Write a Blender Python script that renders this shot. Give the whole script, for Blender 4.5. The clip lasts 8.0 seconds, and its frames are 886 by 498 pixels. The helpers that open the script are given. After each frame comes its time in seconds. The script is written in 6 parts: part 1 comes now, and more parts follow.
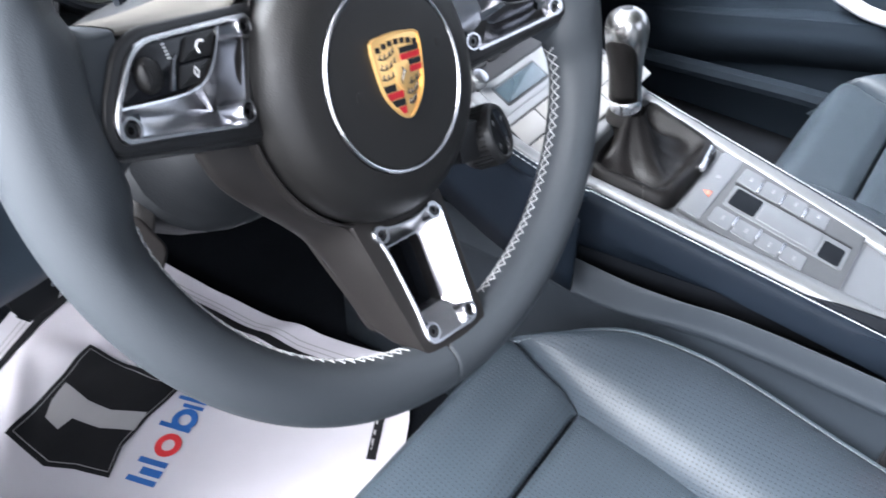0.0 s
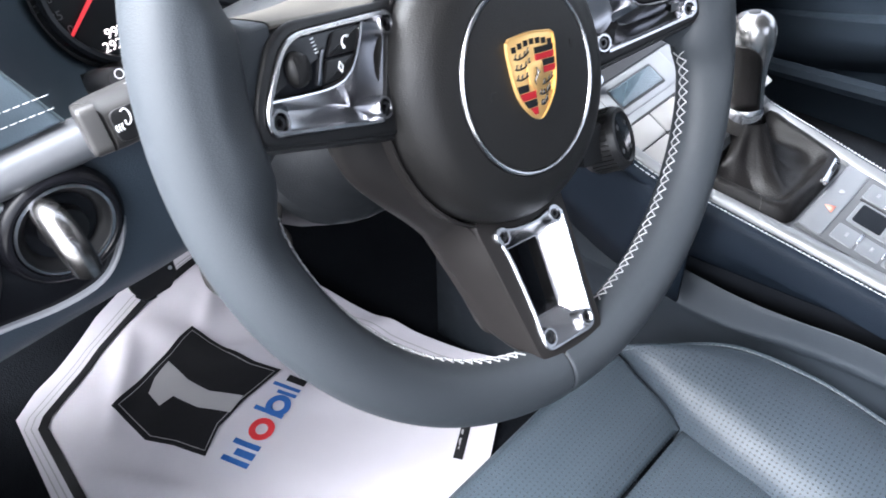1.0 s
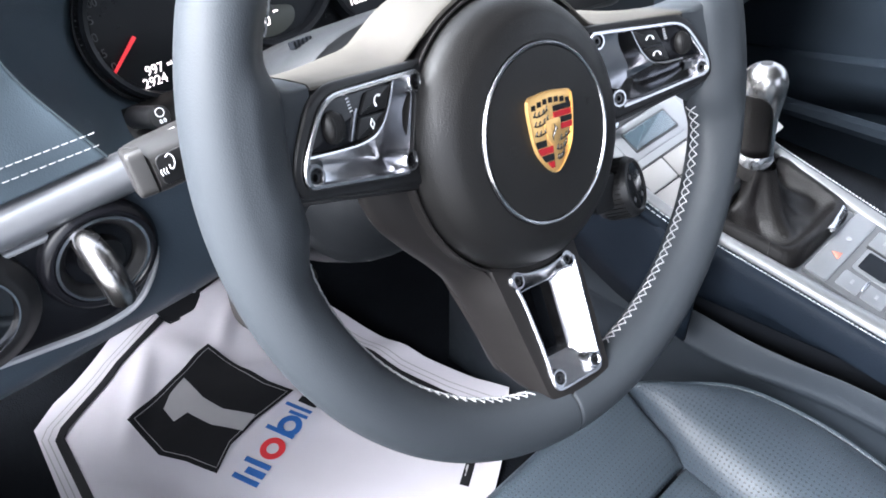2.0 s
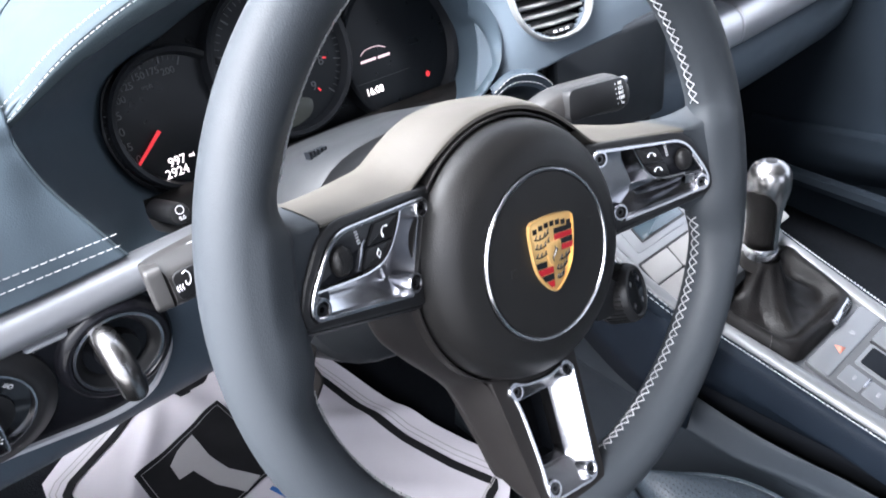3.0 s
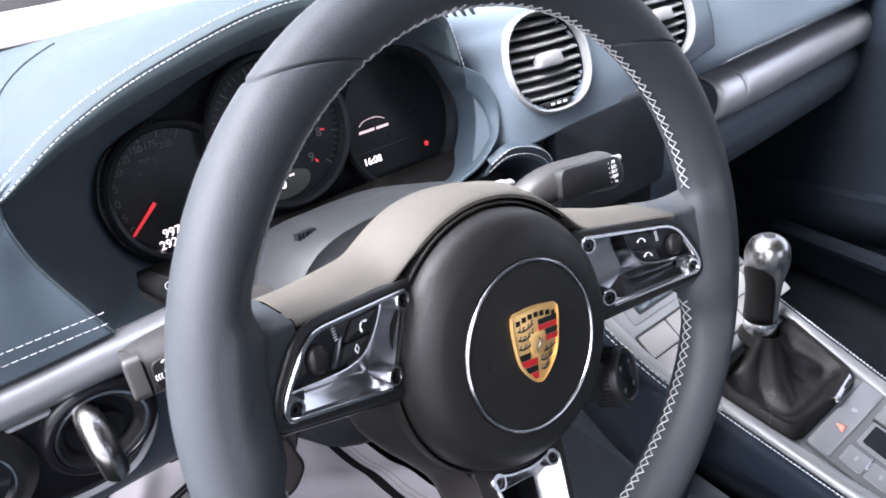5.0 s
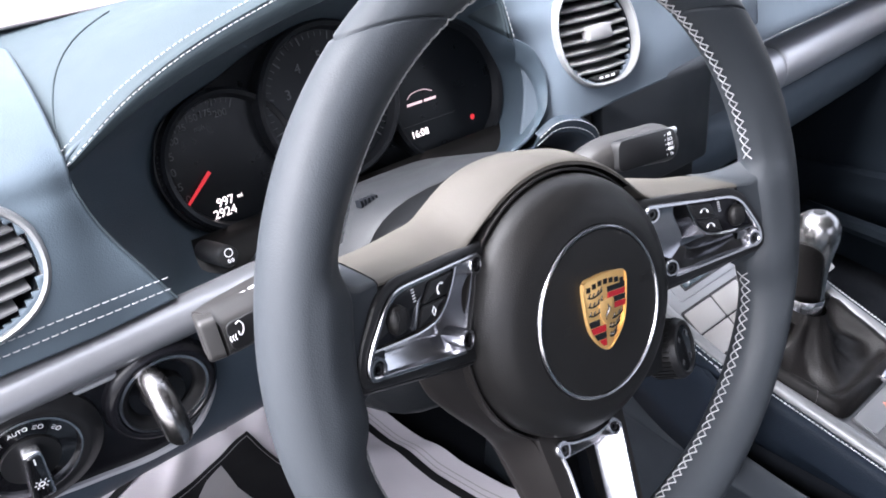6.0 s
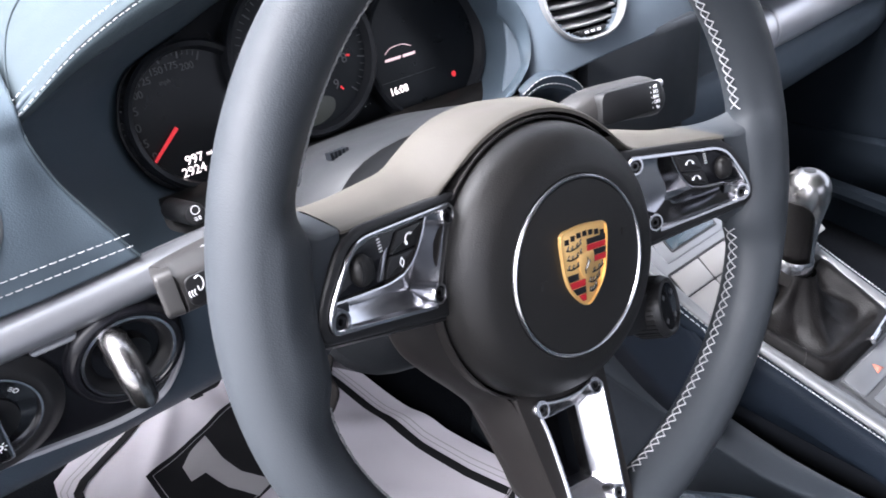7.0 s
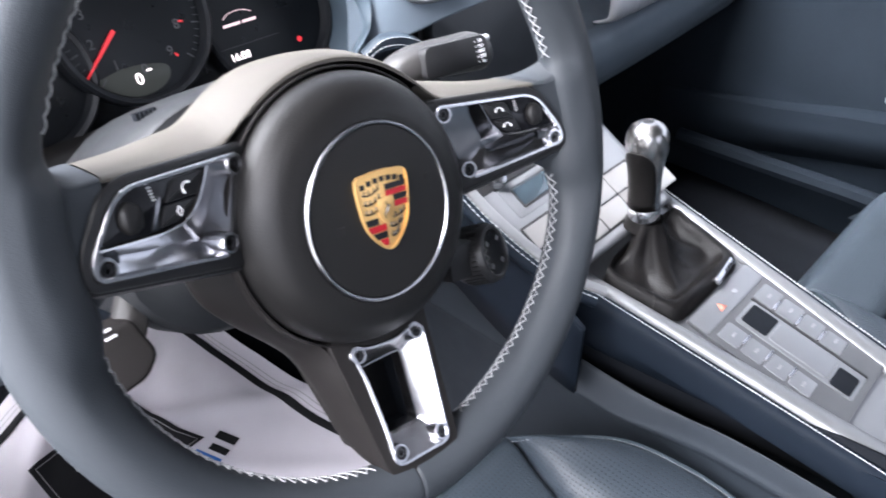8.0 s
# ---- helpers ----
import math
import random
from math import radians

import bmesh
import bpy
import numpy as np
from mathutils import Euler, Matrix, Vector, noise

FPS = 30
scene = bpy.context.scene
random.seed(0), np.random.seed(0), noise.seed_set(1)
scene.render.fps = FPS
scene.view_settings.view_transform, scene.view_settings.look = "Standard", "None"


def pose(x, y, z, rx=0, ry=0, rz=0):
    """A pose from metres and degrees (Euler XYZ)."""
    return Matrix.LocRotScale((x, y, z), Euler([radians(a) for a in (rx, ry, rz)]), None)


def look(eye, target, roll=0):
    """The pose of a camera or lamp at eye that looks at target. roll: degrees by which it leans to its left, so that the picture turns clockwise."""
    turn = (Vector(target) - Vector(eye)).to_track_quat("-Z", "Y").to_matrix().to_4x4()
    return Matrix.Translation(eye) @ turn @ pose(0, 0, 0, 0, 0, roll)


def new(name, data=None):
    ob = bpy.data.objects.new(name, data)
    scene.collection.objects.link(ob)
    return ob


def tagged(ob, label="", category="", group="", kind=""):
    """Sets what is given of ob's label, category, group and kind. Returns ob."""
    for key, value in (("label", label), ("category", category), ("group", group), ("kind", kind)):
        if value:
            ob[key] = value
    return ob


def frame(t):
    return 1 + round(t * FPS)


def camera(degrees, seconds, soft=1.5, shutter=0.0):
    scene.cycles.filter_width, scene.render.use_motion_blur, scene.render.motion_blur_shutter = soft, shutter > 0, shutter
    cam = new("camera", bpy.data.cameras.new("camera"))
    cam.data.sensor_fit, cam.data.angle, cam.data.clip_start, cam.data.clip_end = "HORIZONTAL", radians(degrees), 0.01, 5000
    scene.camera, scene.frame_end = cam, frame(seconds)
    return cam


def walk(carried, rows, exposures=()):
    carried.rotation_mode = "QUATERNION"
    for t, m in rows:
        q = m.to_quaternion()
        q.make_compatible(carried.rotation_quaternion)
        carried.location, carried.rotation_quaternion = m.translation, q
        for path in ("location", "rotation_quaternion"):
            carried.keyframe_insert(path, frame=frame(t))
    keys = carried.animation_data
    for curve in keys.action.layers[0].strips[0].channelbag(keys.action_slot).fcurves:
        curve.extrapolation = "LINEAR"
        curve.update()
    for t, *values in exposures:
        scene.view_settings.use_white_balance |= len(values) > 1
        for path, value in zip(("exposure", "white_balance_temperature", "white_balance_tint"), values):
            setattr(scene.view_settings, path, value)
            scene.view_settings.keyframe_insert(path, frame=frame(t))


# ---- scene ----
EXPOSE = 3.00
cam = camera(60.32, 8.0, soft=1.7, shutter=0.3)
PATH = [
    (0, (-0.24979, -0.21980, 0.76020), (0.96291, 0.68001, -0.55117), 0.460),
    (0.5, (-0.25058, -0.20233, 0.77115), (0.87383, 0.82230, -0.52725), -1.614),
    (1, (-0.25997, -0.20146, 0.75838), (0.81803, 0.85713, -0.55207), -1.773),
    (1.2, (-0.26722, -0.20068, 0.76163), (0.79973, 0.86902, -0.54885), -1.719),
    (2.3, (-0.26778, -0.20594, 0.79281), (0.81691, 0.91144, -0.46214), -0.169),
    (2.5, (-0.26618, -0.20615, 0.80356), (0.81711, 0.92444, -0.44072), -0.041),
    (3, (-0.25524, -0.19967, 0.81965), (0.84073, 0.97266, -0.37387), 0.483),
    (3.5, (-0.22996, -0.17224, 0.82197), (0.87059, 1.04100, -0.32556), 0.757),
    (4, (-0.21490, -0.17333, 0.82612), (0.89634, 1.06096, -0.28819), 0.893),
    (4.2, (-0.20991, -0.18297, 0.82454), (0.90214, 1.05189, -0.28833), 0.910),
    (5.3, (-0.24794, -0.19837, 0.84204), (0.86236, 1.04467, -0.26345), 0.747),
    (5.5, (-0.25466, -0.19328, 0.83925), (0.84641, 1.05183, -0.27311), 0.689),
    (6, (-0.25897, -0.18308, 0.82950), (0.81527, 1.06246, -0.30832), 0.682),
    (6.5, (-0.25673, -0.18033, 0.81513), (0.79971, 1.05506, -0.35008), 0.692),
    (7, (-0.24585, -0.18367, 0.81044), (0.81714, 1.02105, -0.38065), 0.765),
    (7.5, (-0.23451, -0.20047, 0.80828), (0.86851, 0.94916, -0.40073), 0.886),
    (8, (-0.21150, -0.23876, 0.80155), (0.96196, 0.82229, -0.42204), 1.569),
]
walk(cam, [(t, look(eye, target, roll)) for t, eye, target, roll in PATH], [(0.0, EXPOSE + 0.52, 5880, 10), (2.5, EXPOSE + 0.40, 5880, 10), (4.0, EXPOSE + 0.08, 5980, 15), (5.5, EXPOSE + 0.06, 5980, 15), (6.5, EXPOSE + 0.00, 6000, 15), (8.0, EXPOSE + 0.32, 5980, 14)])

from mathutils.bvhtree import BVHTree

# ---- world, sun, exposure ----
world = bpy.data.worlds.new("sky")
scene.world = world
world.use_nodes = True
wn = world.node_tree.nodes
wl = world.node_tree.links
sky = wn.new("ShaderNodeTexSky")
sky.sky_type = "NISHITA"
sky.sun_disc = False
sky.sun_elevation = radians(55)
sky.sun_rotation = radians(-66)
sky.altitude = 100
sky.dust_density = 9.0
sky.air_density = 0.6
sky.ozone_density = 0.6
haze = wn.new("ShaderNodeHueSaturation")
haze.inputs["Saturation"].default_value = 0.28
wl.new(sky.outputs[0], haze.inputs["Color"])
wl.new(haze.outputs[0], wn["Background"].inputs[0])
wn["Background"].inputs[1].default_value = 0.15
sun = new("sun", bpy.data.lights.new("sun", "SUN"))
sun.data.energy = 1.35
sun.data.angle = radians(80)
sun.data.color = (1.0, 0.96, 0.91)
sun.matrix_world = look((-3.2, 1.4, 4.2), (0, 0, 0))


# ---- materials ----
def material(name, colour, rough=0.5, metal=0.0, spec=0.5, grain=0.0, grain_scale=900.0, mottle=0.12, mottle_scale=14.0,
             coat=0.0, sheen=0.0, emit=0.0, rough_var=0.08, pits=0.0, pit_scale=420.0):
    m = bpy.data.materials.new(name)
    m.use_nodes = True
    n, l = m.node_tree.nodes, m.node_tree.links
    b = n["Principled BSDF"]
    b.inputs["Roughness"].default_value = rough
    b.inputs["Metallic"].default_value = metal
    b.inputs["Specular IOR Level"].default_value = spec
    b.inputs["Coat Weight"].default_value = coat
    b.inputs["Sheen Weight"].default_value = sheen
    co = n.new("ShaderNodeTexCoord")
    n1 = n.new("ShaderNodeTexNoise")
    n1.inputs["Scale"].default_value = mottle_scale
    n1.inputs["Detail"].default_value = 6
    l.new(co.outputs["Object"], n1.inputs["Vector"])
    mix = n.new("ShaderNodeMix")
    mix.data_type = "RGBA"
    c = Vector(colour)
    mix.inputs[6].default_value = (*(c * (1 - mottle)), 1)
    mix.inputs[7].default_value = (*[min(1, v) for v in c * (1 + mottle)], 1)
    l.new(n1.outputs["Fac"], mix.inputs[0])
    l.new(mix.outputs[2], b.inputs["Base Color"])
    mr = n.new("ShaderNodeMapRange")
    mr.inputs["To Min"].default_value = max(0.0, rough - rough_var)
    mr.inputs["To Max"].default_value = min(1.0, rough + rough_var)
    n2 = n.new("ShaderNodeTexNoise")
    n2.inputs["Scale"].default_value = mottle_scale * 5
    n2.inputs["Detail"].default_value = 4
    l.new(co.outputs["Object"], n2.inputs["Vector"])
    l.new(n2.outputs["Fac"], mr.inputs["Value"])
    l.new(mr.outputs[0], b.inputs["Roughness"])
    if grain or pits:
        v = n.new("ShaderNodeTexVoronoi")
        v.inputs["Scale"].default_value = grain_scale if grain else pit_scale
        l.new(co.outputs["Object"], v.inputs["Vector"])
        bump = n.new("ShaderNodeBump")
        bump.inputs["Strength"].default_value = grain or pits
        bump.inputs["Distance"].default_value = 0.0006
        l.new(v.outputs["Distance"], bump.inputs["Height"])
        l.new(bump.outputs[0], b.inputs["Normal"])
    if emit:
        b.inputs["Emission Color"].default_value = (*colour, 1)
        b.inputs["Emission Strength"].default_value = emit
    return m


def perforated(name, colour, rough, wx=1.0, wz=0.0):
    """Leather with rows of small punched holes, in the plane of the seat."""
    m = material(name, colour, rough, spec=0.24, grain=0.2, grain_scale=700)
    n, l = m.node_tree.nodes, m.node_tree.links
    b = n["Principled BSDF"]
    co = n.new("ShaderNodeTexCoord")
    sep = n.new("ShaderNodeSeparateXYZ")
    l.new(co.outputs["Object"], sep.inputs[0])
    waves = []
    skew = n.new("ShaderNodeVectorMath")
    skew.operation = "DOT_PRODUCT"
    skew.inputs[1].default_value = (wx, 0, wz)
    l.new(co.outputs["Object"], skew.inputs[0])
    for axis in (0, 1):
        mul = n.new("ShaderNodeMath")
        mul.operation = "MULTIPLY"
        mul.inputs[1].default_value = 2 * math.pi / 0.0038
        l.new(skew.outputs["Value"] if axis == 0 else sep.outputs[1], mul.inputs[0])
        co_ = n.new("ShaderNodeMath")
        co_.operation = "COSINE"
        l.new(mul.outputs[0], co_.inputs[0])
        waves.append(co_)
    add = n.new("ShaderNodeMath")
    add.operation = "ADD"
    l.new(waves[0].outputs[0], add.inputs[0])
    l.new(waves[1].outputs[0], add.inputs[1])
    cut = n.new("ShaderNodeMapRange")
    cut.inputs["From Min"].default_value = 1.05
    cut.inputs["From Max"].default_value = 1.45
    l.new(add.outputs[0], cut.inputs["Value"])
    old = b.inputs["Base Color"].links[0].from_socket
    mix = n.new("ShaderNodeMix")
    mix.data_type = "RGBA"
    l.new(cut.outputs[0], mix.inputs[0])
    l.new(old, mix.inputs[6])
    mix.inputs[7].default_value = (0.012, 0.015, 0.018, 1)
    l.new(mix.outputs[2], b.inputs["Base Color"])
    bump = n.new("ShaderNodeBump")
    bump.invert = True
    bump.inputs["Strength"].default_value = 0.7
    bump.inputs["Distance"].default_value = 0.0008
    l.new(cut.outputs[0], bump.inputs["Height"])
    l.new(b.inputs["Normal"].links[0].from_socket, bump.inputs["Normal"])
    l.new(bump.outputs[0], b.inputs["Normal"])
    return m


LEATHER_WHEEL = material("wheel leather", (0.0300, 0.0342, 0.0390), 0.52, spec=0.22, grain=0.12, grain_scale=1500, mottle=0.06)
LEATHER_DASH = material("dash leather", (0.084, 0.104, 0.125), 0.58, spec=0.20, grain=0.16, grain_scale=1000, mottle=0.10)
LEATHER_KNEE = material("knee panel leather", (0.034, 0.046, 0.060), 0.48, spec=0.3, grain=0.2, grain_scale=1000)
# chrome toned dark; on the right channel it carries a dark reflection
DARK_CHROME = material("dark chrome", (0.3, 0.3, 0.315), 0.18, metal=1.0, mottle=0.05, rough_var=0.05)
# console side leather with the shade beside the seats in its colour
CONSOLE_SHADED = material("shaded console hide", (0.006, 0.009, 0.014), 0.55, spec=0.09, grain=0.25, grain_scale=900, mottle=0.12)
BOWL = material("bowl skin", (0.050, 0.068, 0.085), 0.50, spec=0.3, grain=0.2, grain_scale=1100, mottle=0.06)
LEATHER_SEAT = material("seat leather", (0.027, 0.036, 0.045), 0.34, spec=0.266, grain=0.14, grain_scale=650, mottle=0.12)
LEATHER_PERF = perforated("perforated seat leather", (0.026, 0.034, 0.042), 0.38)
BOLSTER_PERF = {sg: perforated("perforated bolster leather", (0.024, 0.031, 0.039), 0.40, 0.75 * sg, 0.75) for sg in (-1, 1)}
STALK = material("stalk plastic", (0.022, 0.021, 0.0205), 0.42, spec=0.42, grain=0.1, grain_scale=1500)
LEATHER_BOOT = material("boot leather", (0.0040, 0.0036, 0.0035), 0.42, spec=0.15, grain=0.3, grain_scale=600, mottle=0.2)
PLASTIC = material("satin black plastic", (0.0105, 0.0105, 0.0112), 0.40, spec=0.32, grain=0.10, grain_scale=1800)
PLASTIC_SOFT = material("soft black plastic", (0.0080, 0.0076, 0.0074), 0.44, spec=0.30, grain=0.16, grain_scale=1500)
# copies of the dash leather, darkened against strong light on their tops
LEFT_DIMMED = material("dimmed left dash hide", (0.068, 0.088, 0.106), 0.58, spec=0.16, grain=0.16, grain_scale=1000, mottle=0.08)
HOOD_DIMMED = material("dimmed hood hide", (0.042, 0.055, 0.062), 0.64, spec=0.10, grain=0.16, grain_scale=1000, mottle=0.08)
PLASTIC_GREY = material("grey column plastic", (0.0115, 0.0125, 0.014), 0.50, spec=0.26, grain=0.2, grain_scale=1400)
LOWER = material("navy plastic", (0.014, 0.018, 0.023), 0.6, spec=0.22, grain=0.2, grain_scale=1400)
FAIRING = material("dark housing plastic", (0.0125, 0.0113, 0.0110), 0.50, spec=0.16, grain=0.10, grain_scale=1800)
# pale warm tone carries the beige sheen on the upward faces
SPOKE_LIT = material("spoke cover", (0.070, 0.064, 0.055), 0.55, spec=0.22, grain=0.08, grain_scale=1500)
PANEL_BLACK = material("satin panel black", (0.006, 0.006, 0.0075), 0.22, spec=0.24, rough_var=0.03, mottle=0.05)
GLOSS_BLACK = material("piano black", (0.006, 0.006, 0.007), 0.08, coat=0.6, rough_var=0.03)
# black that stands for the shade inside gaps, slots and openings
GAP_BLACK = material("black for gaps and openings", (0.005, 0.006, 0.008), 0.8, spec=0.08)
RAIL = material("satin rail", (0.17, 0.175, 0.18), 0.42, metal=0.6, mottle=0.03, rough_var=0.03)
# slat colour lightened to stand for the sky light they catch
SLAT_LIT = material("lightened slat", (0.17, 0.17, 0.172), 0.42)
VENT_RING = material("pale vent ring", (0.20, 0.205, 0.21), 0.42, metal=0.4, mottle=0.03)
CHROME = material("satin chrome", (0.52, 0.52, 0.54), 0.25, metal=1.0, mottle=0.03, rough_var=0.05)
POLISHED = material("polished metal", (0.36, 0.35, 0.345), 0.26, metal=1.0, mottle=0.04, rough_var=0.04)
SILVER = material("silver paint", (0.40, 0.405, 0.425), 0.36, metal=0.5, mottle=0.03, rough_var=0.03)
TRIM = material("dark silver trim", (0.20, 0.205, 0.22), 0.34, metal=0.7, mottle=0.03, rough_var=0.02)
GALVANO = material("grey painted console", (0.125, 0.130, 0.137), 0.38, metal=0.4, mottle=0.05)
WHEEL_THREAD = material("grey thread", (0.33, 0.335, 0.34), 0.7, mottle=0.15, mottle_scale=300)
THREAD = material("white thread", (0.34, 0.35, 0.36), 0.7, mottle=0.15, mottle_scale=300)
GOLD = material("gold enamel", (0.74, 0.46, 0.17), 0.32, metal=0.65, mottle=0.06, mottle_scale=400)
RED = material("red enamel", (0.30, 0.012, 0.018), 0.2)
BLACK_ENAMEL = material("black enamel", (0.008, 0.008, 0.009), 0.2)
WHITE_PRINT = material("white print", (0.75, 0.75, 0.76), 0.5)
GREY_PRINT = material("grey print", (0.085, 0.088, 0.092), 0.5)
PALE_PRINT = material("pale print", (0.17, 0.17, 0.18), 0.5)
LIT_WHITE = material("lit display segments", (1.0, 0.86, 0.80), 0.5, emit=0.30, mottle=0)
LIT_RED = material("lit red needle", (0.55, 0.03, 0.035), 0.4, emit=0.12, mottle=0)
LIT_DIM = material("dim display print", (0.70, 0.50, 0.50), 0.5, emit=0.16, mottle=0)
SCREEN = material("display glass", (0.020, 0.029, 0.036), 0.16, coat=0.5)
PAPER = material("white paper", (0.65, 0.622, 0.67), 0.75, mottle=0.04, mottle_scale=30)
INK_BLACK = material("black ink", (0.016, 0.016, 0.018), 0.55, spec=0.12)
INK_GREY = material("grey ink", (0.40, 0.39, 0.40), 0.6)
INK_BLUE = material("blue ink", (0.03, 0.13, 0.42), 0.6)
INK_RED = material("red ink", (0.72, 0.04, 0.05), 0.6)
CARPET = material("dark carpet", (0.006, 0.007, 0.009), 0.95, spec=0.05, grain=0.9, grain_scale=500, mottle=0.3)
# blue door leather taken near black to hold the cabin's shade
DOOR_SHADED = material("shaded door hide", (0.007, 0.010, 0.014), 0.65, spec=0.06, grain=0.25, grain_scale=800)
FABRIC = material("headliner fabric", (0.035, 0.036, 0.038), 0.95, grain=0.4, grain_scale=900)
PAINT = material("car paint", (0.36, 0.35, 0.36), 0.25, coat=0.8, mottle=0.02)
# unseen ground, kept pale to bounce light in through the left side
BOUNCE_GROUND = material("pale bounce ground", (0.27, 0.265, 0.255), 0.85, spec=0.2, grain=0.5, grain_scale=300, mottle=0.25, mottle_scale=3)
RUBBER = material("black rubber", (0.012, 0.012, 0.012), 0.7)
ORANGE = material("orange mark", (0.38, 0.13, 0.09), 0.5)


def glass_material():
    m = bpy.data.materials.new("window glass")
    m.use_nodes = True
    b = m.node_tree.nodes["Principled BSDF"]
    b.inputs["Transmission Weight"].default_value = 1.0
    b.inputs["Roughness"].default_value = 0.0
    b.inputs["IOR"].default_value = 1.1
    b.inputs["Base Color"].default_value = (0.95, 0.98, 0.97, 1)
    return m


GLASS = glass_material()


# ---- building tools ----
def part(name, bm, mat, parent=None, label="", smooth=True, mods=()):
    bmesh.ops.remove_doubles(bm, verts=bm.verts, dist=1e-6)
    bmesh.ops.recalc_face_normals(bm, faces=bm.faces)
    for f in bm.faces:
        f.smooth = smooth
    me = bpy.data.meshes.new(name)
    bm.to_mesh(me)
    bm.free()
    me.materials.append(mat)
    ob = new(name, me)
    if smooth:
        me.set_sharp_from_angle(angle=radians(38))
    if parent is not None:
        ob.parent = parent
    if label:
        ob["label"] = label
    for kind, values in mods:
        md = ob.modifiers.new(kind.lower(), kind)
        for k, v in values.items():
            if k == "thickness":
                md.thickness = v
            elif k == "offset":
                md.offset = v
            elif k == "width":
                md.width = v
            elif k == "segments":
                md.segments = v
    return ob


def thing(name, label, category, m=None, group="", kind=""):
    e = new(name)
    e.empty_display_size = 0.05
    if m is not None:
        e.matrix_world = m
    return tagged(e, label, category, group, kind)


def spline(pts, n, closed=False):
    """Catmull-Rom through the points, n steps a span."""
    P = [Vector(p) for p in pts]
    k = len(P)
    out = []
    for i in range(k if closed else k - 1):
        if closed:
            a, b, c, d = P[i - 1], P[i], P[(i + 1) % k], P[(i + 2) % k]
        else:
            a = P[i - 1] if i > 0 else 2 * P[0] - P[1]
            b, c = P[i], P[i + 1]
            d = P[i + 2] if i + 2 < k else 2 * P[-1] - P[-2]
        for s in range(n):
            t = s / n
            out.append(0.5 * (2 * b + (c - a) * t + (2 * a - 5 * b + 4 * c - d) * t * t + (3 * b - a - 3 * c + d) * t ** 3))
    if not closed:
        out.append(P[-1].copy())
    return out


def rings(bm, rs, closed=True, cap0=False, cap1=False, loop=False):
    """Skins rings of equal length."""
    vs = [[bm.verts.new(p) for p in r] for r in rs]
    m = len(vs[0])
    pairs = list(zip(vs, vs[1:]))
    if loop:
        pairs.append((vs[-1], vs[0]))
    for a, b in pairs:
        for i in range(m if closed else m - 1):
            j = (i + 1) % m
            bm.faces.new((a[i], a[j], b[j], b[i]))
    if cap0:
        bm.faces.new(vs[0][::-1])
    if cap1:
        bm.faces.new(vs[-1])
    return vs


def rounded(poly, r, k=5):
    """A polygon with rounded corners; r: one radius or one for each corner."""
    P = [Vector(p).to_2d() if len(p) > 2 else Vector(p) for p in poly]
    out = []
    for i, p in enumerate(P):
        rr = r[i] if isinstance(r, (list, tuple)) else r
        a, b = P[i - 1] - p, P[(i + 1) % len(P)] - p
        ra, rb = min(rr, a.length * 0.48), min(rr, b.length * 0.48)
        s, e = p + a.normalized() * ra, p + b.normalized() * rb
        for q in range(k + 1):
            t = q / k
            out.append(s * (1 - t) ** 2 + p * 2 * t * (1 - t) + e * t * t)
    return out


def inset(outline, d):
    n = len(outline)
    area = sum(outline[i - 1].cross(outline[i]) for i in range(n))
    sgn = 1 if area > 0 else -1
    out = []
    for i, p in enumerate(outline):
        t = outline[(i + 1) % n] - outline[i - 1]
        if t.length < 1e-9:
            t = outline[(i + 2) % n] - outline[i - 2]
        t.normalize()
        out.append(p + Vector((-t.y, t.x)) * d * sgn)
    return out


def polar(outline, c, n=96):
    """The outline met by n even rays from c."""
    out = []
    k = len(outline)
    for i in range(n):
        a = 2 * math.pi * i / n
        d = Vector((math.cos(a), math.sin(a)))
        best = None
        for j in range(k):
            p, q = outline[j - 1], outline[j]
            e = q - p
            den = d.cross(e)
            if abs(den) < 1e-12:
                continue
            s = (p - c).cross(e) / den
            u_ = (p - c).cross(d) / den
            if s > 0 and -1e-6 <= u_ <= 1 + 1e-6 and (best is None or s > best):
                best = s
        out.append(c + d * (best or 0.001))
    return out


def flat(p):
    return 0.0


def plate(bm, outline, z0, z1, bevel=0.001, zf=flat, steps=2):
    """A prism from z0 to z1 with a rounded upper edge; zf bends it."""
    lift = lambda o, z: [Vector((p.x, p.y, z + zf(p))) for p in o]
    rs = [lift(outline, z0)]
    for s in range(steps + 1):
        a = s / steps * math.pi / 2
        rs.append(lift(inset(outline, bevel * (1 - math.cos(a))), z1 - bevel + bevel * math.sin(a)))
    rings(bm, rs, cap0=True, cap1=True)
    return bm


def lathe(bm, profile, n=64, centre=(0, 0), cap0=False, cap1=False):
    """Turns (r, z) round the z axis through centre."""
    rs = []
    for r, z in profile:
        rs.append([Vector((centre[0] + r * math.cos(2 * math.pi * i / n), centre[1] + r * math.sin(2 * math.pi * i / n), z)) for i in range(n)])
    rings(bm, rs, cap0=cap0, cap1=cap1)
    return bm


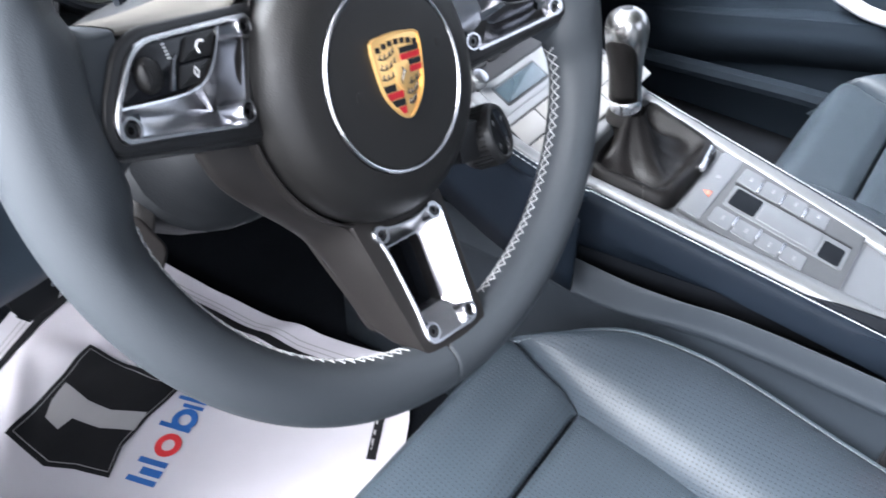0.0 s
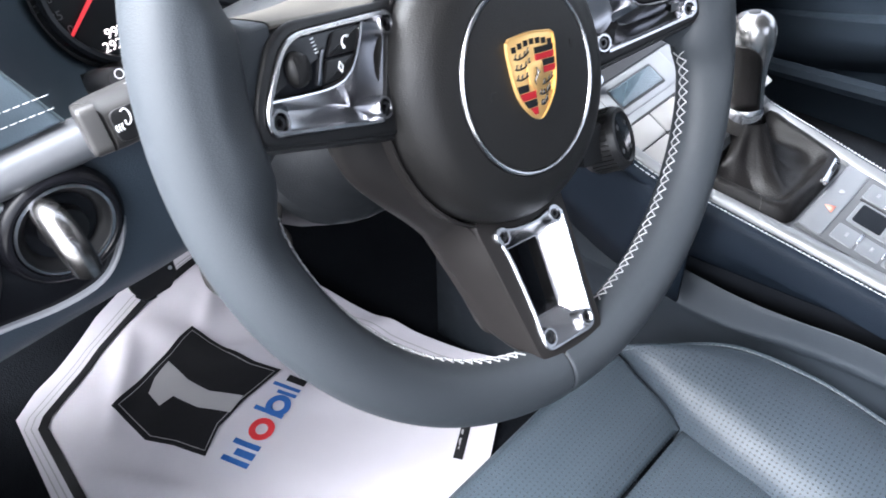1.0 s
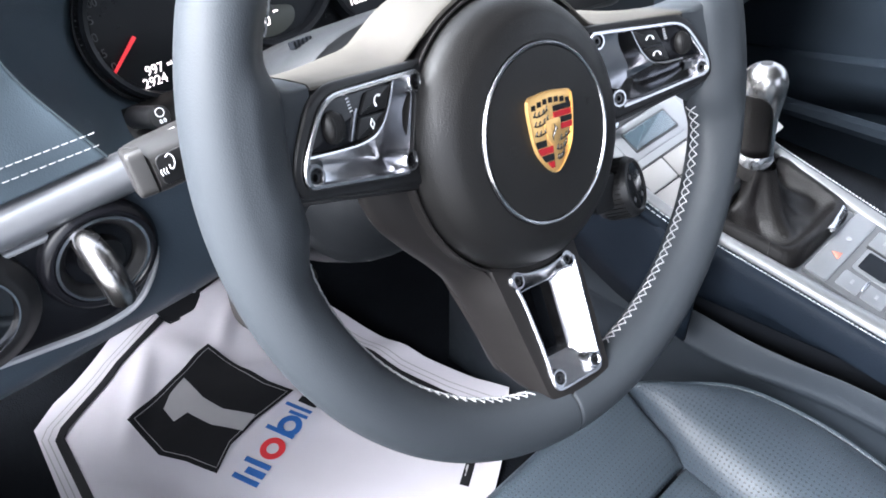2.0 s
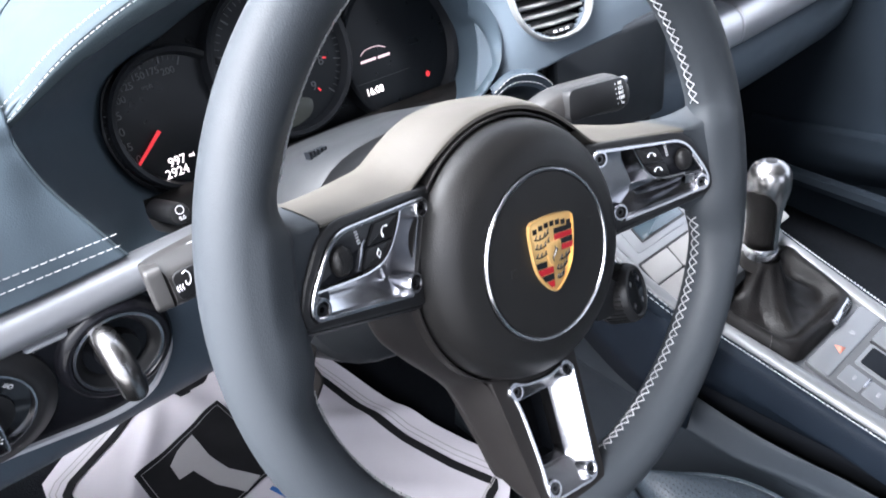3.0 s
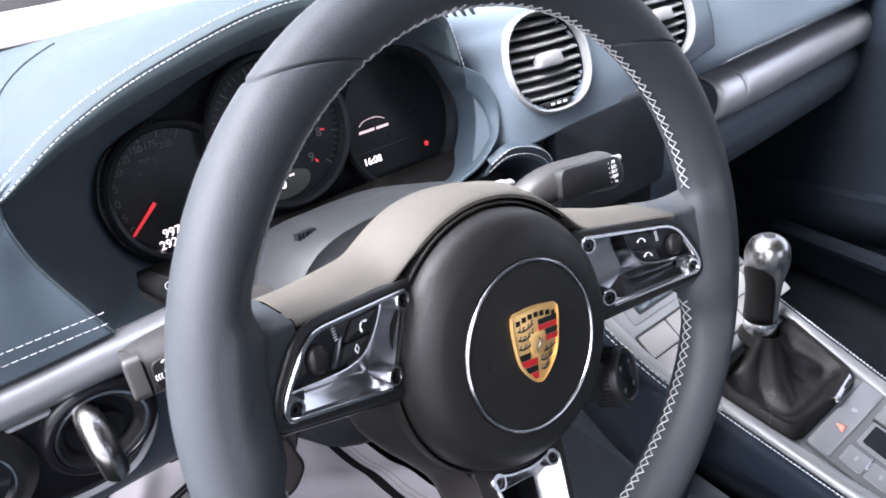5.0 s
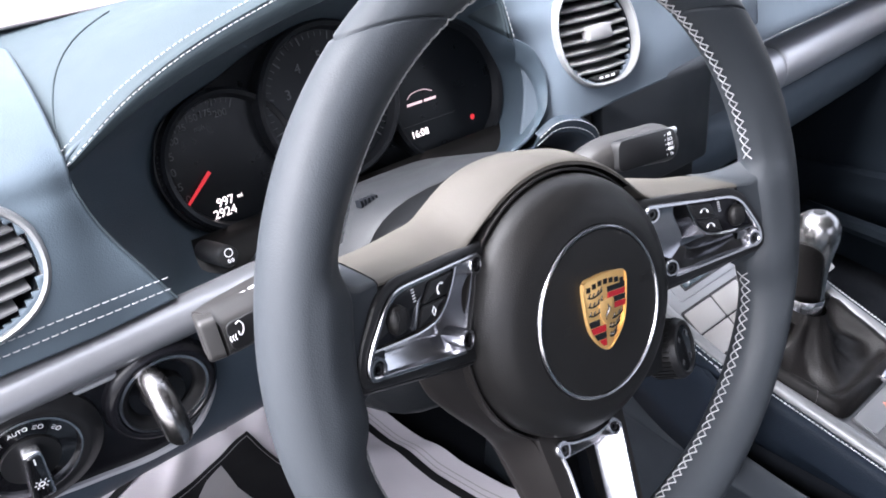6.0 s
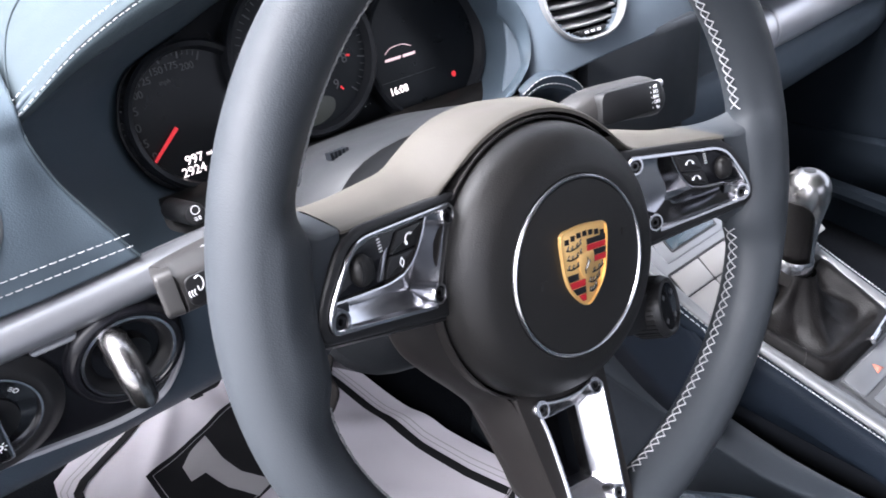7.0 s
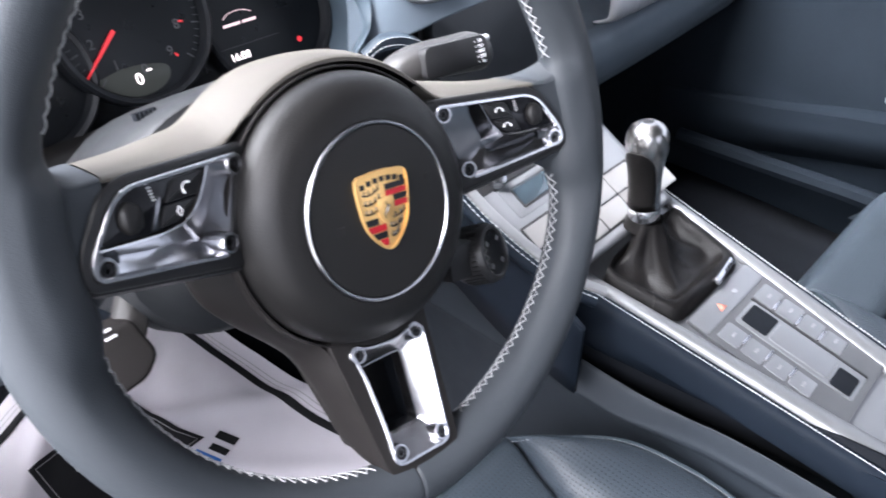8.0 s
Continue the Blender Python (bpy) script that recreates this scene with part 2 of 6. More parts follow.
def tube(bm, pts, radius, n=8, closed=False, flatten=1.0, up=Vector((0, 0, 1)), caps=True):
    P = [Vector(p) for p in pts]
    rs = []
    k = len(P)
    for i, p in enumerate(P):
        if closed:
            t = P[(i + 1) % k] - P[i - 1]
        else:
            t = P[min(i + 1, k - 1)] - P[max(i - 1, 0)]
        t.normalize()
        s = t.cross(up)
        if s.length < 1e-4:
            s = t.cross(Vector((1, 0, 0)))
        s.normalize()
        q = s.cross(t)
        r = radius[i] if isinstance(radius, (list, tuple)) else radius
        rs.append([p + s * r * math.cos(2 * math.pi * j / n) + q * r * flatten * math.sin(2 * math.pi * j / n) for j in range(n)])
    rings(bm, rs, loop=closed, cap0=caps and not closed, cap1=caps and not closed)
    return bm


def patch(bm, rows, nu=6, nv=6):
    """A smooth sheet through a grid of control points."""
    cols = [spline(r, nu) for r in rows]
    lines = [spline(c, nv) for c in zip(*cols)]
    vs = [[bm.verts.new(p) for p in ln] for ln in lines]
    for a, b in zip(vs, vs[1:]):
        for i in range(len(a) - 1):
            bm.faces.new((a[i], a[i + 1], b[i + 1], b[i]))
    return bm


def box(bm, lo, hi, bevel=0.0):
    geom = bmesh.ops.create_cube(bm, size=1)
    vs = geom["verts"]
    for v in vs:
        v.co = Vector([l + (h - l) * (c + 0.5) for l, h, c in zip(lo, hi, v.co)])
    if bevel:
        es = list({e for v in vs for e in v.link_edges})
        bmesh.ops.bevel(bm, geom=es, offset=bevel, segments=2, affect="EDGES", profile=0.7)
    return bm


def text_part(name, body, size, m, mat, parent, align="CENTER", depth=0.0002):
    cu = bpy.data.curves.new(name, "FONT")
    cu.body, cu.size, cu.align_x, cu.align_y, cu.extrude = body, size, align, "CENTER", depth
    tmp = new(name, cu)
    me = bpy.data.meshes.new_from_object(tmp.evaluated_get(bpy.context.evaluated_depsgraph_get()))
    bpy.data.objects.remove(tmp)
    bpy.data.curves.remove(cu)
    me.transform(m)
    me.materials.clear()
    me.materials.append(mat)
    ob = new(name, me)
    ob.parent = parent
    return ob


def stitch_line(bm, pts, gap=0.0045, length=0.0032, r=0.00045, normal=Vector((0, -0.4, 1)), lift=0.0004):
    """Dashes of thread along a line of points."""
    P = [Vector(p) for p in pts]
    acc, nxt = 0.0, 0.0
    for a, b in zip(P, P[1:]):
        d = (b - a).length
        if d < 1e-7:
            continue
        while nxt < acc + d:
            s = a.lerp(b, (nxt - acc) / d)
            e = s + (b - a).normalized() * length
            up = normal.normalized() * lift
            tube(bm, [s + up * 0.2, (s + e) / 2 + up * 1.6, e + up * 0.2], r, 5, up=normal)
            nxt += gap
        acc += d
    return bm


TAU, PHI = radians(22.0), radians(9.6)
COLUMN = Matrix(((1, 0, 0, 0), (0, math.sin(TAU), -math.cos(TAU), 0), (0, math.cos(TAU), math.sin(TAU), 0.60), (0, 0, 0, 1)))
WHEEL = COLUMN @ Matrix.Rotation(-PHI, 4, "Z")


def col(x, y, z):
    """A point given along the steering column: right, up, towards the driver."""
    return COLUMN @ Vector((x, y, z))

# ---- the ground outside and the shell of the car ----
bm = bmesh.new()
box(bm, (-400, -400, -0.42), (400, 400, -0.22))
tagged(part("ground", bm, BOUNCE_GROUND), "pale concrete ground outside the car", "ground", kind="structure")

bm = bmesh.new()
patch(bm, [[(x, y, z) for x in (-0.42, 0.0, 0.35, 0.70, 1.10)] for y, z in ((-1.0, -0.03), (-0.3, -0.03), (0.25, -0.02), (0.62, -0.02), (0.82, 0.10), (0.95, 0.34))], 4, 4)
tagged(part("floor", bm, CARPET, mods=[("SOLIDIFY", {"thickness": 0.02, "offset": -1})]), "black carpeted floor of the car", "floor", kind="structure")

# added side wall, its height set to cut light on the footwell
bm = bmesh.new()
patch(bm, [[(x, y, z) for y in (-0.95, -0.5, -0.1, 0.3, 0.7)] for x, z in ((-0.44, -0.03), (-0.43, 0.12), (-0.42, 0.22), (-0.44, 0.32), (-0.45, 0.41))], 4, 4)
tagged(part("wall_left", bm, CARPET, mods=[("SOLIDIFY", {"thickness": 0.05, "offset": -1})]), "dark plain side of the open car", "car side", kind="structure")

# unseen roof, added to keep sky light off the cabin
bm = bmesh.new()
patch(bm, [[(x, y, z) for x in (-0.40, -0.1, 0.35, 0.80, 1.09)] for y, z in ((-1.04, 1.07), (-0.70, 1.10), (-0.30, 1.12), (0.12, 1.105))], 4, 4)
tagged(part("ceiling", bm, FABRIC, mods=[("SOLIDIFY", {"thickness": 0.03, "offset": 1})]), "dark fabric roof lining above the seats", "fabric roof", kind="structure")

bm = bmesh.new()
box(bm, (-0.42, -1.10, -0.03), (1.12, -1.04, 0.64), 0.03)
tagged(part("wall_rear", bm, FABRIC), "dark rear bulkhead behind the seats", "bulkhead", kind="structure")

bm = bmesh.new()
box(bm, (-0.42, 0.94, -0.05), (1.12, 1.0, 0.62), 0.01)
tagged(part("wall_front", bm, CARPET), "dark carpeted firewall behind the pedals", "firewall", kind="structure")

for side, x in (("left", -0.41), ("right", 1.10)):
    bm = bmesh.new()
    tube(bm, [(x, 0.54, 0.62), (x + (0.03 if x < 0 else -0.03), 0.40, 0.84), (x + (0.06 if x < 0 else -0.06), 0.12, 1.09)], [0.035, 0.034, 0.036], 10, flatten=0.7)
    tagged(part("windscreen_pillar", bm, FABRIC), "dark fabric covered pillar beside the windscreen", "pillar", kind="structure")
bm = bmesh.new()
tube(bm, [(-0.38, 0.12, 1.085), (0.0, 0.15, 1.10), (0.35, 0.16, 1.105), (0.7, 0.15, 1.10), (1.07, 0.12, 1.085)], 0.022, 10)
tagged(part("windscreen_header", bm, FABRIC), "dark frame across the top of the windscreen", "windscreen frame", kind="structure")
bm = bmesh.new()
box(bm, (-0.50, -0.95, -0.12), (-0.36, 0.75, 0.06), 0.02)
tagged(part("door_sill", bm, PLASTIC), "black plastic sill under the open door", "sill", kind="structure")

windscreen = thing("windscreen", "clear raked windscreen above the dashboard", "windscreen", kind="structure")
bm = bmesh.new()
patch(bm, [[(x, y + (0.04 if 0 < x < 0.8 else 0), z) for x in (-0.40, 0.0, 0.35, 0.7, 1.09)] for y, z in ((0.54, 0.655), (0.34, 0.87), (0.12, 1.09))], 4, 4)
pane = part("pane", bm, GLASS, windscreen, "clear glass")
pane.visible_shadow = False
bm = bmesh.new()
tube(bm, [(-0.42, 0.47, 0.655), (-0.1, 0.485, 0.662), (0.35, 0.50, 0.665), (0.8, 0.485, 0.662), (1.1, 0.47, 0.655)], 0.016, 8, flatten=0.6)
part("seal", bm, RUBBER, windscreen, "black rubber seal")

bm = bmesh.new()
patch(bm, [[(x, y, z) for x in (-0.45, 0.0, 0.35, 0.7, 1.15)] for y, z in ((0.60, 0.63), (0.66, 0.625), (0.9, 0.63), (1.3, 0.60), (1.7, 0.50))], 4, 4)
tagged(part("front_lid", bm, PAINT, mods=[("SOLIDIFY", {"thickness": 0.01})]), "pale painted front lid beyond the windscreen", "car bonnet", kind="structure")

# passenger's door
door = thing("passenger_door", "dark blue leather passenger door with an armrest", "car door", kind="structure")
bm = bmesh.new()
patch(bm, [[(x, y, z) for y in (-0.95, -0.5, -0.1, 0.3, 0.7)] for x, z in ((1.10, -0.03), (1.08, 0.12), (1.06, 0.22), (1.09, 0.40), (1.10, 0.56))], 4, 4)
part("panel", bm, DOOR_SHADED, door, mods=[("SOLIDIFY", {"thickness": 0.02, "offset": 1})])
bm = bmesh.new()
rows = []
for y, z, w in ((0.36, 0.165, 0.004), (0.24, 0.185, 0.020), (0.12, 0.210, 0.032), (0.0, 0.238, 0.040), (-0.15, 0.262, 0.046), (-0.35, 0.268, 0.050), (-0.70, 0.268, 0.050)):
    rows.append([(1.085, y, z + 0.012), (1.072 - w, y, z + 0.008), (1.066 - w, y, z), (1.064 - w * 0.95, y, z - 0.030), (1.068 - w * 0.6, y, z - 0.065), (1.075, y, z - 0.095)])
patch(bm, rows, 5, 4)
part("armrest", bm, DOOR_SHADED, door)
bm = bmesh.new()
tube(bm, spline([(1.045, -0.02, 0.285), (1.02, -0.09, 0.275), (1.02, -0.18, 0.28), (1.045, -0.24, 0.29)], 4), 0.011, 10)
part("pull_handle", bm, SILVER, door, "silver pull handle")
bm = bmesh.new()
tube(bm, [(1.05, 0.30, 0.09), (1.04, 0.0, 0.11), (1.035, -0.3, 0.12), (1.05, -0.6, 0.12)], 0.016, 8)
part("pocket_lip", bm, DOOR_SHADED, door)
bm = bmesh.new()
box(bm, (1.095, -0.9, 0.56), (1.10, 0.55, 0.58))
part("window_seal", bm, RUBBER, door)
bm = bmesh.new()
patch(bm, [[(x, y, z) for y in (-0.9, -0.2, 0.5 - 0.9 * (z - 0.56))] for x, z in ((1.105, 0.57), (1.08, 0.82), (1.03, 1.06))], 4, 4)
g = part("window_pane", bm, GLASS, door, "clear glass")
g.visible_shadow = False

# ---- dashboard ----
def vent_pose(centre, yaw, lean):
    return Matrix.Translation(centre) @ Matrix.Rotation(radians(yaw), 4, "Z") @ Matrix.Rotation(radians(90 - lean), 4, "X")


def cut_round(bm, m, across, high):
    """Opens a round hole for a vent in a sheet."""
    inv = m.inverted()
    gone = []
    for f in bm.faces:
        q = inv @ f.calc_center_median()
        if (q.x / (across * 0.455)) ** 2 + (q.y / (high * 0.455)) ** 2 < 1 and abs(q.z) < 0.05:
            gone.append(f)
    bmesh.ops.delete(bm, geom=gone, context="FACES")


VENT_L = ((-0.262, 0.190, 0.607), 0, 24, 0.116, 0.078)
VENT_C = ((0.2495, 0.2115, 0.6145), -5, 28, 0.094, 0.088)
VENT_R = ((0.425, 0.222, 0.617), -4, 28, 0.096, 0.090)

dash = thing("dashboard", "blue-grey leather dashboard with white double stitching", "dashboard", kind="structure")
SEAM = [(-0.150, 0.176, 0.556), (-0.160, 0.184, 0.575), (-0.173, 0.198, 0.600), (-0.179, 0.208, 0.622), (-0.178, 0.219, 0.6335)]
lefts = []
for dx, out in ((-0.42, 0.03), (-0.32, 0.0), (-0.25, 0.0), (-0.20, 0.0)):
    lefts.append([(dx, y + out, z) for y, z in ((0.172, 0.556), (0.176, 0.577), (0.185, 0.602), (0.200, 0.626), (0.225, 0.643), (0.33, 0.652), (0.60, 0.655))])
lefts.append([*SEAM[:4], (-0.176, 0.230, 0.640), (-0.165, 0.33, 0.652), (-0.14, 0.60, 0.655)])
bm = bmesh.new()
patch(bm, lefts, 16, 12)
cut_round(bm, vent_pose(*VENT_L[:3]), VENT_L[3], VENT_L[4])
tops = [BVHTree.FromBMesh(bm)]
part("left_section", bm, LEFT_DIMMED, dash, mods=[("SOLIDIFY", {"thickness": 0.004, "offset": -1})])

HOOD = [(-0.178, 0.112, -0.190), (-0.132, 0.139, -0.190), (-0.072, 0.161, -0.190), (0.014, 0.180, -0.190), (0.085, 0.176, -0.192), (0.135, 0.160, -0.196), (0.1575, 0.145, -0.199), (0.1645, 0.109, -0.200)]
hood_edge = [col(*p) for p in HOOD]
back = []
for f, dz, down in ((0.0, 0.0, 0.0), (0.006, 0.004, 0.0), (0.05, 0.008, 0.12), (0.10, 0.006, 0.45), (0.15, 0.003, 0.80), (0.20, 0.0, 1.0), (0.25, -0.004, 1.0)):
    row = []
    for p in hood_edge:
        z = (p.z + dz * min(1, (p.z - 0.62) / 0.05)) * (1 - down) + (0.6565 + min(dz, 0.0)) * down
        row.append(Vector((p.x, p.y + f, z)))
    back.append(row)
bm = bmesh.new()
patch(bm, back, 6, 4)
tops.append(BVHTree.FromBMesh(bm))
part("instrument_hood", bm, HOOD_DIMMED, dash, "blue-grey leather hood over the dials", mods=[("SOLIDIFY", {"thickness": 0.003, "offset": -1})])
edge_line = spline(hood_edge, 10)
bm = bmesh.new()
stitch_line(bm, [p + Vector((0, 0.0075, 0.0048)) for p in edge_line], 0.0044, 0.0030, 0.00032)
stitch_line(bm, [p + Vector((0, -0.0004, 0.0006)) for p in edge_line], 0.0044, 0.0030, 0.00032, normal=Vector((0, -0.7, 0.7)))
part("hood_stitching", bm, THREAD, dash, "white double stitching")

bm = bmesh.new()
patch(bm, [[(x, y + 0.035 * (x + 0.42) * (1.1 - x) / 0.57, z) for x in (-0.42, -0.2, 0.05, 0.35, 0.7, 1.1)] for y, z in ((0.365, 0.6595), (0.372, 0.6635), (0.400, 0.6645), (0.440, 0.663))], 4, 4)
part("defroster_strip", bm, material("pale strip", (0.30, 0.27, 0.28), 0.45), dash, "pale grey defroster strip below the windscreen", mods=[("SOLIDIFY", {"thickness": 0.003, "offset": -1})])

# bowl round the dials: outer opening, then the panel of the dials
OUTER = [(-0.178, 0.112, -0.191), (-0.172, 0.068, -0.191), (-0.160, 0.042, -0.193), (-0.148, 0.018, -0.196), (-0.105, 0.004, -0.199), (-0.03, -0.004, -0.200), (0.06, 0.002, -0.200),
         (0.123, 0.0210, -0.200), (0.165, 0.0335, -0.200), (0.186, 0.056, -0.200), (0.1862, 0.082, -0.200), (0.1640, 0.107, -0.201)]
INNER = [(-0.1140, 0.092, -0.262), (-0.1145, 0.070, -0.262), (-0.1040, 0.046, -0.262), (-0.0830, 0.031, -0.262), (-0.055, 0.0285, -0.262), (-0.010, 0.036, -0.262), (0.060, 0.034, -0.262),
         (0.105, 0.024, -0.262), (0.150, 0.0195, -0.262), (0.184, 0.046, -0.262), (0.1925, 0.072, -0.262), (0.189, 0.098, -0.262)]
TOP_IN = [(-0.1140, 0.092, -0.262), (-0.100, 0.117, -0.262), (-0.063, 0.132, -0.262), (0.000, 0.153, -0.262), (0.070, 0.150, -0.262), (0.125, 0.140, -0.262), (0.170, 0.124, -0.262), (0.189, 0.098, -0.262)]
# rolled lip under the stitched edge of the hood
DROP = (0.004, 0.0085, 0.0115, 0.0130, 0.0120, 0.0090, 0.0060, 0.0030)
HOOD_LOW = [(x, y - d, z - 0.0035) for (x, y, z), d in zip(HOOD, DROP)]
lip_a, lip_c = spline(HOOD, 8), spline(HOOD_LOW, 8)
lip_b = [(p * 0.55 + q * 0.45) + Vector((0, 0.0008, 0.0018)) for p, q in zip(lip_a, lip_c)]
bm = bmesh.new()
rings(bm, [list(r) for r in zip(*[spline([col(*p), col(*q), col(*r), col(r.x, r.y + 0.0010, r.z - 0.0045)], 3) for p, q, r in zip(lip_a, lip_b, lip_c)])], closed=False)
part("hood_lip", bm, HOOD_DIMMED, dash, "rolled leather lip of the hood")
loop_out = spline(OUTER + HOOD_LOW[-2:0:-1], 8, True)
loop_in = spline(INNER + TOP_IN[-2:0:-1], 8, True)
rs = []
for k in range(13):
    f = k / 12
    wide = f ** 1.5 * 0.8 + f * 0.2
    rs.append([col(p.x + (q.x - p.x) * wide, p.y + (q.y - p.y) * wide - 0.006 * math.sin(math.pi * f) * (1 if p.y < 0.08 else 0.0), p.z + (q.z - p.z) * f - 0.0012) for p, q in zip(loop_out, loop_in)])
bm = bmesh.new()
rings(bm, rs)
part("dial_bowl", bm, BOWL, dash, "blue-grey bowl round the dials", mods=[("SOLIDIFY", {"thickness": 0.003, "offset": 1})])

# raised crescent along the open side of the bowl
rim_o = spline([(0.1630, 0.1085, -0.1985), (0.1785, 0.0978, -0.1975), (0.1866, 0.0820, -0.1970), (0.1882, 0.0645, -0.1970), (0.1818, 0.0480, -0.1975), (0.1700, 0.0365, -0.1985)], 8)
rim_i = spline([(0.1655, 0.0920, -0.2040), (0.1752, 0.0806, -0.2035), (0.1802, 0.0705, -0.2030), (0.1818, 0.0600, -0.2025), (0.1795, 0.0458, -0.2015), (0.1695, 0.0358, -0.2005)], 8)
bm = bmesh.new()
rings(bm, [list(r) for r in zip(*[spline([col(p.x + 0.0015, p.y + 0.001, p.z - 0.006), col(*p), col(*((p + q) / 2 + Vector((0, 0, 0.0012)))), col(*q), col(q.x, q.y, q.z - 0.004)], 3) for p, q in zip(rim_o, rim_i)])], closed=False)
part("bowl_rim", bm, BOWL, dash, "blue-grey raised rim of the bowl")
bm = bmesh.new()
tube(bm, spline([(0.098, 0.163, 0.5560), (0.118, 0.158, 0.5570), (0.138, 0.1575, 0.5555), (0.160, 0.163, 0.5500)], 6), [0.004] * 3 + [0.0062] * 13 + [0.004] * 3, 12, flatten=0.6)
part("right_trim_end", bm, SILVER, dash, "silver trim beside the steering column")

# section in the middle, with the round air vent
cent = []
for x, oy, lowz in ((0.176, 0.012, 0.550), (0.205, 0.004, 0.556), (0.26, 0.0, 0.562), (0.34, 0.004, 0.562), (0.45, 0.02, 0.560), (0.56, 0.045, 0.556)):
    cent.append([(x, y + oy, z) for y, z in ((0.186, lowz), (0.196, 0.585), (0.212, 0.612), (0.230, 0.640), (0.262, 0.660), (0.36, 0.664), (0.60, 0.655))])
cent[0] = [(0.168, 0.215, 0.545), (0.176, 0.222, 0.580), (0.176, 0.232, 0.612), (0.163, 0.236, 0.640), (0.158, 0.262, 0.664), (0.16, 0.36, 0.668), (0.16, 0.60, 0.655)]
bm = bmesh.new()
patch(bm, cent, 16, 16)
for c, yw, ln, ac, hg in (VENT_C, VENT_R):
    cut_round(bm, vent_pose(c, yw, ln), ac, hg)
centre_top = BVHTree.FromBMesh(bm)
part("centre_section", bm, LEATHER_DASH, dash, mods=[("SOLIDIFY", {"thickness": 0.004, "offset": -1})])

# passenger's section: upper roll, lower roll
bm = bmesh.new()
patch(bm, [[(x, y + o, z) for x, o in ((0.55, 0.0), (0.60, 0.0), (0.80, 0.005), (1.10, 0.02))] for y, z in ((0.287, 0.484), (0.279, 0.492), (0.273, 0.505), (0.249, 0.515), (0.262, 0.545), (0.290, 0.590), (0.335, 0.632), (0.42, 0.656), (0.60, 0.655))], 5, 5)
part("passenger_section", bm, LEATHER_DASH, dash, mods=[("SOLIDIFY", {"thickness": 0.004, "offset": -1})])
bm = bmesh.new()
patch(bm, [[(x, y + o, z) for x, o in ((0.40, 0.0), (0.60, 0.0), (0.80, 0.005), (1.10, 0.02))] for y, z in ((0.266, 0.428), (0.248, 0.420), (0.242, 0.390), (0.258, 0.352), (0.30, 0.335), (0.55, 0.32), (0.90, 0.30))], 5, 5)
part("glove_box", bm, LEATHER_DASH, dash, "blue-grey leather glove box lid", mods=[("SOLIDIFY", {"thickness": 0.004, "offset": -1})])
bm = bmesh.new()
patch(bm, [[(x, y + o, z) for x, o in ((0.682, 0.0), (0.72, 0.001), (0.80, 0.005), (1.10, 0.02))] for y, z in ((0.284, 0.491), (0.262, 0.490), (0.246, 0.482), (0.238, 0.465), (0.240, 0.443), (0.258, 0.433))], 5, 5)
part("passenger_trim", bm, SILVER, dash, "silver trim strip", mods=[("SOLIDIFY", {"thickness": 0.003, "offset": -1})])
bm = bmesh.new()
patch(bm, [[(x, y + o, z) for x, o in ((0.626, 0.010), (0.632, 0.001), (0.655, 0.0), (0.680, 0.0))] for y, z in ((0.283, 0.490), (0.261, 0.489), (0.245, 0.481), (0.237, 0.465), (0.239, 0.444), (0.258, 0.434))], 4, 5)
part("trim_end_cap", bm, SILVER, dash, "silver end cap of the trim strip", mods=[("SOLIDIFY", {"thickness": 0.003, "offset": -1})])
bm = bmesh.new()
stitch_line(bm, spline([(0.600, 0.268, 0.494), (0.612, 0.2515, 0.513), (0.66, 0.2490, 0.5185), (0.80, 0.2540, 0.5190), (1.08, 0.2685, 0.5190)], 8), 0.006, 0.004, 0.00035, normal=Vector((0, -1, 0.2)))
part("passenger_stitching", bm, THREAD, dash, "thin thread line")

# lower left: painted strip, black switch panel, knee panel
bm = bmesh.new()
patch(bm, [[(x, y + o, z) for x, o in ((-0.42, 0.02), (-0.30, 0.0), (-0.20, 0.0), (-0.10, 0.004), (0.02, 0.012))] for y, z in ((0.180, 0.5535), (0.1685, 0.5525), (0.1610, 0.5470), (0.1595, 0.5405), (0.1640, 0.5355), (0.1720, 0.5340))], 5, 5)
part("left_trim_strip", bm, TRIM, dash, "dark silver trim strip", mods=[("SOLIDIFY", {"thickness": 0.003, "offset": -1})])
bm = bmesh.new()
patch(bm, [[(x, y + o, z) for x, o in ((-0.42, 0.02), (-0.28, 0.0), (-0.18, 0.0), (-0.10, 0.003), (0.0, 0.02))] for y, z in ((0.176, 0.533), (0.170, 0.520), (0.168, 0.495), (0.167, 0.464), (0.172, 0.444), (0.190, 0.434), (0.26, 0.430))], 5, 5)
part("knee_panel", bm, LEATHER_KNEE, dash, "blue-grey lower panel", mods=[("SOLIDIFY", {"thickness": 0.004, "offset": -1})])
PANEL = [Vector((p.x, p.y)) for p in spline([(-0.170, 0.5345, 0), (-0.152, 0.528, 0), (-0.1425, 0.507, 0), (-0.1445, 0.485, 0), (-0.162, 0.4625, 0), (-0.189, 0.4580, 0), (-0.227, 0.4640, 0), (-0.270, 0.4700, 0), (-0.42, 0.478, 0)], 5)] + [Vector((-0.42, 0.5345))]
stand = Matrix(((1, 0, 0, 0), (0, 0, -1, 0.1680), (0, 1, 0, 0), (0, 0, 0, 1)))
bm = bmesh.new()
lip = lambda d, z: [Vector((p.x, p.y, z)) for p in (inset(PANEL, d) if d else PANEL)]
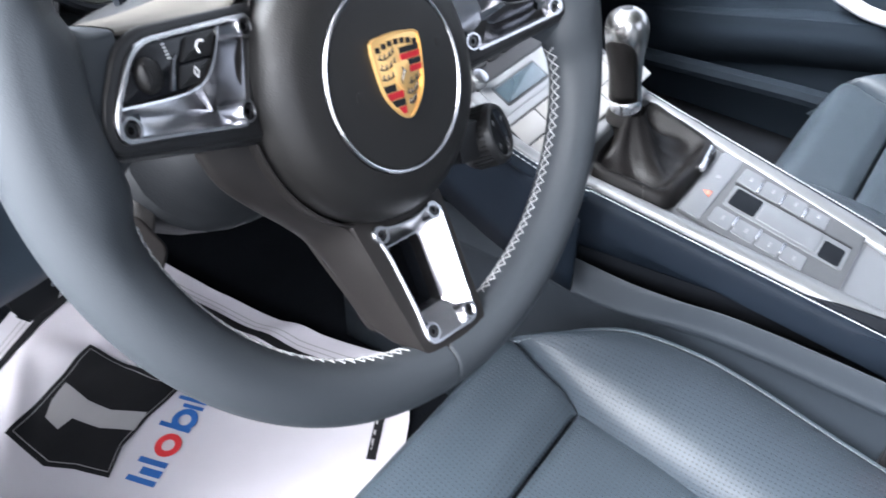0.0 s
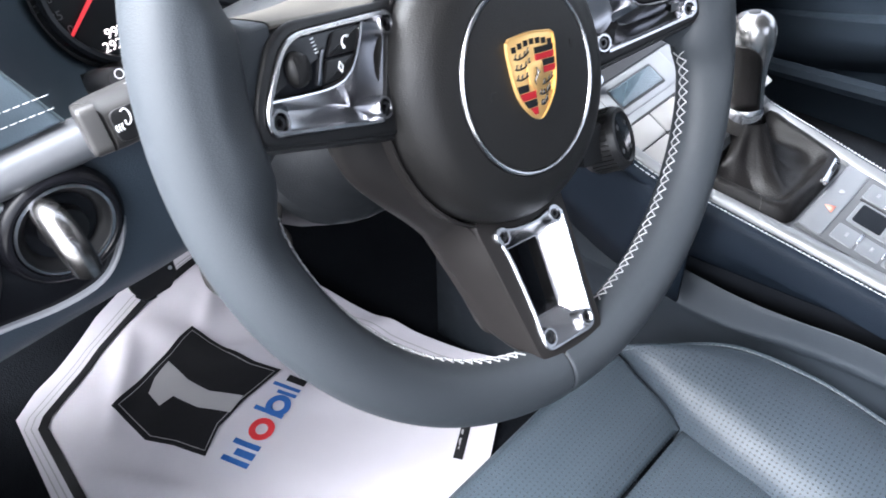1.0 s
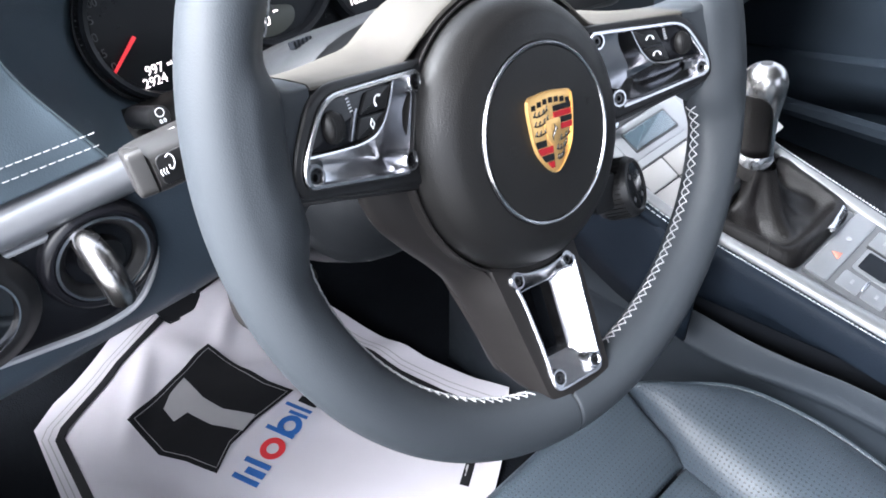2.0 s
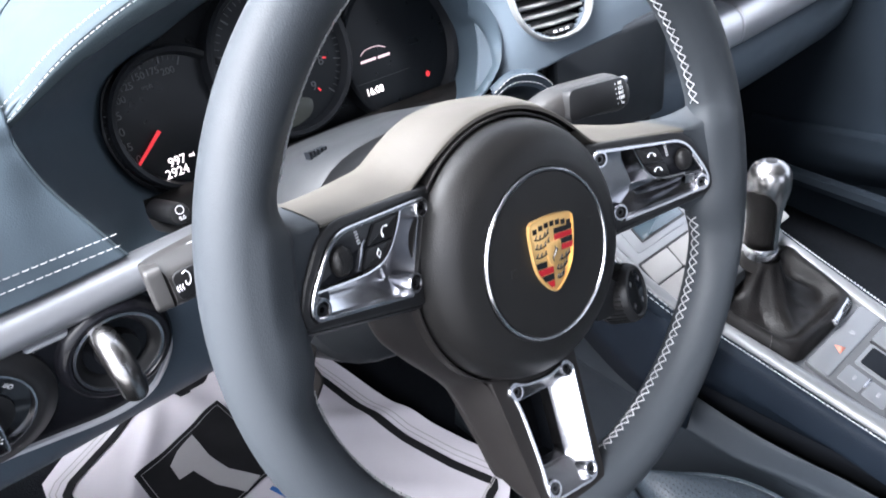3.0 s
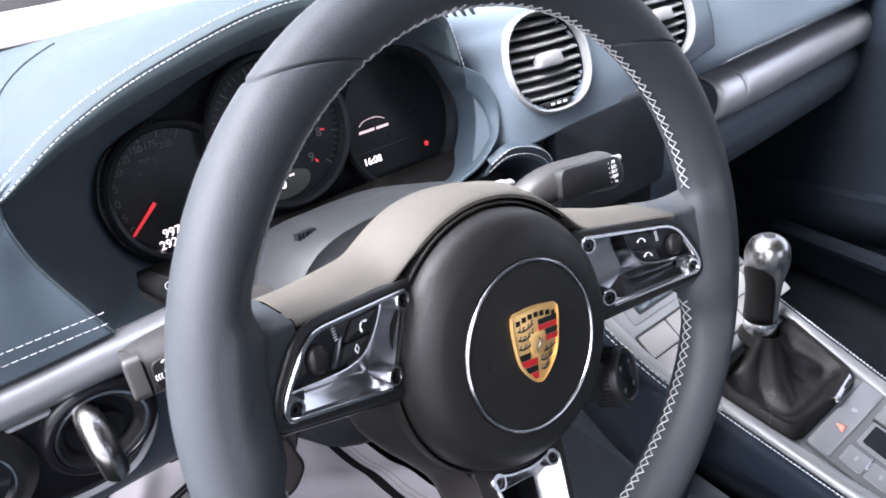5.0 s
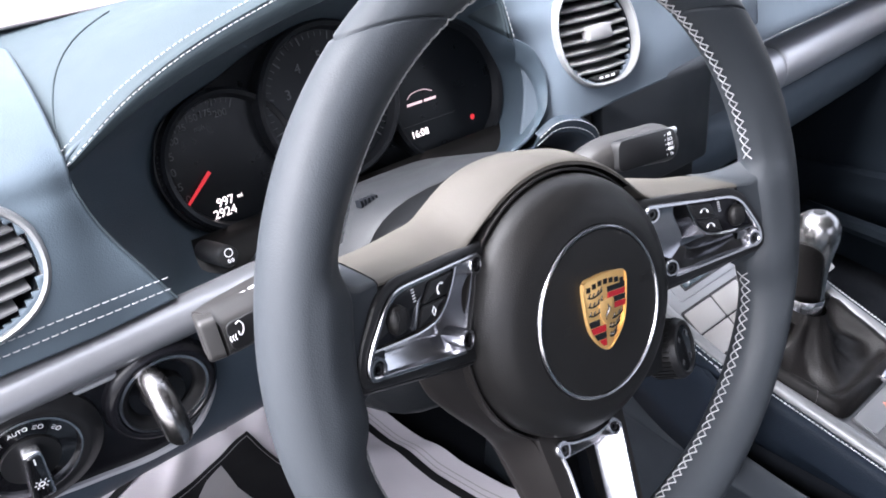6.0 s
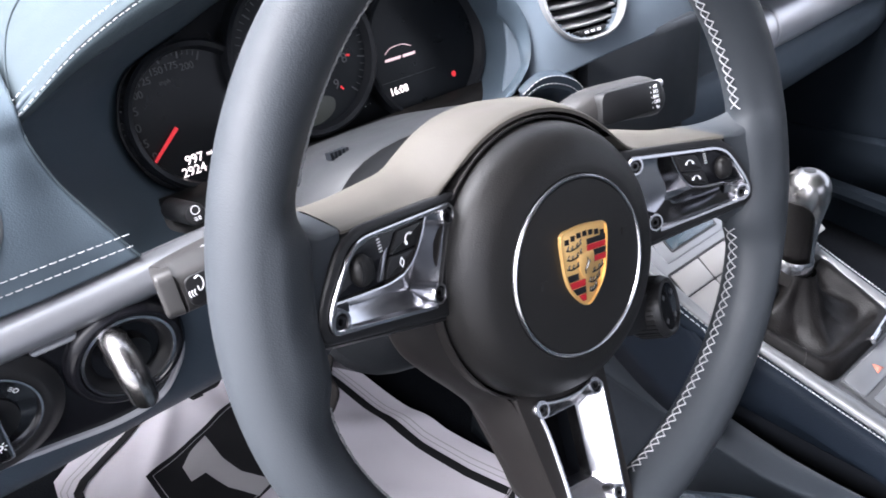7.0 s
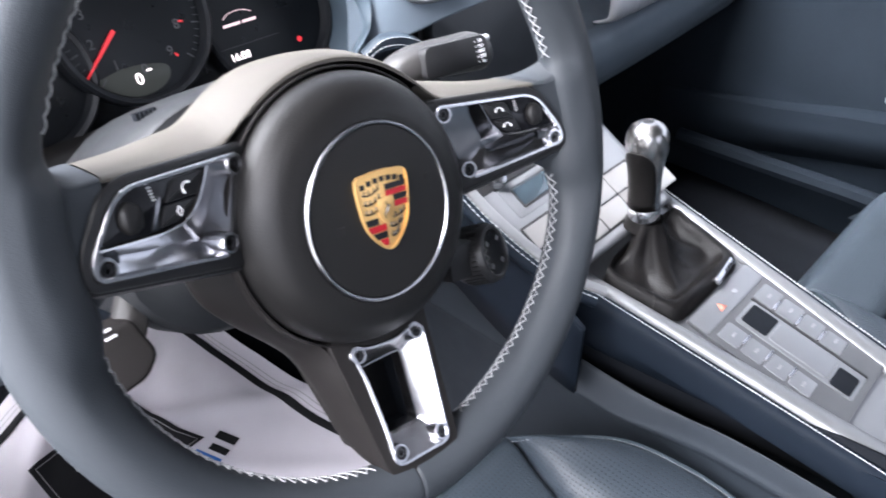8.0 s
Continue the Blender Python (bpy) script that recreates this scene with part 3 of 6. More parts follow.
rings(bm, [lip(0, -0.002), lip(0, 0.0030), lip(0.0008, 0.0046), lip(0.0022, 0.0052), lip(0.0036, 0.0046), lip(0.0044, 0.0020)])
bm.transform(stand)
part("panel_frame", bm, SILVER, dash, "silver lip round the switch panel")
bm = bmesh.new()
plate(bm, inset(PANEL, 0.0040), 0.0, 0.0028, 0.0006)
bm.transform(stand)
part("switch_panel", bm, PANEL_BLACK, dash, "satin black switch panel")
bm = bmesh.new()
for z, off in ((0.5735, 0.0), (0.5665, -0.0012)):
    stitch_line(bm, [(x, 0.1745 + off - 0.0006, z) for x in np.linspace(-0.42, -0.154, 40)], 0.0047, 0.0034, 0.00034, normal=Vector((0, -1, 0.25)))
part("lower_stitching", bm, THREAD, dash, "white double stitching")
bm = bmesh.new()
line = spline(SEAM, 6)
for p in spline([(-0.178, 0.222, 0), (-0.1745, 0.2387, 0), (-0.1655, 0.2698, 0), (-0.1513, 0.3007, 0), (-0.1285, 0.3312, 0), (-0.0929, 0.3640, 0)], 8)[1:]:
    z = [t.ray_cast(Vector((p.x, p.y, 1.0)), Vector((0, 0, -1)))[0] for t in tops]
    z = [q.z for q in z if q is not None]
    if z:
        line.append(Vector((p.x, p.y, max(z) + 0.0003)))
tube(bm, line, 0.0007, 6)
part("seam", bm, HOOD_DIMMED, dash, "dark seam round the hood")
# small stitched hump beside the bowl
bm = bmesh.new()
hump = spline([(0.166, 0.1925, 0.552), (0.184, 0.190, 0.561), (0.206, 0.187, 0.558), (0.226, 0.184, 0.546), (0.236, 0.182, 0.526)], 8)
stitch_line(bm, [p + Vector((0, -0.0015, 0.0)) for p in hump], 0.0045, 0.0032, 0.0004, normal=Vector((0, -1, 0.3)))
stitch_line(bm, [p + Vector((-0.002, -0.0015, -0.006)) for p in hump], 0.0045, 0.0032, 0.0004, normal=Vector((0, -1, 0.3)))
part("hump_stitching", bm, THREAD, dash)
bm = bmesh.new()
rings(bm, [[p + Vector((0, 0.004, 0.003)) for p in hump], [p + Vector((0, -0.001, 0)) for p in hump], [p + Vector((-0.003, 0.0, -0.010)) for p in hump], [p + Vector((-0.012, 0.03, -0.03)) for p in hump]], closed=False)
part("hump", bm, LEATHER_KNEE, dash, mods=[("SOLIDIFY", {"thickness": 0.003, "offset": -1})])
# filler behind: plain sheets, the under-dash one black for the shade there
bm = bmesh.new()
patch(bm, [[(x, y, z) for x in (-0.15, 0.05, 0.16, 0.30)] for y, z in ((0.20, 0.47), (0.22, 0.52), (0.25, 0.54))], 3, 3)
part("column_surround", bm, PLASTIC_SOFT, dash, mods=[("SOLIDIFY", {"thickness": 0.004})])
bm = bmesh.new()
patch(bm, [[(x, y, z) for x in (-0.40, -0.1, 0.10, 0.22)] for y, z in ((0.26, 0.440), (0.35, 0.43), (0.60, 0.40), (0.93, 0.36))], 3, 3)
part("under_dash_lining", bm, GAP_BLACK, dash, mods=[("SOLIDIFY", {"thickness": 0.004})])

# centre stack: black glass display face
bm = bmesh.new()
plate(bm, rounded([(0.243, 0.462), (0.405, 0.462), (0.408, 0.566), (0.240, 0.566)], [0.008, 0.008, 0.014, 0.014], 6), 0, 0.012, 0.004)
bm.transform(Matrix(((1, 0, 0, 0), (0, 0.18, -0.98, 0.100), (0, 0.98, 0.18, 0.010), (0, 0, 0, 1))))
part("centre_display", bm, material("dull display", (0.012, 0.014, 0.017), 0.38), dash, "dark glass display")
bm = bmesh.new()
plate(bm, rounded([(0.232, 0.420), (0.402, 0.420), (0.406, 0.560), (0.236, 0.560)], 0.01, 5), -0.10, -0.002, 0.004)
bm.transform(Matrix(((1, 0, 0, 0), (0, 0.18, -0.98, 0.100), (0, 0.98, 0.18, 0.010), (0, 0, 0, 1))))
part("centre_stack", bm, PLASTIC_SOFT, dash)


def air_vent(name, spec):
    """A round vent: ring, dark throat, seven slats, a thumb tab."""
    centre, yaw, lean, across, high = spec
    m = vent_pose(centre, yaw, lean)
    v = thing(name, "round air vent with a silver ring and black slats", "air vent", m)
    shape = lambda s, z: [Vector((across / 2 * s * math.copysign(abs(math.cos(a)) ** 0.8, math.cos(a)), high / 2 * s * math.copysign(abs(math.sin(a)) ** 0.9, math.sin(a)), z)) for a in [2 * math.pi * i / 48 for i in range(48)]]
    bm = bmesh.new()
    rings(bm, [shape(1.0, -0.006), shape(1.0, 0.001), shape(0.985, 0.0035), shape(0.955, 0.0045), shape(0.925, 0.0035), shape(0.910, 0.000), shape(0.90, -0.02)])
    part("ring", bm, VENT_RING, v, "pale silver ring")
    bm = bmesh.new()
    rings(bm, [shape(0.88, -0.003), shape(0.85, -0.03), shape(0.3, -0.034)], cap1=True)
    part("throat", bm, GAP_BLACK, v)
    for i in range(8):
        y = (i - 3.3) * high * 0.099
        half = across / 2 * 0.89 * math.sqrt(max(0.05, 1 - (abs(y) / (high / 2 * 0.90)) ** 2))
        bm = bmesh.new()
        rows_ = []
        for z, t in ((-0.016, 0.0011), (-0.004, 0.0016), (0.0015, 0.0014), (0.0032, 0.0006)):
            rows_.append([Vector((x, sy * t, z - 0.0045 * (x / half) ** 2)) for sy in (1, -1) for x in [sy * half * (k / 5 - 1) for k in range(11)]])
        rings(bm, rows_, cap0=True, cap1=True)
        bm.transform(Matrix.Translation((0, y, -0.003)) @ Matrix.Rotation(radians(20), 4, "X"))
        part("slat", bm, SLAT_LIT, v)
    bm = bmesh.new()
    plate(bm, rounded([(-0.014, -0.005), (0.014, -0.005), (0.012, 0.008), (-0.012, 0.008)], 0.004), -0.004, 0.006, 0.002)
    part("thumb_tab", bm, SLAT_LIT, v)
    bm = bmesh.new()
    plate(bm, rounded([(-0.014, -high * 0.43), (0.014, -high * 0.43), (0.017, -high * 0.375), (-0.017, -high * 0.375)], 0.003), -0.012, 0.001, 0.001)
    wheel_ = part("thumb_wheel", bm, PLASTIC, v)
    for i in range(-1, 2):
        bm = bmesh.new()
        box(bm, (i * 0.007 - 0.002, -high * 0.415, 0.001), (i * 0.007 + 0.002, -high * 0.395, 0.0013))
        part("mark", bm, WHITE_PRINT, wheel_)
    return v


for spec in (VENT_C, VENT_R, VENT_L):
    air_vent("air_vent", spec)
# demister slits on top: black strips laid on instead of shaded openings
slits = thing("demister_slits", "row of dark demister slits in the dash top", "air slits")
for i in range(4):
    bm = bmesh.new()
    pts = []
    for k in range(6):
        q = centre_top.ray_cast(Vector((0.167 + i * 0.010 + k * 0.0016, 0.250 + k * 0.006, 1.0)), Vector((0, 0, -1)))[0]
        if q is not None:
            pts.append(q + Vector((0, 0, 0.0002)))
    tube(bm, pts, [0.0016] + [0.0026] * (len(pts) - 2) + [0.0016], 8, flatten=0.35)
    part("slit", bm, GAP_BLACK, slits)

# ---- centre console ----
S11 = math.tan(radians(11))


def con(x, y, off=0.0):
    """A point on the sloping top of the console."""
    return Vector((x, y - 0.19 * off, 0.353 + (y + 0.085) * S11 + off))


def left_rail(y):
    return 0.262 - (y - 0.003) * 0.149


def right_rail(y):
    return 0.418 + (y - 0.025) * 0.087


console = thing("centre_console", "blue-grey leather centre console with silver rails", "centre console", kind="structure")
ys = [0.06, 0.0, -0.08, -0.16, -0.26, -0.40, -0.60]
bm = bmesh.new()
patch(bm, [[con(left_rail(y) - 0.012, y, -0.004), con(0.34, y, -0.004), con(right_rail(y) + 0.012, y, -0.004)] for y in ys], 4, 4)
part("top_panel", bm, GALVANO, console, "grey painted top panel", mods=[("SOLIDIFY", {"thickness": 0.01, "offset": -1})])
for nm, fx, sg in (("left", left_rail, -1), ("right", right_rail, 1)):
    bm = bmesh.new()
    rows = []
    for y in ys:
        w = 0.013 + max(0, -y) * 0.045
        x = fx(y)
        a, b = (x - w * 0.5, x + w * 0.5) if sg < 0 else (x + w * 0.5, x - w * 0.5)
        rows.append([con(a, y, -0.003), con(a * 0.85 + b * 0.15, y, 0.002), con((a + b) / 2, y, 0.0035), con(a * 0.1 + b * 0.9, y, 0.001), con(b, y, -0.004)])
    patch(bm, rows, 4, 4)
    part("rail", bm, RAIL, console, "silver rail", mods=[("SOLIDIFY", {"thickness": 0.003, "offset": -1})])
    bm = bmesh.new()
    rows = []
    for y in ys:
        w = 0.013 + max(0, -y) * 0.045
        x = fx(y) + sg * (w * 0.5 + 0.001)
        rows.append([con(x, y, -0.002), con(x + sg * 0.006, y, -0.002), con(x + sg * 0.011, y, -0.008), Vector((x + sg * 0.013, y, con(x, y).z - 0.03)), Vector((x + sg * 0.010, y, 0.318)), Vector((x + sg * 0.004, y, 0.306))])
    patch(bm, rows, 4, 4)
    part("side_panel", bm, CONSOLE_SHADED, console, mods=[("SOLIDIFY", {"thickness": 0.001, "offset": 0})])
    for o, dz in ((0.0036, -0.0012),):
        bm = bmesh.new()
        line = []
        for y in np.linspace(0.05, -0.45, 60):
            w = 0.013 + max(0, -y) * 0.045
            line.append(con(fx(y) + sg * (w * 0.5 + 0.001 + o), y, dz))
        stitch_line(bm, line, 0.0036, 0.0024, 0.00055, normal=Vector((sg * 0.5, -0.1, 1)), lift=0.0008)
        part("stitching", bm, THREAD, console, "white stitching")
    bm = bmesh.new()
    rows = []
    for y, zt, ww in ((0.30, 0.290, 0.0), (0.10, 0.296, 0.0), (0.01, 0.299, 0.0), (-0.06, 0.298, 0.002), (-0.11, 0.303, 0.006), (-0.16, 0.311, 0.006), (-0.27, 0.314, 0.006), (-0.60, 0.315, 0.006)):
        x = (0.240 if sg < 0 else 0.436) - sg * ww * 0.3
        rows.append([Vector((x - sg * 0.002, y, zt - 0.003)), Vector((x + sg * 0.002, y, zt)), Vector((x + sg * (0.012 - ww), y, zt - 0.022 + ww)), Vector((x + sg * (0.014 - ww), y, zt - 0.030 + ww)), Vector((x + sg * 0.004, y, zt - 0.045)), Vector((x + sg * 0.002, y, 0.14)), Vector((x + sg * 0.004, y, -0.03))])
    patch(bm, rows, 4, 4)
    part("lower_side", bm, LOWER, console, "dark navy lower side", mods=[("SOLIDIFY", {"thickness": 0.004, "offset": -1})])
    # black sheet put into the gap as its shade
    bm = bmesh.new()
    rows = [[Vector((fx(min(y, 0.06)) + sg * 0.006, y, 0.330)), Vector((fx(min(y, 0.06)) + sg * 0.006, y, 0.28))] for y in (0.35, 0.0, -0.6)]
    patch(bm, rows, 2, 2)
    part("inner_shadow_gap", bm, GAP_BLACK, console, mods=[("SOLIDIFY", {"thickness": 0.004})])

# front wall of the console under the climate panel
HI = math.tan(radians(28))


def cli(x, y, off=0.0):
    return Vector((x, y - 0.47 * off, 0.427 + (y - 0.076) * HI + 0.88 * off))


bm = bmesh.new()
patch(bm, [[cli(x, y) for x in (0.205 + 0.15 * (0.13 - y) * 0.4, 0.26, 0.32, 0.36, 0.395)] for y in (0.145, 0.10, 0.06, 0.035, 0.012)], 4, 4)
part("climate_panel", bm, GALVANO, console, "grey painted climate panel", mods=[("SOLIDIFY", {"thickness": 0.012, "offset": -1})])
bm = bmesh.new()
patch(bm, [[Vector((x, y, z)) for y, z in ((0.16, 0.46), (0.12, 0.437), (0.05, 0.402), (-0.02, 0.365))] for x in (0.205, 0.208)] + [[Vector((0.212, y, z)) for y, z in ((0.17, 0.36), (0.12, 0.33), (0.05, 0.30), (-0.02, 0.29))]], 4, 4)
part("front_side_panel", bm, CONSOLE_SHADED, console, mods=[("SOLIDIFY", {"thickness": 0.004})])
bm = bmesh.new()
tube(bm, spline([cli(0.203, 0.14, 0.002), cli(0.206, 0.08, 0.002), cli(0.222, 0.02, 0.002), cli(0.243, -0.012, 0.003)], 5), 0.0055, 10, flatten=0.6)
part("front_rail", bm, RAIL, console, "silver rail")
bm = bmesh.new()
for o in (0.006, 0.011):
    stitch_line(bm, spline([cli(0.203 - o, 0.14, 0.001), cli(0.206 - o, 0.08, 0.001), cli(0.222 - o, 0.02, 0.001), cli(0.243 - o, -0.012, 0.002)], 6), 0.0055, 0.0038, 0.00045, normal=Vector((-0.3, -0.4, 1)))
part("front_stitching", bm, THREAD, console, "white double stitching")
bm = bmesh.new()
tube(bm, spline([cli(0.195, 0.14, -0.006), cli(0.198, 0.08, -0.006), cli(0.214, 0.02, -0.006), cli(0.235, -0.012, -0.005)], 5), 0.0068, 10)
part("front_edge_roll", bm, CONSOLE_SHADED, console)


def key_block(name, parent, place, x0, x1, y0, y1, h, mat, r=0.002, label=""):
    """A raised key on the console, on the given slope."""
    bm = bmesh.new()
    c = place((x0 + x1) / 2, (y0 + y1) / 2)
    ex = (place(x1, (y0 + y1) / 2) - place(x0, (y0 + y1) / 2)).normalized()
    ey = (place((x0 + x1) / 2, y1) - place((x0 + x1) / 2, y0)).normalized()
    ez = ex.cross(ey)
    w, d = (x1 - x0) / 2, (place(x0, y1) - place(x0, y0)).length / 2
    plate(bm, rounded([(-w, -d), (w, -d), (w, d), (-w, d)], r, 3), -0.003, h, min(0.0012, abs(h) * 0.45 + 0.0002))
    m = Matrix.Identity(4)
    for i in range(3):
        m[i][0], m[i][1], m[i][2], m[i][3] = ex[i], ey[i], ez[i], c[i]
    bm.transform(m)
    return part(name, bm, mat, parent, label), m


KEY_GREY = material("pale grey key", (0.165, 0.163, 0.16), 0.36, metal=0.3, mottle=0.04)
# climate: display, rows of keys
key_block("climate_display", console, cli, 0.242, 0.305, 0.077, 0.093, 0.0015, SCREEN, 0.002, "grey-blue display")
key_block("display_bezel", console, cli, 0.2400, 0.3070, 0.0752, 0.0946, 0.0011, PLASTIC, 0.002, "black display edge")
key_block("display_surround", console, cli, 0.228, 0.330, 0.070, 0.0985, 0.0006, GALVANO, 0.003, "grey display surround")
key_block("radio_panel", console, cli, 0.207, 0.394, 0.1000, 0.146, 0.0012, PLASTIC, 0.003, "black panel of small keys")
key_block("key_surround", console, cli, 0.219, 0.392, 0.021, 0.064, 0.0004, PLASTIC, 0.003)
for i in range(5):
    for j in range(2):
        x = 0.222 + i * 0.040
        y = 0.044 - j * 0.020
        key_block("key", console, cli, x - 0.001, x + 0.0375, y - 0.001, y + 0.0178, 0.0012, KEY_GREY, 0.002)
for i in range(6):
    key_block("radio_key", console, cli, 0.240 + i * 0.022, 0.258 + i * 0.022, 0.112, 0.124, 0.003, PLASTIC_SOFT, 0.002)
    key_block("key_line", console, cli, 0.245 + i * 0.022, 0.253 + i * 0.022, 0.117, 0.120, 0.0034, WHITE_PRINT, 0.001)
kb, km = key_block("knob_base", console, cli, 0.226, 0.240, 0.098, 0.112, 0.001, PLASTIC)
bm = bmesh.new()
lathe(bm, [(0.008, 0), (0.008, 0.008), (0.007, 0.010), (0.004, 0.0105)], 24, cap1=True)
bm.transform(km)
part("radio_knob", bm, CHROME, console, "small chrome knob")

KEY_BED = material("dull grey key bed", (0.045, 0.047, 0.050), 0.5, mottle=0.05)
# keys behind the gear lever
key_block("key_bed", console, con, 0.290, 0.400, -0.212, -0.070, 0.0002, KEY_BED, 0.003)
key_block("dark_strip", console, con, 0.3615, 0.3650, -0.206, -0.096, 0.0010, PLASTIC, 0.001)
key_block("hazard_key", console, con, 0.291, 0.398, -0.091, -0.071, 0.0014, GALVANO, 0.003, "wide grey key with a warning triangle")
bm = bmesh.new()
tri = [con(0.323, -0.086, 0.0017), con(0.334, -0.086, 0.0017), con(0.3285, -0.078, 0.0017)]
bm.faces.new([bm.verts.new(p) for p in tri])
part("warning_triangle", bm, ORANGE, console, "orange warning triangle", mods=[("SOLIDIFY", {"thickness": 0.0006})])
bm = bmesh.new()
lathe(bm, [(0.003, 0), (0.003, 0.0005)], 16, cap1=True)
bm.transform(Matrix.Translation(con(0.357, -0.081, 0.0012)))
part("lamp_mark", bm, PALE_PRINT, console)
for i in range(4):
    y = -0.096 - i * 0.0215
    key_block("left_key", console, con, 0.297 + 0.15 * 0.0215 * i * 0.3, 0.320, y - 0.019, y, 0.0012, GALVANO, 0.002)
    key_block("right_key", console, con, 0.366, 0.392 - 0.0018 * i, y - 0.019, y, 0.0012, GALVANO, 0.002)
    for x in (0.309, 0.379):
        bm = bmesh.new()
        box(bm, (-0.003, -0.0012, 0), (0.003, 0.0012, 0.0004), 0.0002)
        bm.transform(Matrix.Translation(con(x, y - 0.010, 0.0014)) @ Matrix.Rotation(radians(11), 4, "X"))
        part("key_mark", bm, PALE_PRINT, console)
for i in range(3):
    y = -0.1162 - i * 0.0215
    key_block("key_divider", console, con, 0.306, 0.321, y - 0.0012, y + 0.0016, 0.0026, CHROME, 0.0006, "bright divider")
    key_block("key_divider", console, con, 0.366, 0.382, y - 0.0012, y + 0.0016, 0.0026, CHROME, 0.0006, "bright divider")
key_block("slot_rim", console, con, 0.326, 0.361, -0.206, -0.098, 0.0012, GALVANO, 0.003)
# both slots are black plates; the shade is only their colour
key_block("front_slot", console, con, 0.330, 0.358, -0.126, -0.101, 0.0016, GAP_BLACK, 0.003, "dark open slot")
key_block("rear_slot", console, con, 0.328, 0.354, -0.203, -0.184, 0.0016, GAP_BLACK, 0.003, "dark open slot")
key_block("slot_lid", console, con, 0.330, 0.357, -0.182, -0.128, 0.0022, GALVANO, 0.003, "pale grey sliding lid")

# gear lever
lever = thing("gear_lever", "gear lever with a chrome and black knob and a leather boot", "gear lever")
BASE = [(0.283, -0.066), (0.393, -0.066), (0.405, 0.010), (0.270, 0.006)]
base = rounded(BASE, 0.012, 6)
tip = Vector((0.331, 0.008, 0.408))
AX = tip.to_2d() + Vector((0.001, -0.004))
hem = polar([p + (p - Vector((0.338, -0.028))) * 0.05 for p in base], AX, 72)


def boot_point(i, s):
    """A point of the boot: i of 72 rays from the neck, s from the neck to the hem."""
    a = 2 * math.pi * i / 72
    d = Vector((math.cos(a), math.sin(a)))
    reach = (hem[i % 72] - AX).length
    neck = 0.0138
    fold = (0.5 - abs(math.sin(a * 2.5 + 0.8 + 1.6 * s))) * 1.1 + math.sin(a * 9 + 2.1 - 2.5 * s) * 0.3 + math.sin(a * 3 + 0.3) * 0.5
    fold *= (s * (1 - s) * 4) ** 0.8
    r = neck + (reach - neck) * s + 0.0065 * fold * (1 - s)
    p = AX + d * r
    steep = reach / 0.055
    h = (1 - s) ** (3.0 * steep ** 0.5 + 0.5)
    roll_ = 0.0125 * math.exp(-((s - 0.86) / 0.13) ** 2) if s < 0.86 else 0.0125 * math.sqrt(max(0.0, 1 - ((s - 0.86) / 0.14) ** 2))
    ground_ = con(p.x, p.y).z - 0.001
    top_ = tip.z - 0.001
    return Vector((p.x, p.y, ground_ + (top_ - ground_) * h + roll_ + 0.0045 * fold * (1 - h)))


bm = bmesh.new()
rs = [[boot_point(i, f) for i in range(72)] for f in [k / 26 for k in range(27)]]
rings(bm, rs)
part("boot", bm, LEATHER_BOOT, lever, "wrinkled black leather boot")
bm = bmesh.new()
tube(bm, [tip + Vector((0, 0, z)) for z in (-0.012, -0.006, -0.001)], [0.0172, 0.0156, 0.0138], 24)
part("boot_neck", bm, LEATHER_BOOT, lever)
bm = bmesh.new()
corner = [boot_point(44, f) for f in (0.62, 0.72, 0.80, 0.86, 0.92, 0.97, 1.0)]
stitch_line(bm, [p + Vector((-0.001, -0.001, 0.0015)) for p in spline(corner, 6)], 0.004, 0.0028, 0.0003)
part("boot_seam", bm, material("boot thread", (0.035, 0.033, 0.033), 0.7), lever)
bm = bmesh.new()
plate(bm, rounded([(-0.020, -0.0035), (0.020, -0.0035), (0.020, 0.0035), (-0.020, 0.0035)], 0.002, 3), 0, 0.004, 0.0012)
bm.transform(Matrix.Translation(con(0.365, -0.063, 0.006)) @ Matrix.Rotation(radians(8), 4, "Z") @ Matrix.Rotation(radians(38), 4, "X"))
badge = part("badge", bm, CHROME, lever, "small bright badge plate")
for i in range(3):
    bm = bmesh.new()
    box(bm, (-0.002 + i * 0.005, -0.0015, 0.004), (0.0018 + i * 0.005, 0.0015, 0.0043))
    bm.transform(Matrix.Translation(con(0.365, -0.063, 0.006)) @ Matrix.Rotation(radians(8), 4, "Z") @ Matrix.Rotation(radians(38), 4, "X"))
    part("badge_bar", bm, PLASTIC, badge)
up = Matrix.Translation(tip) @ Matrix.Rotation(radians(-9), 4, "X")
bm = bmesh.new()
lathe(bm, [(0.0138, -0.004), (0.0143, 0.002), (0.0147, 0.0042), (0.0146, 0.0066), (0.0138, 0.0090)], 40)
bm.transform(up)
part("collar", bm, CHROME, lever, "bright collar ring")
KNOB = [(0.0138, 0.010), (0.0136, 0.026), (0.0144, 0.042), (0.0162, 0.053), (0.0179, 0.062), (0.0186, 0.070), (0.0178, 0.078), (0.0148, 0.0848), (0.0092, 0.0890), (0.0040, 0.0903), (0.0, 0.0905)]
prof = spline([(r, z, 0) for r, z in KNOB], 4)
bm = bmesh.new()
lathe(bm, [(max(p.x, 0.0002), p.y) for p in prof], 48, cap1=True)
bm.transform(up)
part("knob", bm, POLISHED, lever, "polished metal knob")
bm = bmesh.new()
rs = []
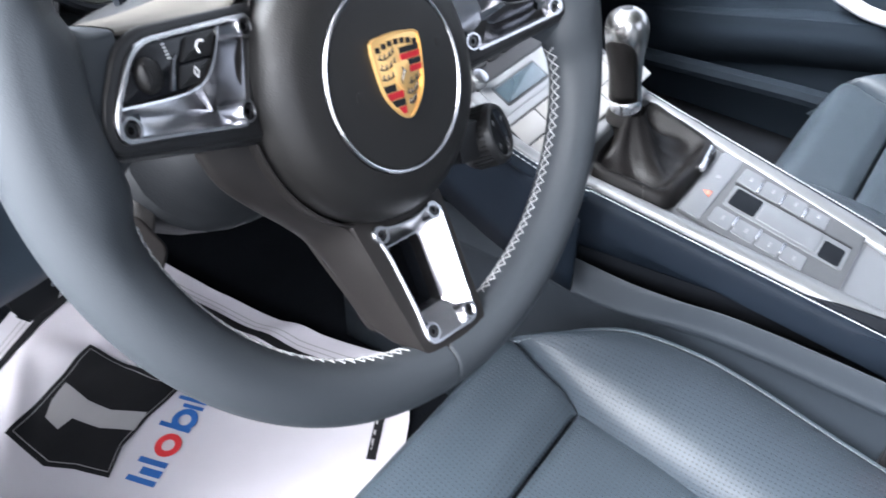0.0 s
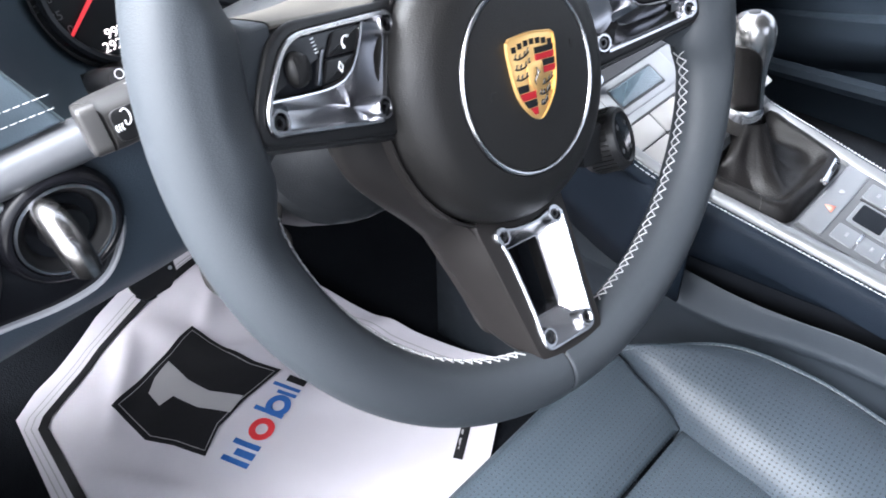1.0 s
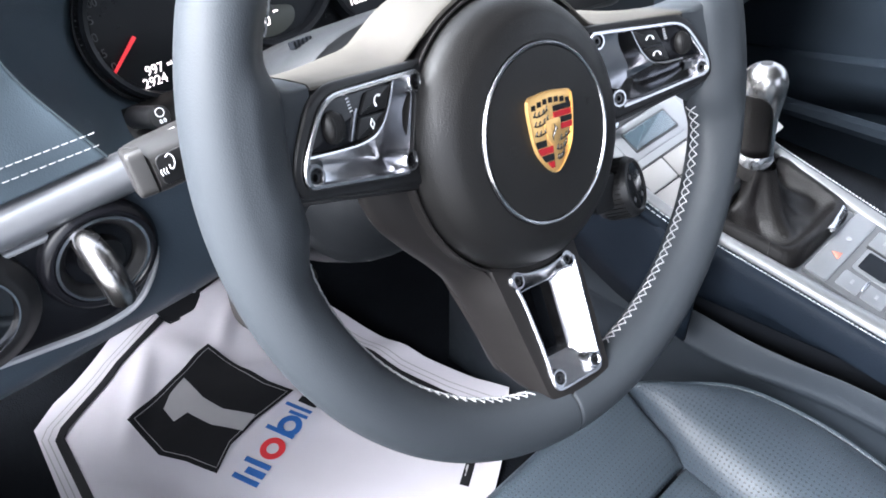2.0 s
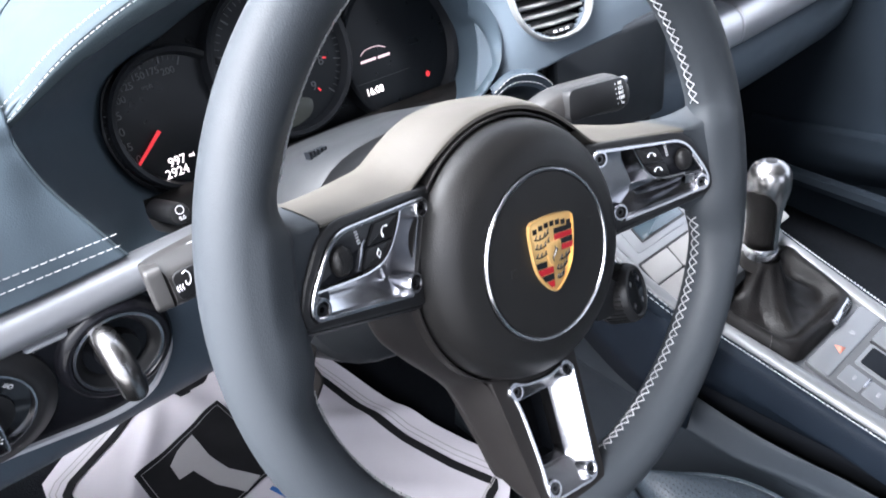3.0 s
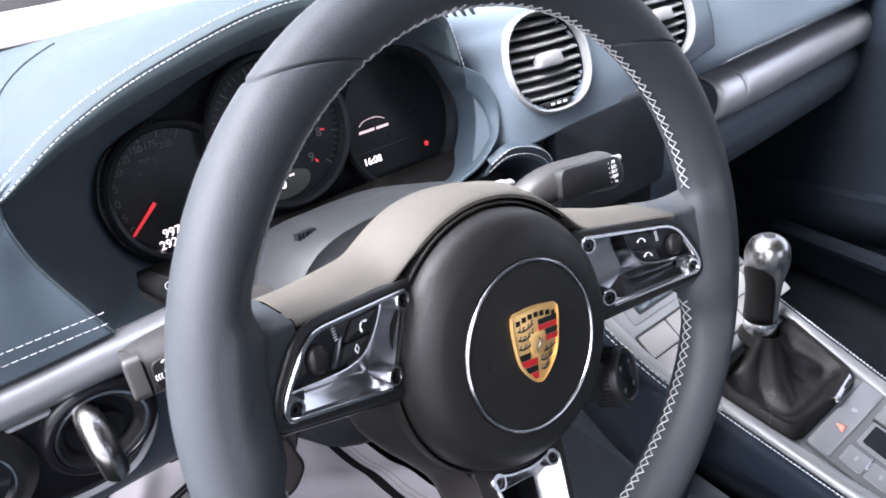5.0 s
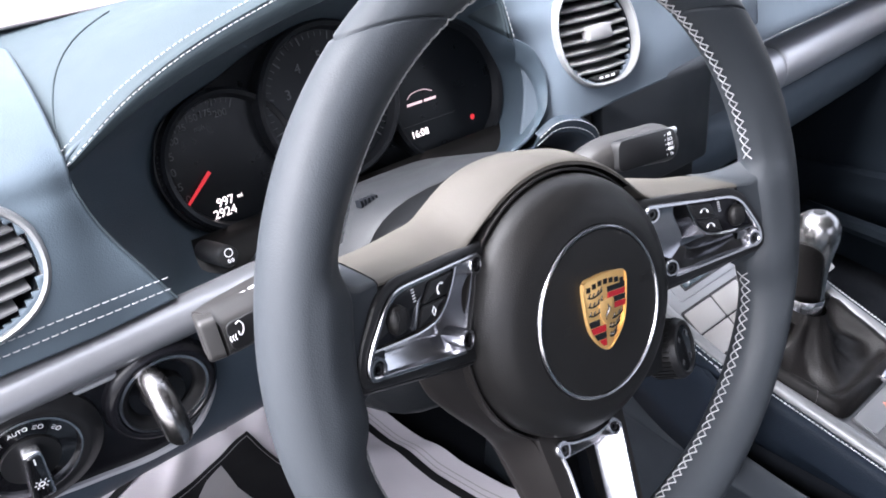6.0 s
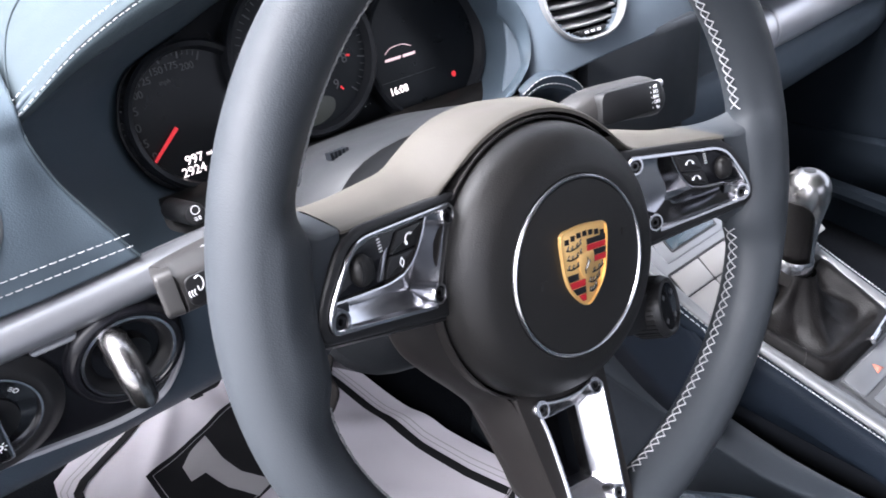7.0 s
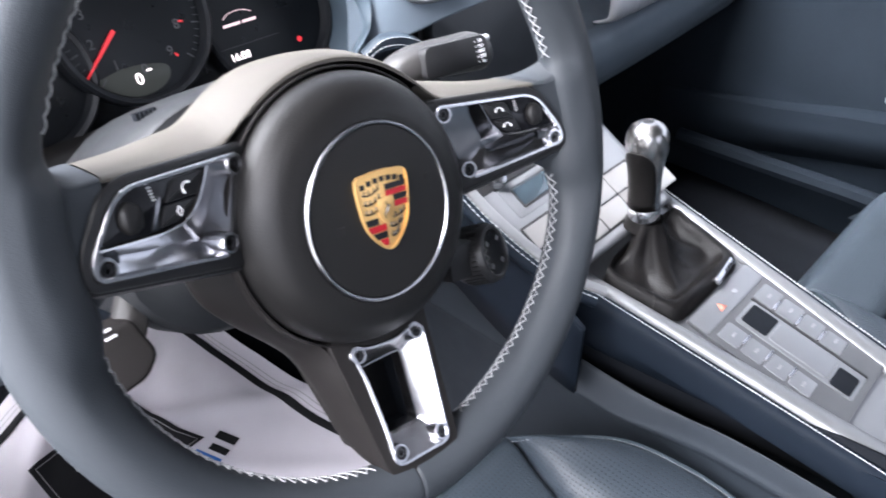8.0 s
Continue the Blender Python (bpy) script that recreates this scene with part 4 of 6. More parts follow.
for z, w in ((0.0105, 1.34), (0.018, 1.34), (0.026, 1.32), (0.034, 1.30), (0.042, 1.26), (0.050, 1.16), (0.056, 1.04), (0.061, 0.88), (0.0645, 0.68), (0.0670, 0.42), (0.0680, 0.15)):
    r = float(np.interp(z, [p.y for p in prof], [p.x for p in prof])) + 0.0005
    rs.append([Vector((r * math.cos(a), r * math.sin(a), z)) for a in [math.pi + 0.02 + (i / 12 - 0.5) * 2 * w * 0.88 for i in range(13)]])
rings(bm, rs, closed=False)
bm.transform(up)
part("grip_inlay", bm, LEATHER_BOOT, lever, "black leather grip inlay", mods=[("SOLIDIFY", {"thickness": 0.0008})])
bm = bmesh.new()
lathe(bm, [(0.0050, 0.0898), (0.0045, 0.0908), (0.0, 0.0912)], 24)
bm.transform(up)
part("knob_cap", bm, PLASTIC, lever)

# ---- seats ----
def seat(m, label):
    """A bucket seat; the origin is at the floor under the middle of the cushion's front seam."""
    s = thing("car_seat", label, "car seat", m, group="pair of front seats")
    slope = lambda y: 0.255 + (y + 0.075) * 0.19
    seam_x = lambda y: 0.120 + 0.018 * max(0.0, (y + 0.10) / 0.10) ** 1.5 + 0.01 * min(0.0, y + 0.1)
    # front pad and middle pad of the cushion
    def pad(y0, y1, front):
        rows = []
        for y in np.linspace(y0, y1, 7):
            f = (y - y0) / (y1 - y0)
            crown = 0.010 * (1 - (2 * f - 1) ** 4) if not front else 0.012 * (1 - (1 - f * 0.9) ** 3) + 0.002
            if not front:
                crown = 0.009 * min(1, min(f, 1 - f) * 6)
            else:
                crown = 0.009 * min(1, (1 - f) * 6) if f > 0.5 else 0.009 - 0.055 * max(0, (0.30 - f) / 0.30) ** 2
            row = []
            for x in (-1.04, -1.0, -0.7, 0.0, 0.7, 1.0, 1.04):
                e = -0.009 if abs(x) > 1.02 else (-0.002 if abs(x) > 0.9 else 0.0)
                row.append((x * seam_x(y), y, slope(y) + crown + e))
            rows.append(row)
        bm = bmesh.new()
        patch(bm, rows, 5, 4)
        return bm
    part("front_pad", pad(0.022, -0.0805, True), LEATHER_PERF, s, "perforated leather front pad", mods=[("SOLIDIFY", {"thickness": 0.03, "offset": -1})])
    part("middle_pad", pad(-0.0830, -0.46, False), LEATHER_PERF, s, "perforated leather middle pad", mods=[("SOLIDIFY", {"thickness": 0.03, "offset": -1})])
    for sg in (-1, 1):
        rows = []
        for y, ix, ox, h in ((0.004, 0.143, 0.146, 0.002), (-0.012, 0.143, 0.150, 0.010), (-0.038, 0.136, 0.170, 0.024), (-0.080, 0.125, 0.203, 0.034), (-0.13, 0.118, 0.219, 0.038), (-0.18, 0.115, 0.224, 0.040), (-0.29, 0.112, 0.224, 0.040), (-0.46, 0.110, 0.224, 0.045)):
            z = slope(y) - 0.055 * (max(0.0, y + 0.0088) / 0.0308) ** 2
            at = lambda f: ix + (ox - ix) * f
            rows.append([(sg * (ix - 0.003), y, z - 0.016), (sg * (ix + 0.001), y, z - 0.001), (sg * at(0.10), y, z + h * 0.40 + 0.003), (sg * at(0.30), y, z + h * 0.80 + 0.003), (sg * at(0.58), y, z + h * 1.04 + 0.002),
                         (sg * at(0.82), y, z + h * 1.05), (sg * (ox - 0.005), y, z + h - 0.004), (sg * ox, y, z + h - 0.016), (sg * (ox - 0.004), y, z - 0.07), (sg * (ox - 0.02), y, z - 0.16)])
        bm = bmesh.new()
        patch(bm, rows, 4, 5)
        bol = part("bolster", bm, BOLSTER_PERF[sg], s, "perforated leather side bolster")
        edge = spline([Vector(r[6]) + Vector((sg * 0.001, 0, 0.0012)) for r in rows], 6)
        bm = bmesh.new()
        tube(bm, edge, 0.0016, 6)
        part("piping", bm, LEATHER_SEAT, bol)
        bm = bmesh.new()
        stitch_line(bm, [p + Vector((-sg * 0.0045, 0, 0.0030)) for p in edge], 0.0048, 0.0034, 0.00035)
        part("bolster_stitching", bm, material("pale thread", (0.10, 0.11, 0.12), 0.7), bol)
    bm = bmesh.new()
    box(bm, (-0.19, -0.50, -0.02), (0.19, -0.05, 0.13), 0.03)
    part("seat_base", bm, PLASTIC, s, "black seat base")
    rows = []
    for z, y, w in ((0.14, -0.47, 0.25), (0.30, -0.50, 0.26), (0.50, -0.58, 0.25), (0.70, -0.66, 0.20), (0.90, -0.74, 0.11)):
        rows.append([(-w, y + 0.06, z), (-w * 0.75, y + 0.05, z), (-w * 0.5, y, z), (0, y - 0.01, z), (w * 0.5, y, z), (w * 0.75, y + 0.05, z), (w, y + 0.06, z)])
    bm = bmesh.new()
    patch(bm, rows, 4, 4)
    part("backrest", bm, LEATHER_SEAT, s, mods=[("SOLIDIFY", {"thickness": 0.09, "offset": -1})])
    return s


seat(Matrix.Identity(4), "dark blue-grey leather driver's seat with perforated pads")
seat(Matrix.Translation((0.69, -0.10, -0.02)), "dark blue-grey leather passenger seat beside the console")
# seat belt buckle
buckle = thing("belt_buckle", "black seat belt buckle with a red button", "belt buckle")
bm = bmesh.new()
box(bm, (0.232, -0.325, 0.20), (0.250, -0.290, 0.275), 0.004)
part("housing", bm, PLASTIC, buckle)
bm = bmesh.new()
box(bm, (0.234, -0.322, 0.275), (0.248, -0.293, 0.279), 0.001)
part("release_button", bm, INK_RED, buckle, "red button")

# ---- paper mat on the floor ----
mat_ = thing("paper_floor_mat", "white printed paper mat lying on the footwell floor", "paper mat")


def lie(x, y, lift=0.0):
    """Height of the slightly crumpled sheet."""
    n = noise.noise(Vector((x * 9, y * 7, 0.3))) * 0.009 + noise.noise(Vector((x * 22, y * 16, 2.1))) * 0.002
    rise = max(0.0, y - 0.60) ** 2 * 3.0 + max(0.0, x - 0.13) ** 2 * 1.2
    fold = 0.007 * math.exp(-((x * 0.6 + y - 0.47 + 0.3 * x * x) / 0.022) ** 2) * (1 if x > 0.03 else max(0.0, (x + 0.07) / 0.10))
    for ax, ay, bx, by, h, w in ((-0.15, 0.46, -0.05, 0.60, 0.008, 0.016), (-0.20, 0.43, -0.12, 0.30, 0.007, 0.015), (0.02, 0.53, 0.09, 0.60, 0.007, 0.015), (-0.03, 0.60, 0.03, 0.42, 0.004, 0.02), (0.03, 0.34, 0.15, 0.22, 0.005, 0.018)):
        d = Vector((bx - ax, by - ay))
        t = max(0.0, min(1.0, ((x - ax) * d.x + (y - ay) * d.y) / d.length_squared))
        q = Vector((x - ax - d.x * t, y - ay - d.y * t)).length
        fold += h * math.exp(-(q / w) ** 2) * (0.4 + 0.6 * math.sin(math.pi * t))
    return Vector((x, y, 0.012 + n + rise + fold + lift))


SHEET = [(-0.219, 0.566), (-0.184, 0.592), (-0.069, 0.654), (0.03, 0.690), (0.168, 0.690), (0.172, 0.600), (0.176, 0.505), (0.181, 0.440), (0.188, 0.370), (0.200, 0.310), (0.220, 0.235), (0.236, 0.191), (0.168, 0.138), (0.06, 0.075), (-0.10, 0.03), (-0.30, 0.10), (-0.240, 0.42)]


def inside(p, poly):
    c = False
    for i in range(len(poly)):
        a, b = poly[i - 1], poly[i]
        if (a[1] > p[1]) != (b[1] > p[1]) and p[0] < (b[0] - a[0]) * (p[1] - a[1]) / (b[1] - a[1]) + a[0]:
            c = not c
    return c


def decal(outline, lift, mat, name, label="", closed=True):
    """A flat printed shape that follows the sheet."""
    bm = bmesh.new()
    vs = [bm.verts.new((p[0], p[1], 0)) for p in outline]
    bm.faces.new(vs)
    bmesh.ops.triangulate(bm, faces=bm.faces[:])
    for _ in range(7):
        es = [e for e in bm.edges if e.calc_length() > 0.010]
        if not es:
            break
        bmesh.ops.subdivide_edges(bm, edges=es, cuts=1)
        bmesh.ops.triangulate(bm, faces=bm.faces[:])
    for v in bm.verts:
        v.co = lie(v.co.x, v.co.y, lift)
    return part(name, bm, mat, mat_, label)


def stripe(points, width, lift, mat, name):
    bm = bmesh.new()
    P = [Vector(p) for p in points]
    L, R = [], []
    for i, p in enumerate(P):
        t = (P[min(i + 1, len(P) - 1)] - P[max(i - 1, 0)]).normalized()
        n = Vector((-t.y, t.x)) * width / 2
        L.append(lie(p.x + n.x, p.y + n.y, lift))
        R.append(lie(p.x - n.x, p.y - n.y, lift))
    rings(bm, [L, R], closed=False)
    return part(name, bm, mat, mat_)


decal(SHEET, 0.0, PAPER, "sheet")
border = []
corners = [(-0.228, 0.33), (-0.216, 0.407), (-0.202, 0.530), (-0.190, 0.544), (-0.089, 0.602), (0.0, 0.640), (0.095, 0.650), (0.128, 0.632), (0.134, 0.600), (0.138, 0.520), (0.145, 0.445), (0.150, 0.388), (0.160, 0.315), (0.177, 0.245), (0.196, 0.186), (0.190, 0.180), (0.145, 0.165), (0.088, 0.132)]
for p, q in zip(corners, corners[1:]):
    n = max(1, int((Vector(q) - Vector(p)).length / 0.012))
    border += [Vector(p).lerp(Vector(q), k / n) for k in range(n)]
stripe(border, 0.011, 0.0012, INK_BLACK, "border_line")
for off in (0.0105, 0.0165):
    stripe([p + Vector((off if p.x > 0 else -off, off * 0.8)) for p in border], 0.0014, 0.0012, INK_GREY, "border_hairline")
FLAG = [(0.012, 0.546), (0.018, 0.470), (0.030, 0.425), (0.045, 0.391), (-0.016, 0.387), (-0.058, 0.378), (-0.092, 0.356), (-0.109, 0.396), (-0.128, 0.424), (-0.131, 0.495), (-0.069, 0.517)]
decal(FLAG, 0.0014, INK_BLACK, "dark_flag", "dark printed flag shape")
mid_flag = Vector((sum(p[0] for p in FLAG), sum(p[1] for p in FLAG))) / len(FLAG)
edge_ = [Vector(p).lerp(mid_flag, 0.085) for p in FLAG]
outline_ = []
for p, q in zip(edge_, edge_[1:] + edge_[:1]):
    n = max(1, int((q - p).length / 0.010))
    outline_ += [p.lerp(q, k / n) for k in range(n)]
stripe(outline_ + outline_[:1], 0.0009, 0.0019, INK_GREY, "flag_hairline")
ONE = [(-0.044, 0.512), (-0.043, 0.468), (-0.035, 0.432), (-0.012, 0.393), (-0.037, 0.385), (-0.059, 0.421), (-0.070, 0.459), (-0.090, 0.457), (-0.089, 0.484), (-0.071, 0.500)]
decal(ONE, 0.0022, INK_GREY, "pale_stroke", "pale grey stroke on the flag")
# plain coloured bars where the maker's lettering stands
u, v = Vector((0.118, 0.042)).normalized(), Vector((-0.042, 0.118)).normalized()
o = Vector((-0.070, 0.307))


def glyph(x0, x1, y0, y1, mat):
    q = [o + u * x + v * y for x, y in ((x0, y0), (x1, y0), (x1, y1), (x0, y1))]
    decal([(p.x, p.y) for p in q], 0.0014, mat, "ink_bar")


for x0, x1, y1 in ((0.0, 0.007, 0.036), (0.011, 0.020, 0.026), (0.024, 0.031, 0.036), (0.073, 0.079, 0.040), (0.104, 0.109, 0.027), (0.113, 0.118, 0.038)):
    glyph(x0, x1, 0.0, y1, INK_BLUE)
for x0, x1, y1 in ((0.124, 0.134, 0.026), (0.142, 0.154, 0.030)):
    glyph(x0, x1, 0.0, y1, INK_BLACK)
for cx, mat in ((0.052, INK_RED), (0.088, INK_BLUE)):
    bm = bmesh.new()
    rs = []
    for r in (0.0075, 0.0155):
        rs.append([lie(*(o + u * (cx + r * math.cos(a)) + v * (0.014 + r * math.sin(a))), 0.0015) for a in [2 * math.pi * i / 28 for i in range(28)]])
    rings(bm, rs)
    part("ink_ring", bm, mat, mat_)

# pedals deep in the footwell
for x, w, z in ((-0.07, 0.05, 0.17), (0.05, 0.05, 0.17), (0.15, 0.04, 0.13)):
    ped = thing("pedal", "dark rubber faced pedal in the footwell", "pedal", group="pedals")
    bm = bmesh.new()
    box(bm, (-w / 2, -0.008, -0.035), (w / 2, 0.008, 0.035), 0.006)
    bm.transform(Matrix.Translation((x, 0.80, z)) @ Matrix.Rotation(radians(-35), 4, "X"))
    part("pad", bm, RUBBER, ped)
    bm = bmesh.new()
    tube(bm, [(x, 0.812, z), (x, 0.88, z + 0.10), (x, 0.93, z + 0.28)], 0.008, 8)
    part("arm", bm, PLASTIC, ped)
# black bracket under the knee panel
bracket = thing("release_lever", "small black plastic lever under the dash", "lever")
bm = bmesh.new()
plate(bm, rounded([(-0.014, -0.011), (0.008, -0.011), (0.017, -0.001), (0.019, 0.034), (-0.022, 0.034), (-0.020, -0.003)], 0.003), -0.005, 0.005, 0.0015)
stand_ = Matrix.Translation((-0.100, 0.280, 0.344)) @ Matrix.Rotation(radians(80), 4, "X")
bm.transform(stand_)
part("body", bm, PLASTIC, bracket)
bm = bmesh.new()
tube(bm, [(-0.0205, -0.002, 0.004), (-0.0145, -0.0112, 0.004), (-0.006, -0.0118, 0.004)], 0.0009, 6)
bm.transform(stand_)
part("edge_strip", bm, PLASTIC_GREY, bracket, "worn pale lower edge")
bm = bmesh.new()
lathe(bm, [(0.0017, 0.0045), (0.0015, 0.0060), (0.0, 0.0064)], 14, (0.0125, 0.006))
bm.transform(stand_)
part("screw", bm, SILVER, bracket, "small bright screw")

# ---- instrument cluster ----
DIAL_FACE = material("dial face", (0.0045, 0.0055, 0.007), 0.30, spec=0.3)
DISPLAY = material("display glass", (0.060, 0.064, 0.056), 0.35, spec=0.3, mottle=0.1)
DIAL_BEZEL = material("dial bezel", (0.007, 0.008, 0.010), 0.42, spec=0.3)
cluster = thing("instrument_cluster", "three round dark dials with a red needle and lit digits", "instrument cluster", COLUMN)
bm = bmesh.new()
plate(bm, rounded([(-0.140, 0.008), (0.212, 0.008), (0.212, 0.150), (0.10, 0.178), (-0.04, 0.172), (-0.140, 0.120)], [0.03, 0.03, 0.03, 0.05, 0.05, 0.03], 8), -0.275, -0.268, 0.001)
part("back_plate", bm, DIAL_FACE, cluster)


def dial(cx, cy, r, z, nm):
    d = thing(nm, "dark round dial", "dial")
    d.parent = cluster
    for k in ("label", "category"):
        del d[k]
    bm = bmesh.new()
    lathe(bm, [(r + 0.004, z - 0.012), (r + 0.004, z + 0.006), (r + 0.002, z + 0.0085), (r - 0.001, z + 0.007), (r - 0.003, z)], 64, (cx, cy))
    part("bezel", bm, DIAL_BEZEL, d)
    bm = bmesh.new()
    lathe(bm, [(0.0, z), (r - 0.002, z)], 64, (cx, cy))
    part("face", bm, DIAL_FACE, d)
    return d


speed = dial(-0.063, 0.080, 0.0460, -0.262, "speedometer")
tach = dial(0.022, 0.099, 0.055, -0.256, "tachometer")
info = dial(0.1325, 0.0785, 0.0565, -0.262, "info_dial")


def ticks(d, cx, cy, r, z, a0, a1, n, major, mat):
    for i in range(n):
        a = radians(a0 + (a1 - a0) * i / (n - 1))
        big = i % major == 0
        l = 0.006 if big else 0.0035
        bm = bmesh.new()
        box(bm, (r - l, -0.0005 if big else -0.00025, 0), (r, 0.0005 if big else 0.00025, 0.0003))
        bm.transform(Matrix.Translation((cx, cy, z)) @ Matrix.Rotation(a, 4, "Z"))
        part("tick", bm, mat, d, smooth=False)


ticks(speed, -0.070, 0.081, 0.044, -0.2615, 218, 62, 33, 4, GREY_PRINT)
for i, s in enumerate(("0", "25", "50", "75", "100", "125", "150", "175", "200")):
    a = radians(215 - i * 18.5)
    text_part("numeral", s, 0.0078 if len(s) < 3 else 0.0066, Matrix.Translation((-0.073 + 0.033 * math.cos(a), 0.082 + 0.033 * math.sin(a), -0.2614)), GREY_PRINT, speed)
text_part("unit", "mph", 0.0045, Matrix.Translation((-0.0775, 0.1065, -0.2614)), GREY_PRINT, speed)
bm = bmesh.new()
q = [(-0.0803, 0.0760), (-0.0819, 0.0778), (-0.1072, 0.0566), (-0.1062, 0.0556)]
rings(bm, [[Vector((x, y, -0.2600)) for x, y in q], [Vector((x, y, -0.2585)) for x, y in q]], cap0=True, cap1=True)
part("needle", bm, LIT_RED, speed, "glowing red needle", smooth=False)
text_part("trip_digits", "997", 0.0086, Matrix.Translation((-0.0762, 0.0538, -0.2612)), LIT_WHITE, speed)
text_part("odometer_digits", "2924", 0.0086, Matrix.Translation((-0.0787, 0.0466, -0.2612)), LIT_WHITE, speed)
text_part("trip_unit", "mi", 0.0042, Matrix.Translation((-0.0650, 0.0545, -0.2612)), LIT_WHITE, speed)
ticks(tach, 0.022, 0.099, 0.051, -0.2555, 225, -45, 46, 5, GREY_PRINT)
for i in range(10):
    a = radians(265 - i * 35.4)
    text_part("numeral", str(i), 0.0100, Matrix.Translation((0.022 + 0.0335 * math.cos(a), 0.099 + 0.0335 * math.sin(a), -0.2554)), GREY_PRINT, tach)
text_part("gear_digit", "0", 0.0115, Matrix.Translation((0.0125, 0.0600, -0.2554)), LIT_WHITE, tach)
bm = bmesh.new()
q = [(-0.0262, 0.0670), (-0.0248, 0.0690), (0.0065, 0.0970), (0.0083, 0.0949)]
rings(bm, [[Vector((x, y, -0.2548)) for x, y in q], [Vector((x, y, -0.2534)) for x, y in q]], cap0=True, cap1=True)
part("needle", bm, LIT_RED, tach, "glowing red needle", smooth=False)
bm = bmesh.new()
plate(bm, [Vector((p.x, p.y)) for p in spline([(-0.024, 0.0645, 0), (-0.008, 0.0685, 0), (0.0062, 0.0702, 0), (0.022, 0.0686, 0), (0.036, 0.0640, 0), (0.034, 0.0545, 0), (0.020, 0.0488, 0), (0.0, 0.0502, 0), (-0.014, 0.0560, 0)], 5, True)], -0.2561, -0.2557, 0.0001)
part("display_window", bm, DISPLAY, tach, "grey lit display segment")
for x, y, turn in ((0.0575, 0.0899, -14), (0.0455, 0.0686, -55)):
    bm = bmesh.new()
    box(bm, (-0.0016, -0.0007, -0.0001), (0.0016, 0.0007, 0.0002))
    bm.transform(Matrix.Translation((x, y, -0.2553)) @ Matrix.Rotation(radians(turn), 4, "Z"))
    part("red_tick", bm, LIT_RED, tach, smooth=False)
bm = bmesh.new()
box(bm, (0.0195, 0.0638, -0.2556), (0.0235, 0.0650, -0.2552))
part("gear_mark", bm, LIT_WHITE, tach, smooth=False)
text_part("clock_digits", "16:08", 0.0082, Matrix.Translation((0.0985, 0.0521, -0.2612)), LIT_WHITE, info)
bm = bmesh.new()
for x0, x1 in ((0.0920, 0.1075), (0.1095, 0.1220)):
    b2 = [Vector((x0, 0.0755)), Vector((x1, 0.0755)), Vector((x1 + 0.0008, 0.0776)), Vector((x0 + 0.0008, 0.0776))]
    plate(bm, b2, -0.2613, -0.2610, 0.0001)
part("model_name_bar", bm, LIT_DIM, info, "dim lit bar of lettering")
bm = bmesh.new()
tube(bm, spline([(0.094, 0.0815, -0.2612), (0.100, 0.0850, -0.2612), (0.112, 0.0855, -0.2612), (0.120, 0.0825, -0.2612)], 5), 0.0003, 5)
part("outline_mark", bm, LIT_DIM, info)
bm = bmesh.new()
box(bm, (0.082, 0.0600, -0.2613), (0.138, 0.0603, -0.2611))
part("screen_line", bm, GREY_PRINT, info)
bm = bmesh.new()
lathe(bm, [(0.0, -0.2612), (0.0024, -0.2612)], 12, (0.1559, 0.0505))
part("warning_lamp", bm, LIT_RED, info, "red warning lamp")
pod = thing("trip_button", "small black push button under the dials", "button", COLUMN)
bm = bmesh.new()
lathe(bm, [(0.0072, -0.235), (0.0070, -0.196), (0.0060, -0.1935), (0.0, -0.1925)], 32, (-0.1092, 0.0325))
part("button", bm, PLASTIC, pod)
bm = bmesh.new()
lathe(bm, [(0.0023, -0.1921), (0.0028, -0.1921)], 20, (-0.1092, 0.0355))
part("icon_ring", bm, WHITE_PRINT, pod)
text_part("icon_text", "0.0", 0.0034, Matrix.Translation((-0.1092, 0.0302, -0.1921)), WHITE_PRINT, pod)

# ---- ignition and light switch ----
ign = thing("ignition_switch", "round black ignition lock with a polished metal key grip", "ignition switch", Matrix.Translation((-0.1745, 0.1632, 0.5075)) @ Matrix.Rotation(radians(90), 4, "X"))
bm = bmesh.new()
lathe(bm, [(0.0345, -0.003), (0.0335, 0.0005), (0.0320, 0.0026), (0.0305, 0.0046), (0.0290, 0.0052), (0.0275, 0.005), (0.0265, 0.003)], 64)
part("outer_ring", bm, PANEL_BLACK, ign)
bm = bmesh.new()
lathe(bm, [(0.0268, 0.001), (0.0265, 0.0042), (0.0248, 0.0045), (0.0243, 0.002)], 64)
part("chrome_ring", bm, CHROME, ign, "thin chrome ring")
bm = bmesh.new()
lathe(bm, [(0.0245, 0.003), (0.021, 0.0015), (0.019, -0.002), (0.014, -0.004), (0.0, -0.004)], 64)
part("dish", bm, PLASTIC, ign)
bm = bmesh.new()
pts = spline([(-0.005, 0.0125, -0.004), (-0.006, 0.0150, 0.006), (-0.006, 0.0125, 0.016), (-0.0055, 0.0045, 0.0235), (-0.0045, -0.0050, 0.0265), (-0.0040, -0.0120, 0.0265)], 5)
k = len(pts)
tube(bm, pts, [0.0092 + 0.0012 * math.sin(i / (k - 1) * math.pi) - (0.005 if i in (0, k - 1) else 0) for i in range(k)], 16, flatten=0.78, up=Vector((1, 0.3, 0)))
part("key_grip", bm, POLISHED, ign, "polished metal key grip")
bm = bmesh.new()
lathe(bm, [(0.013, -0.004), (0.012, 0.004), (0.0, 0.005)], 32)
part("barrel", bm, PLASTIC, ign)

lsw = thing("light_switch", "round black rotary light switch with a chrome edged grip", "light switch", Matrix.Translation((-0.2485, 0.1632, 0.5085)) @ Matrix.Rotation(radians(90), 4, "X") @ Matrix.Scale(0.95, 4))
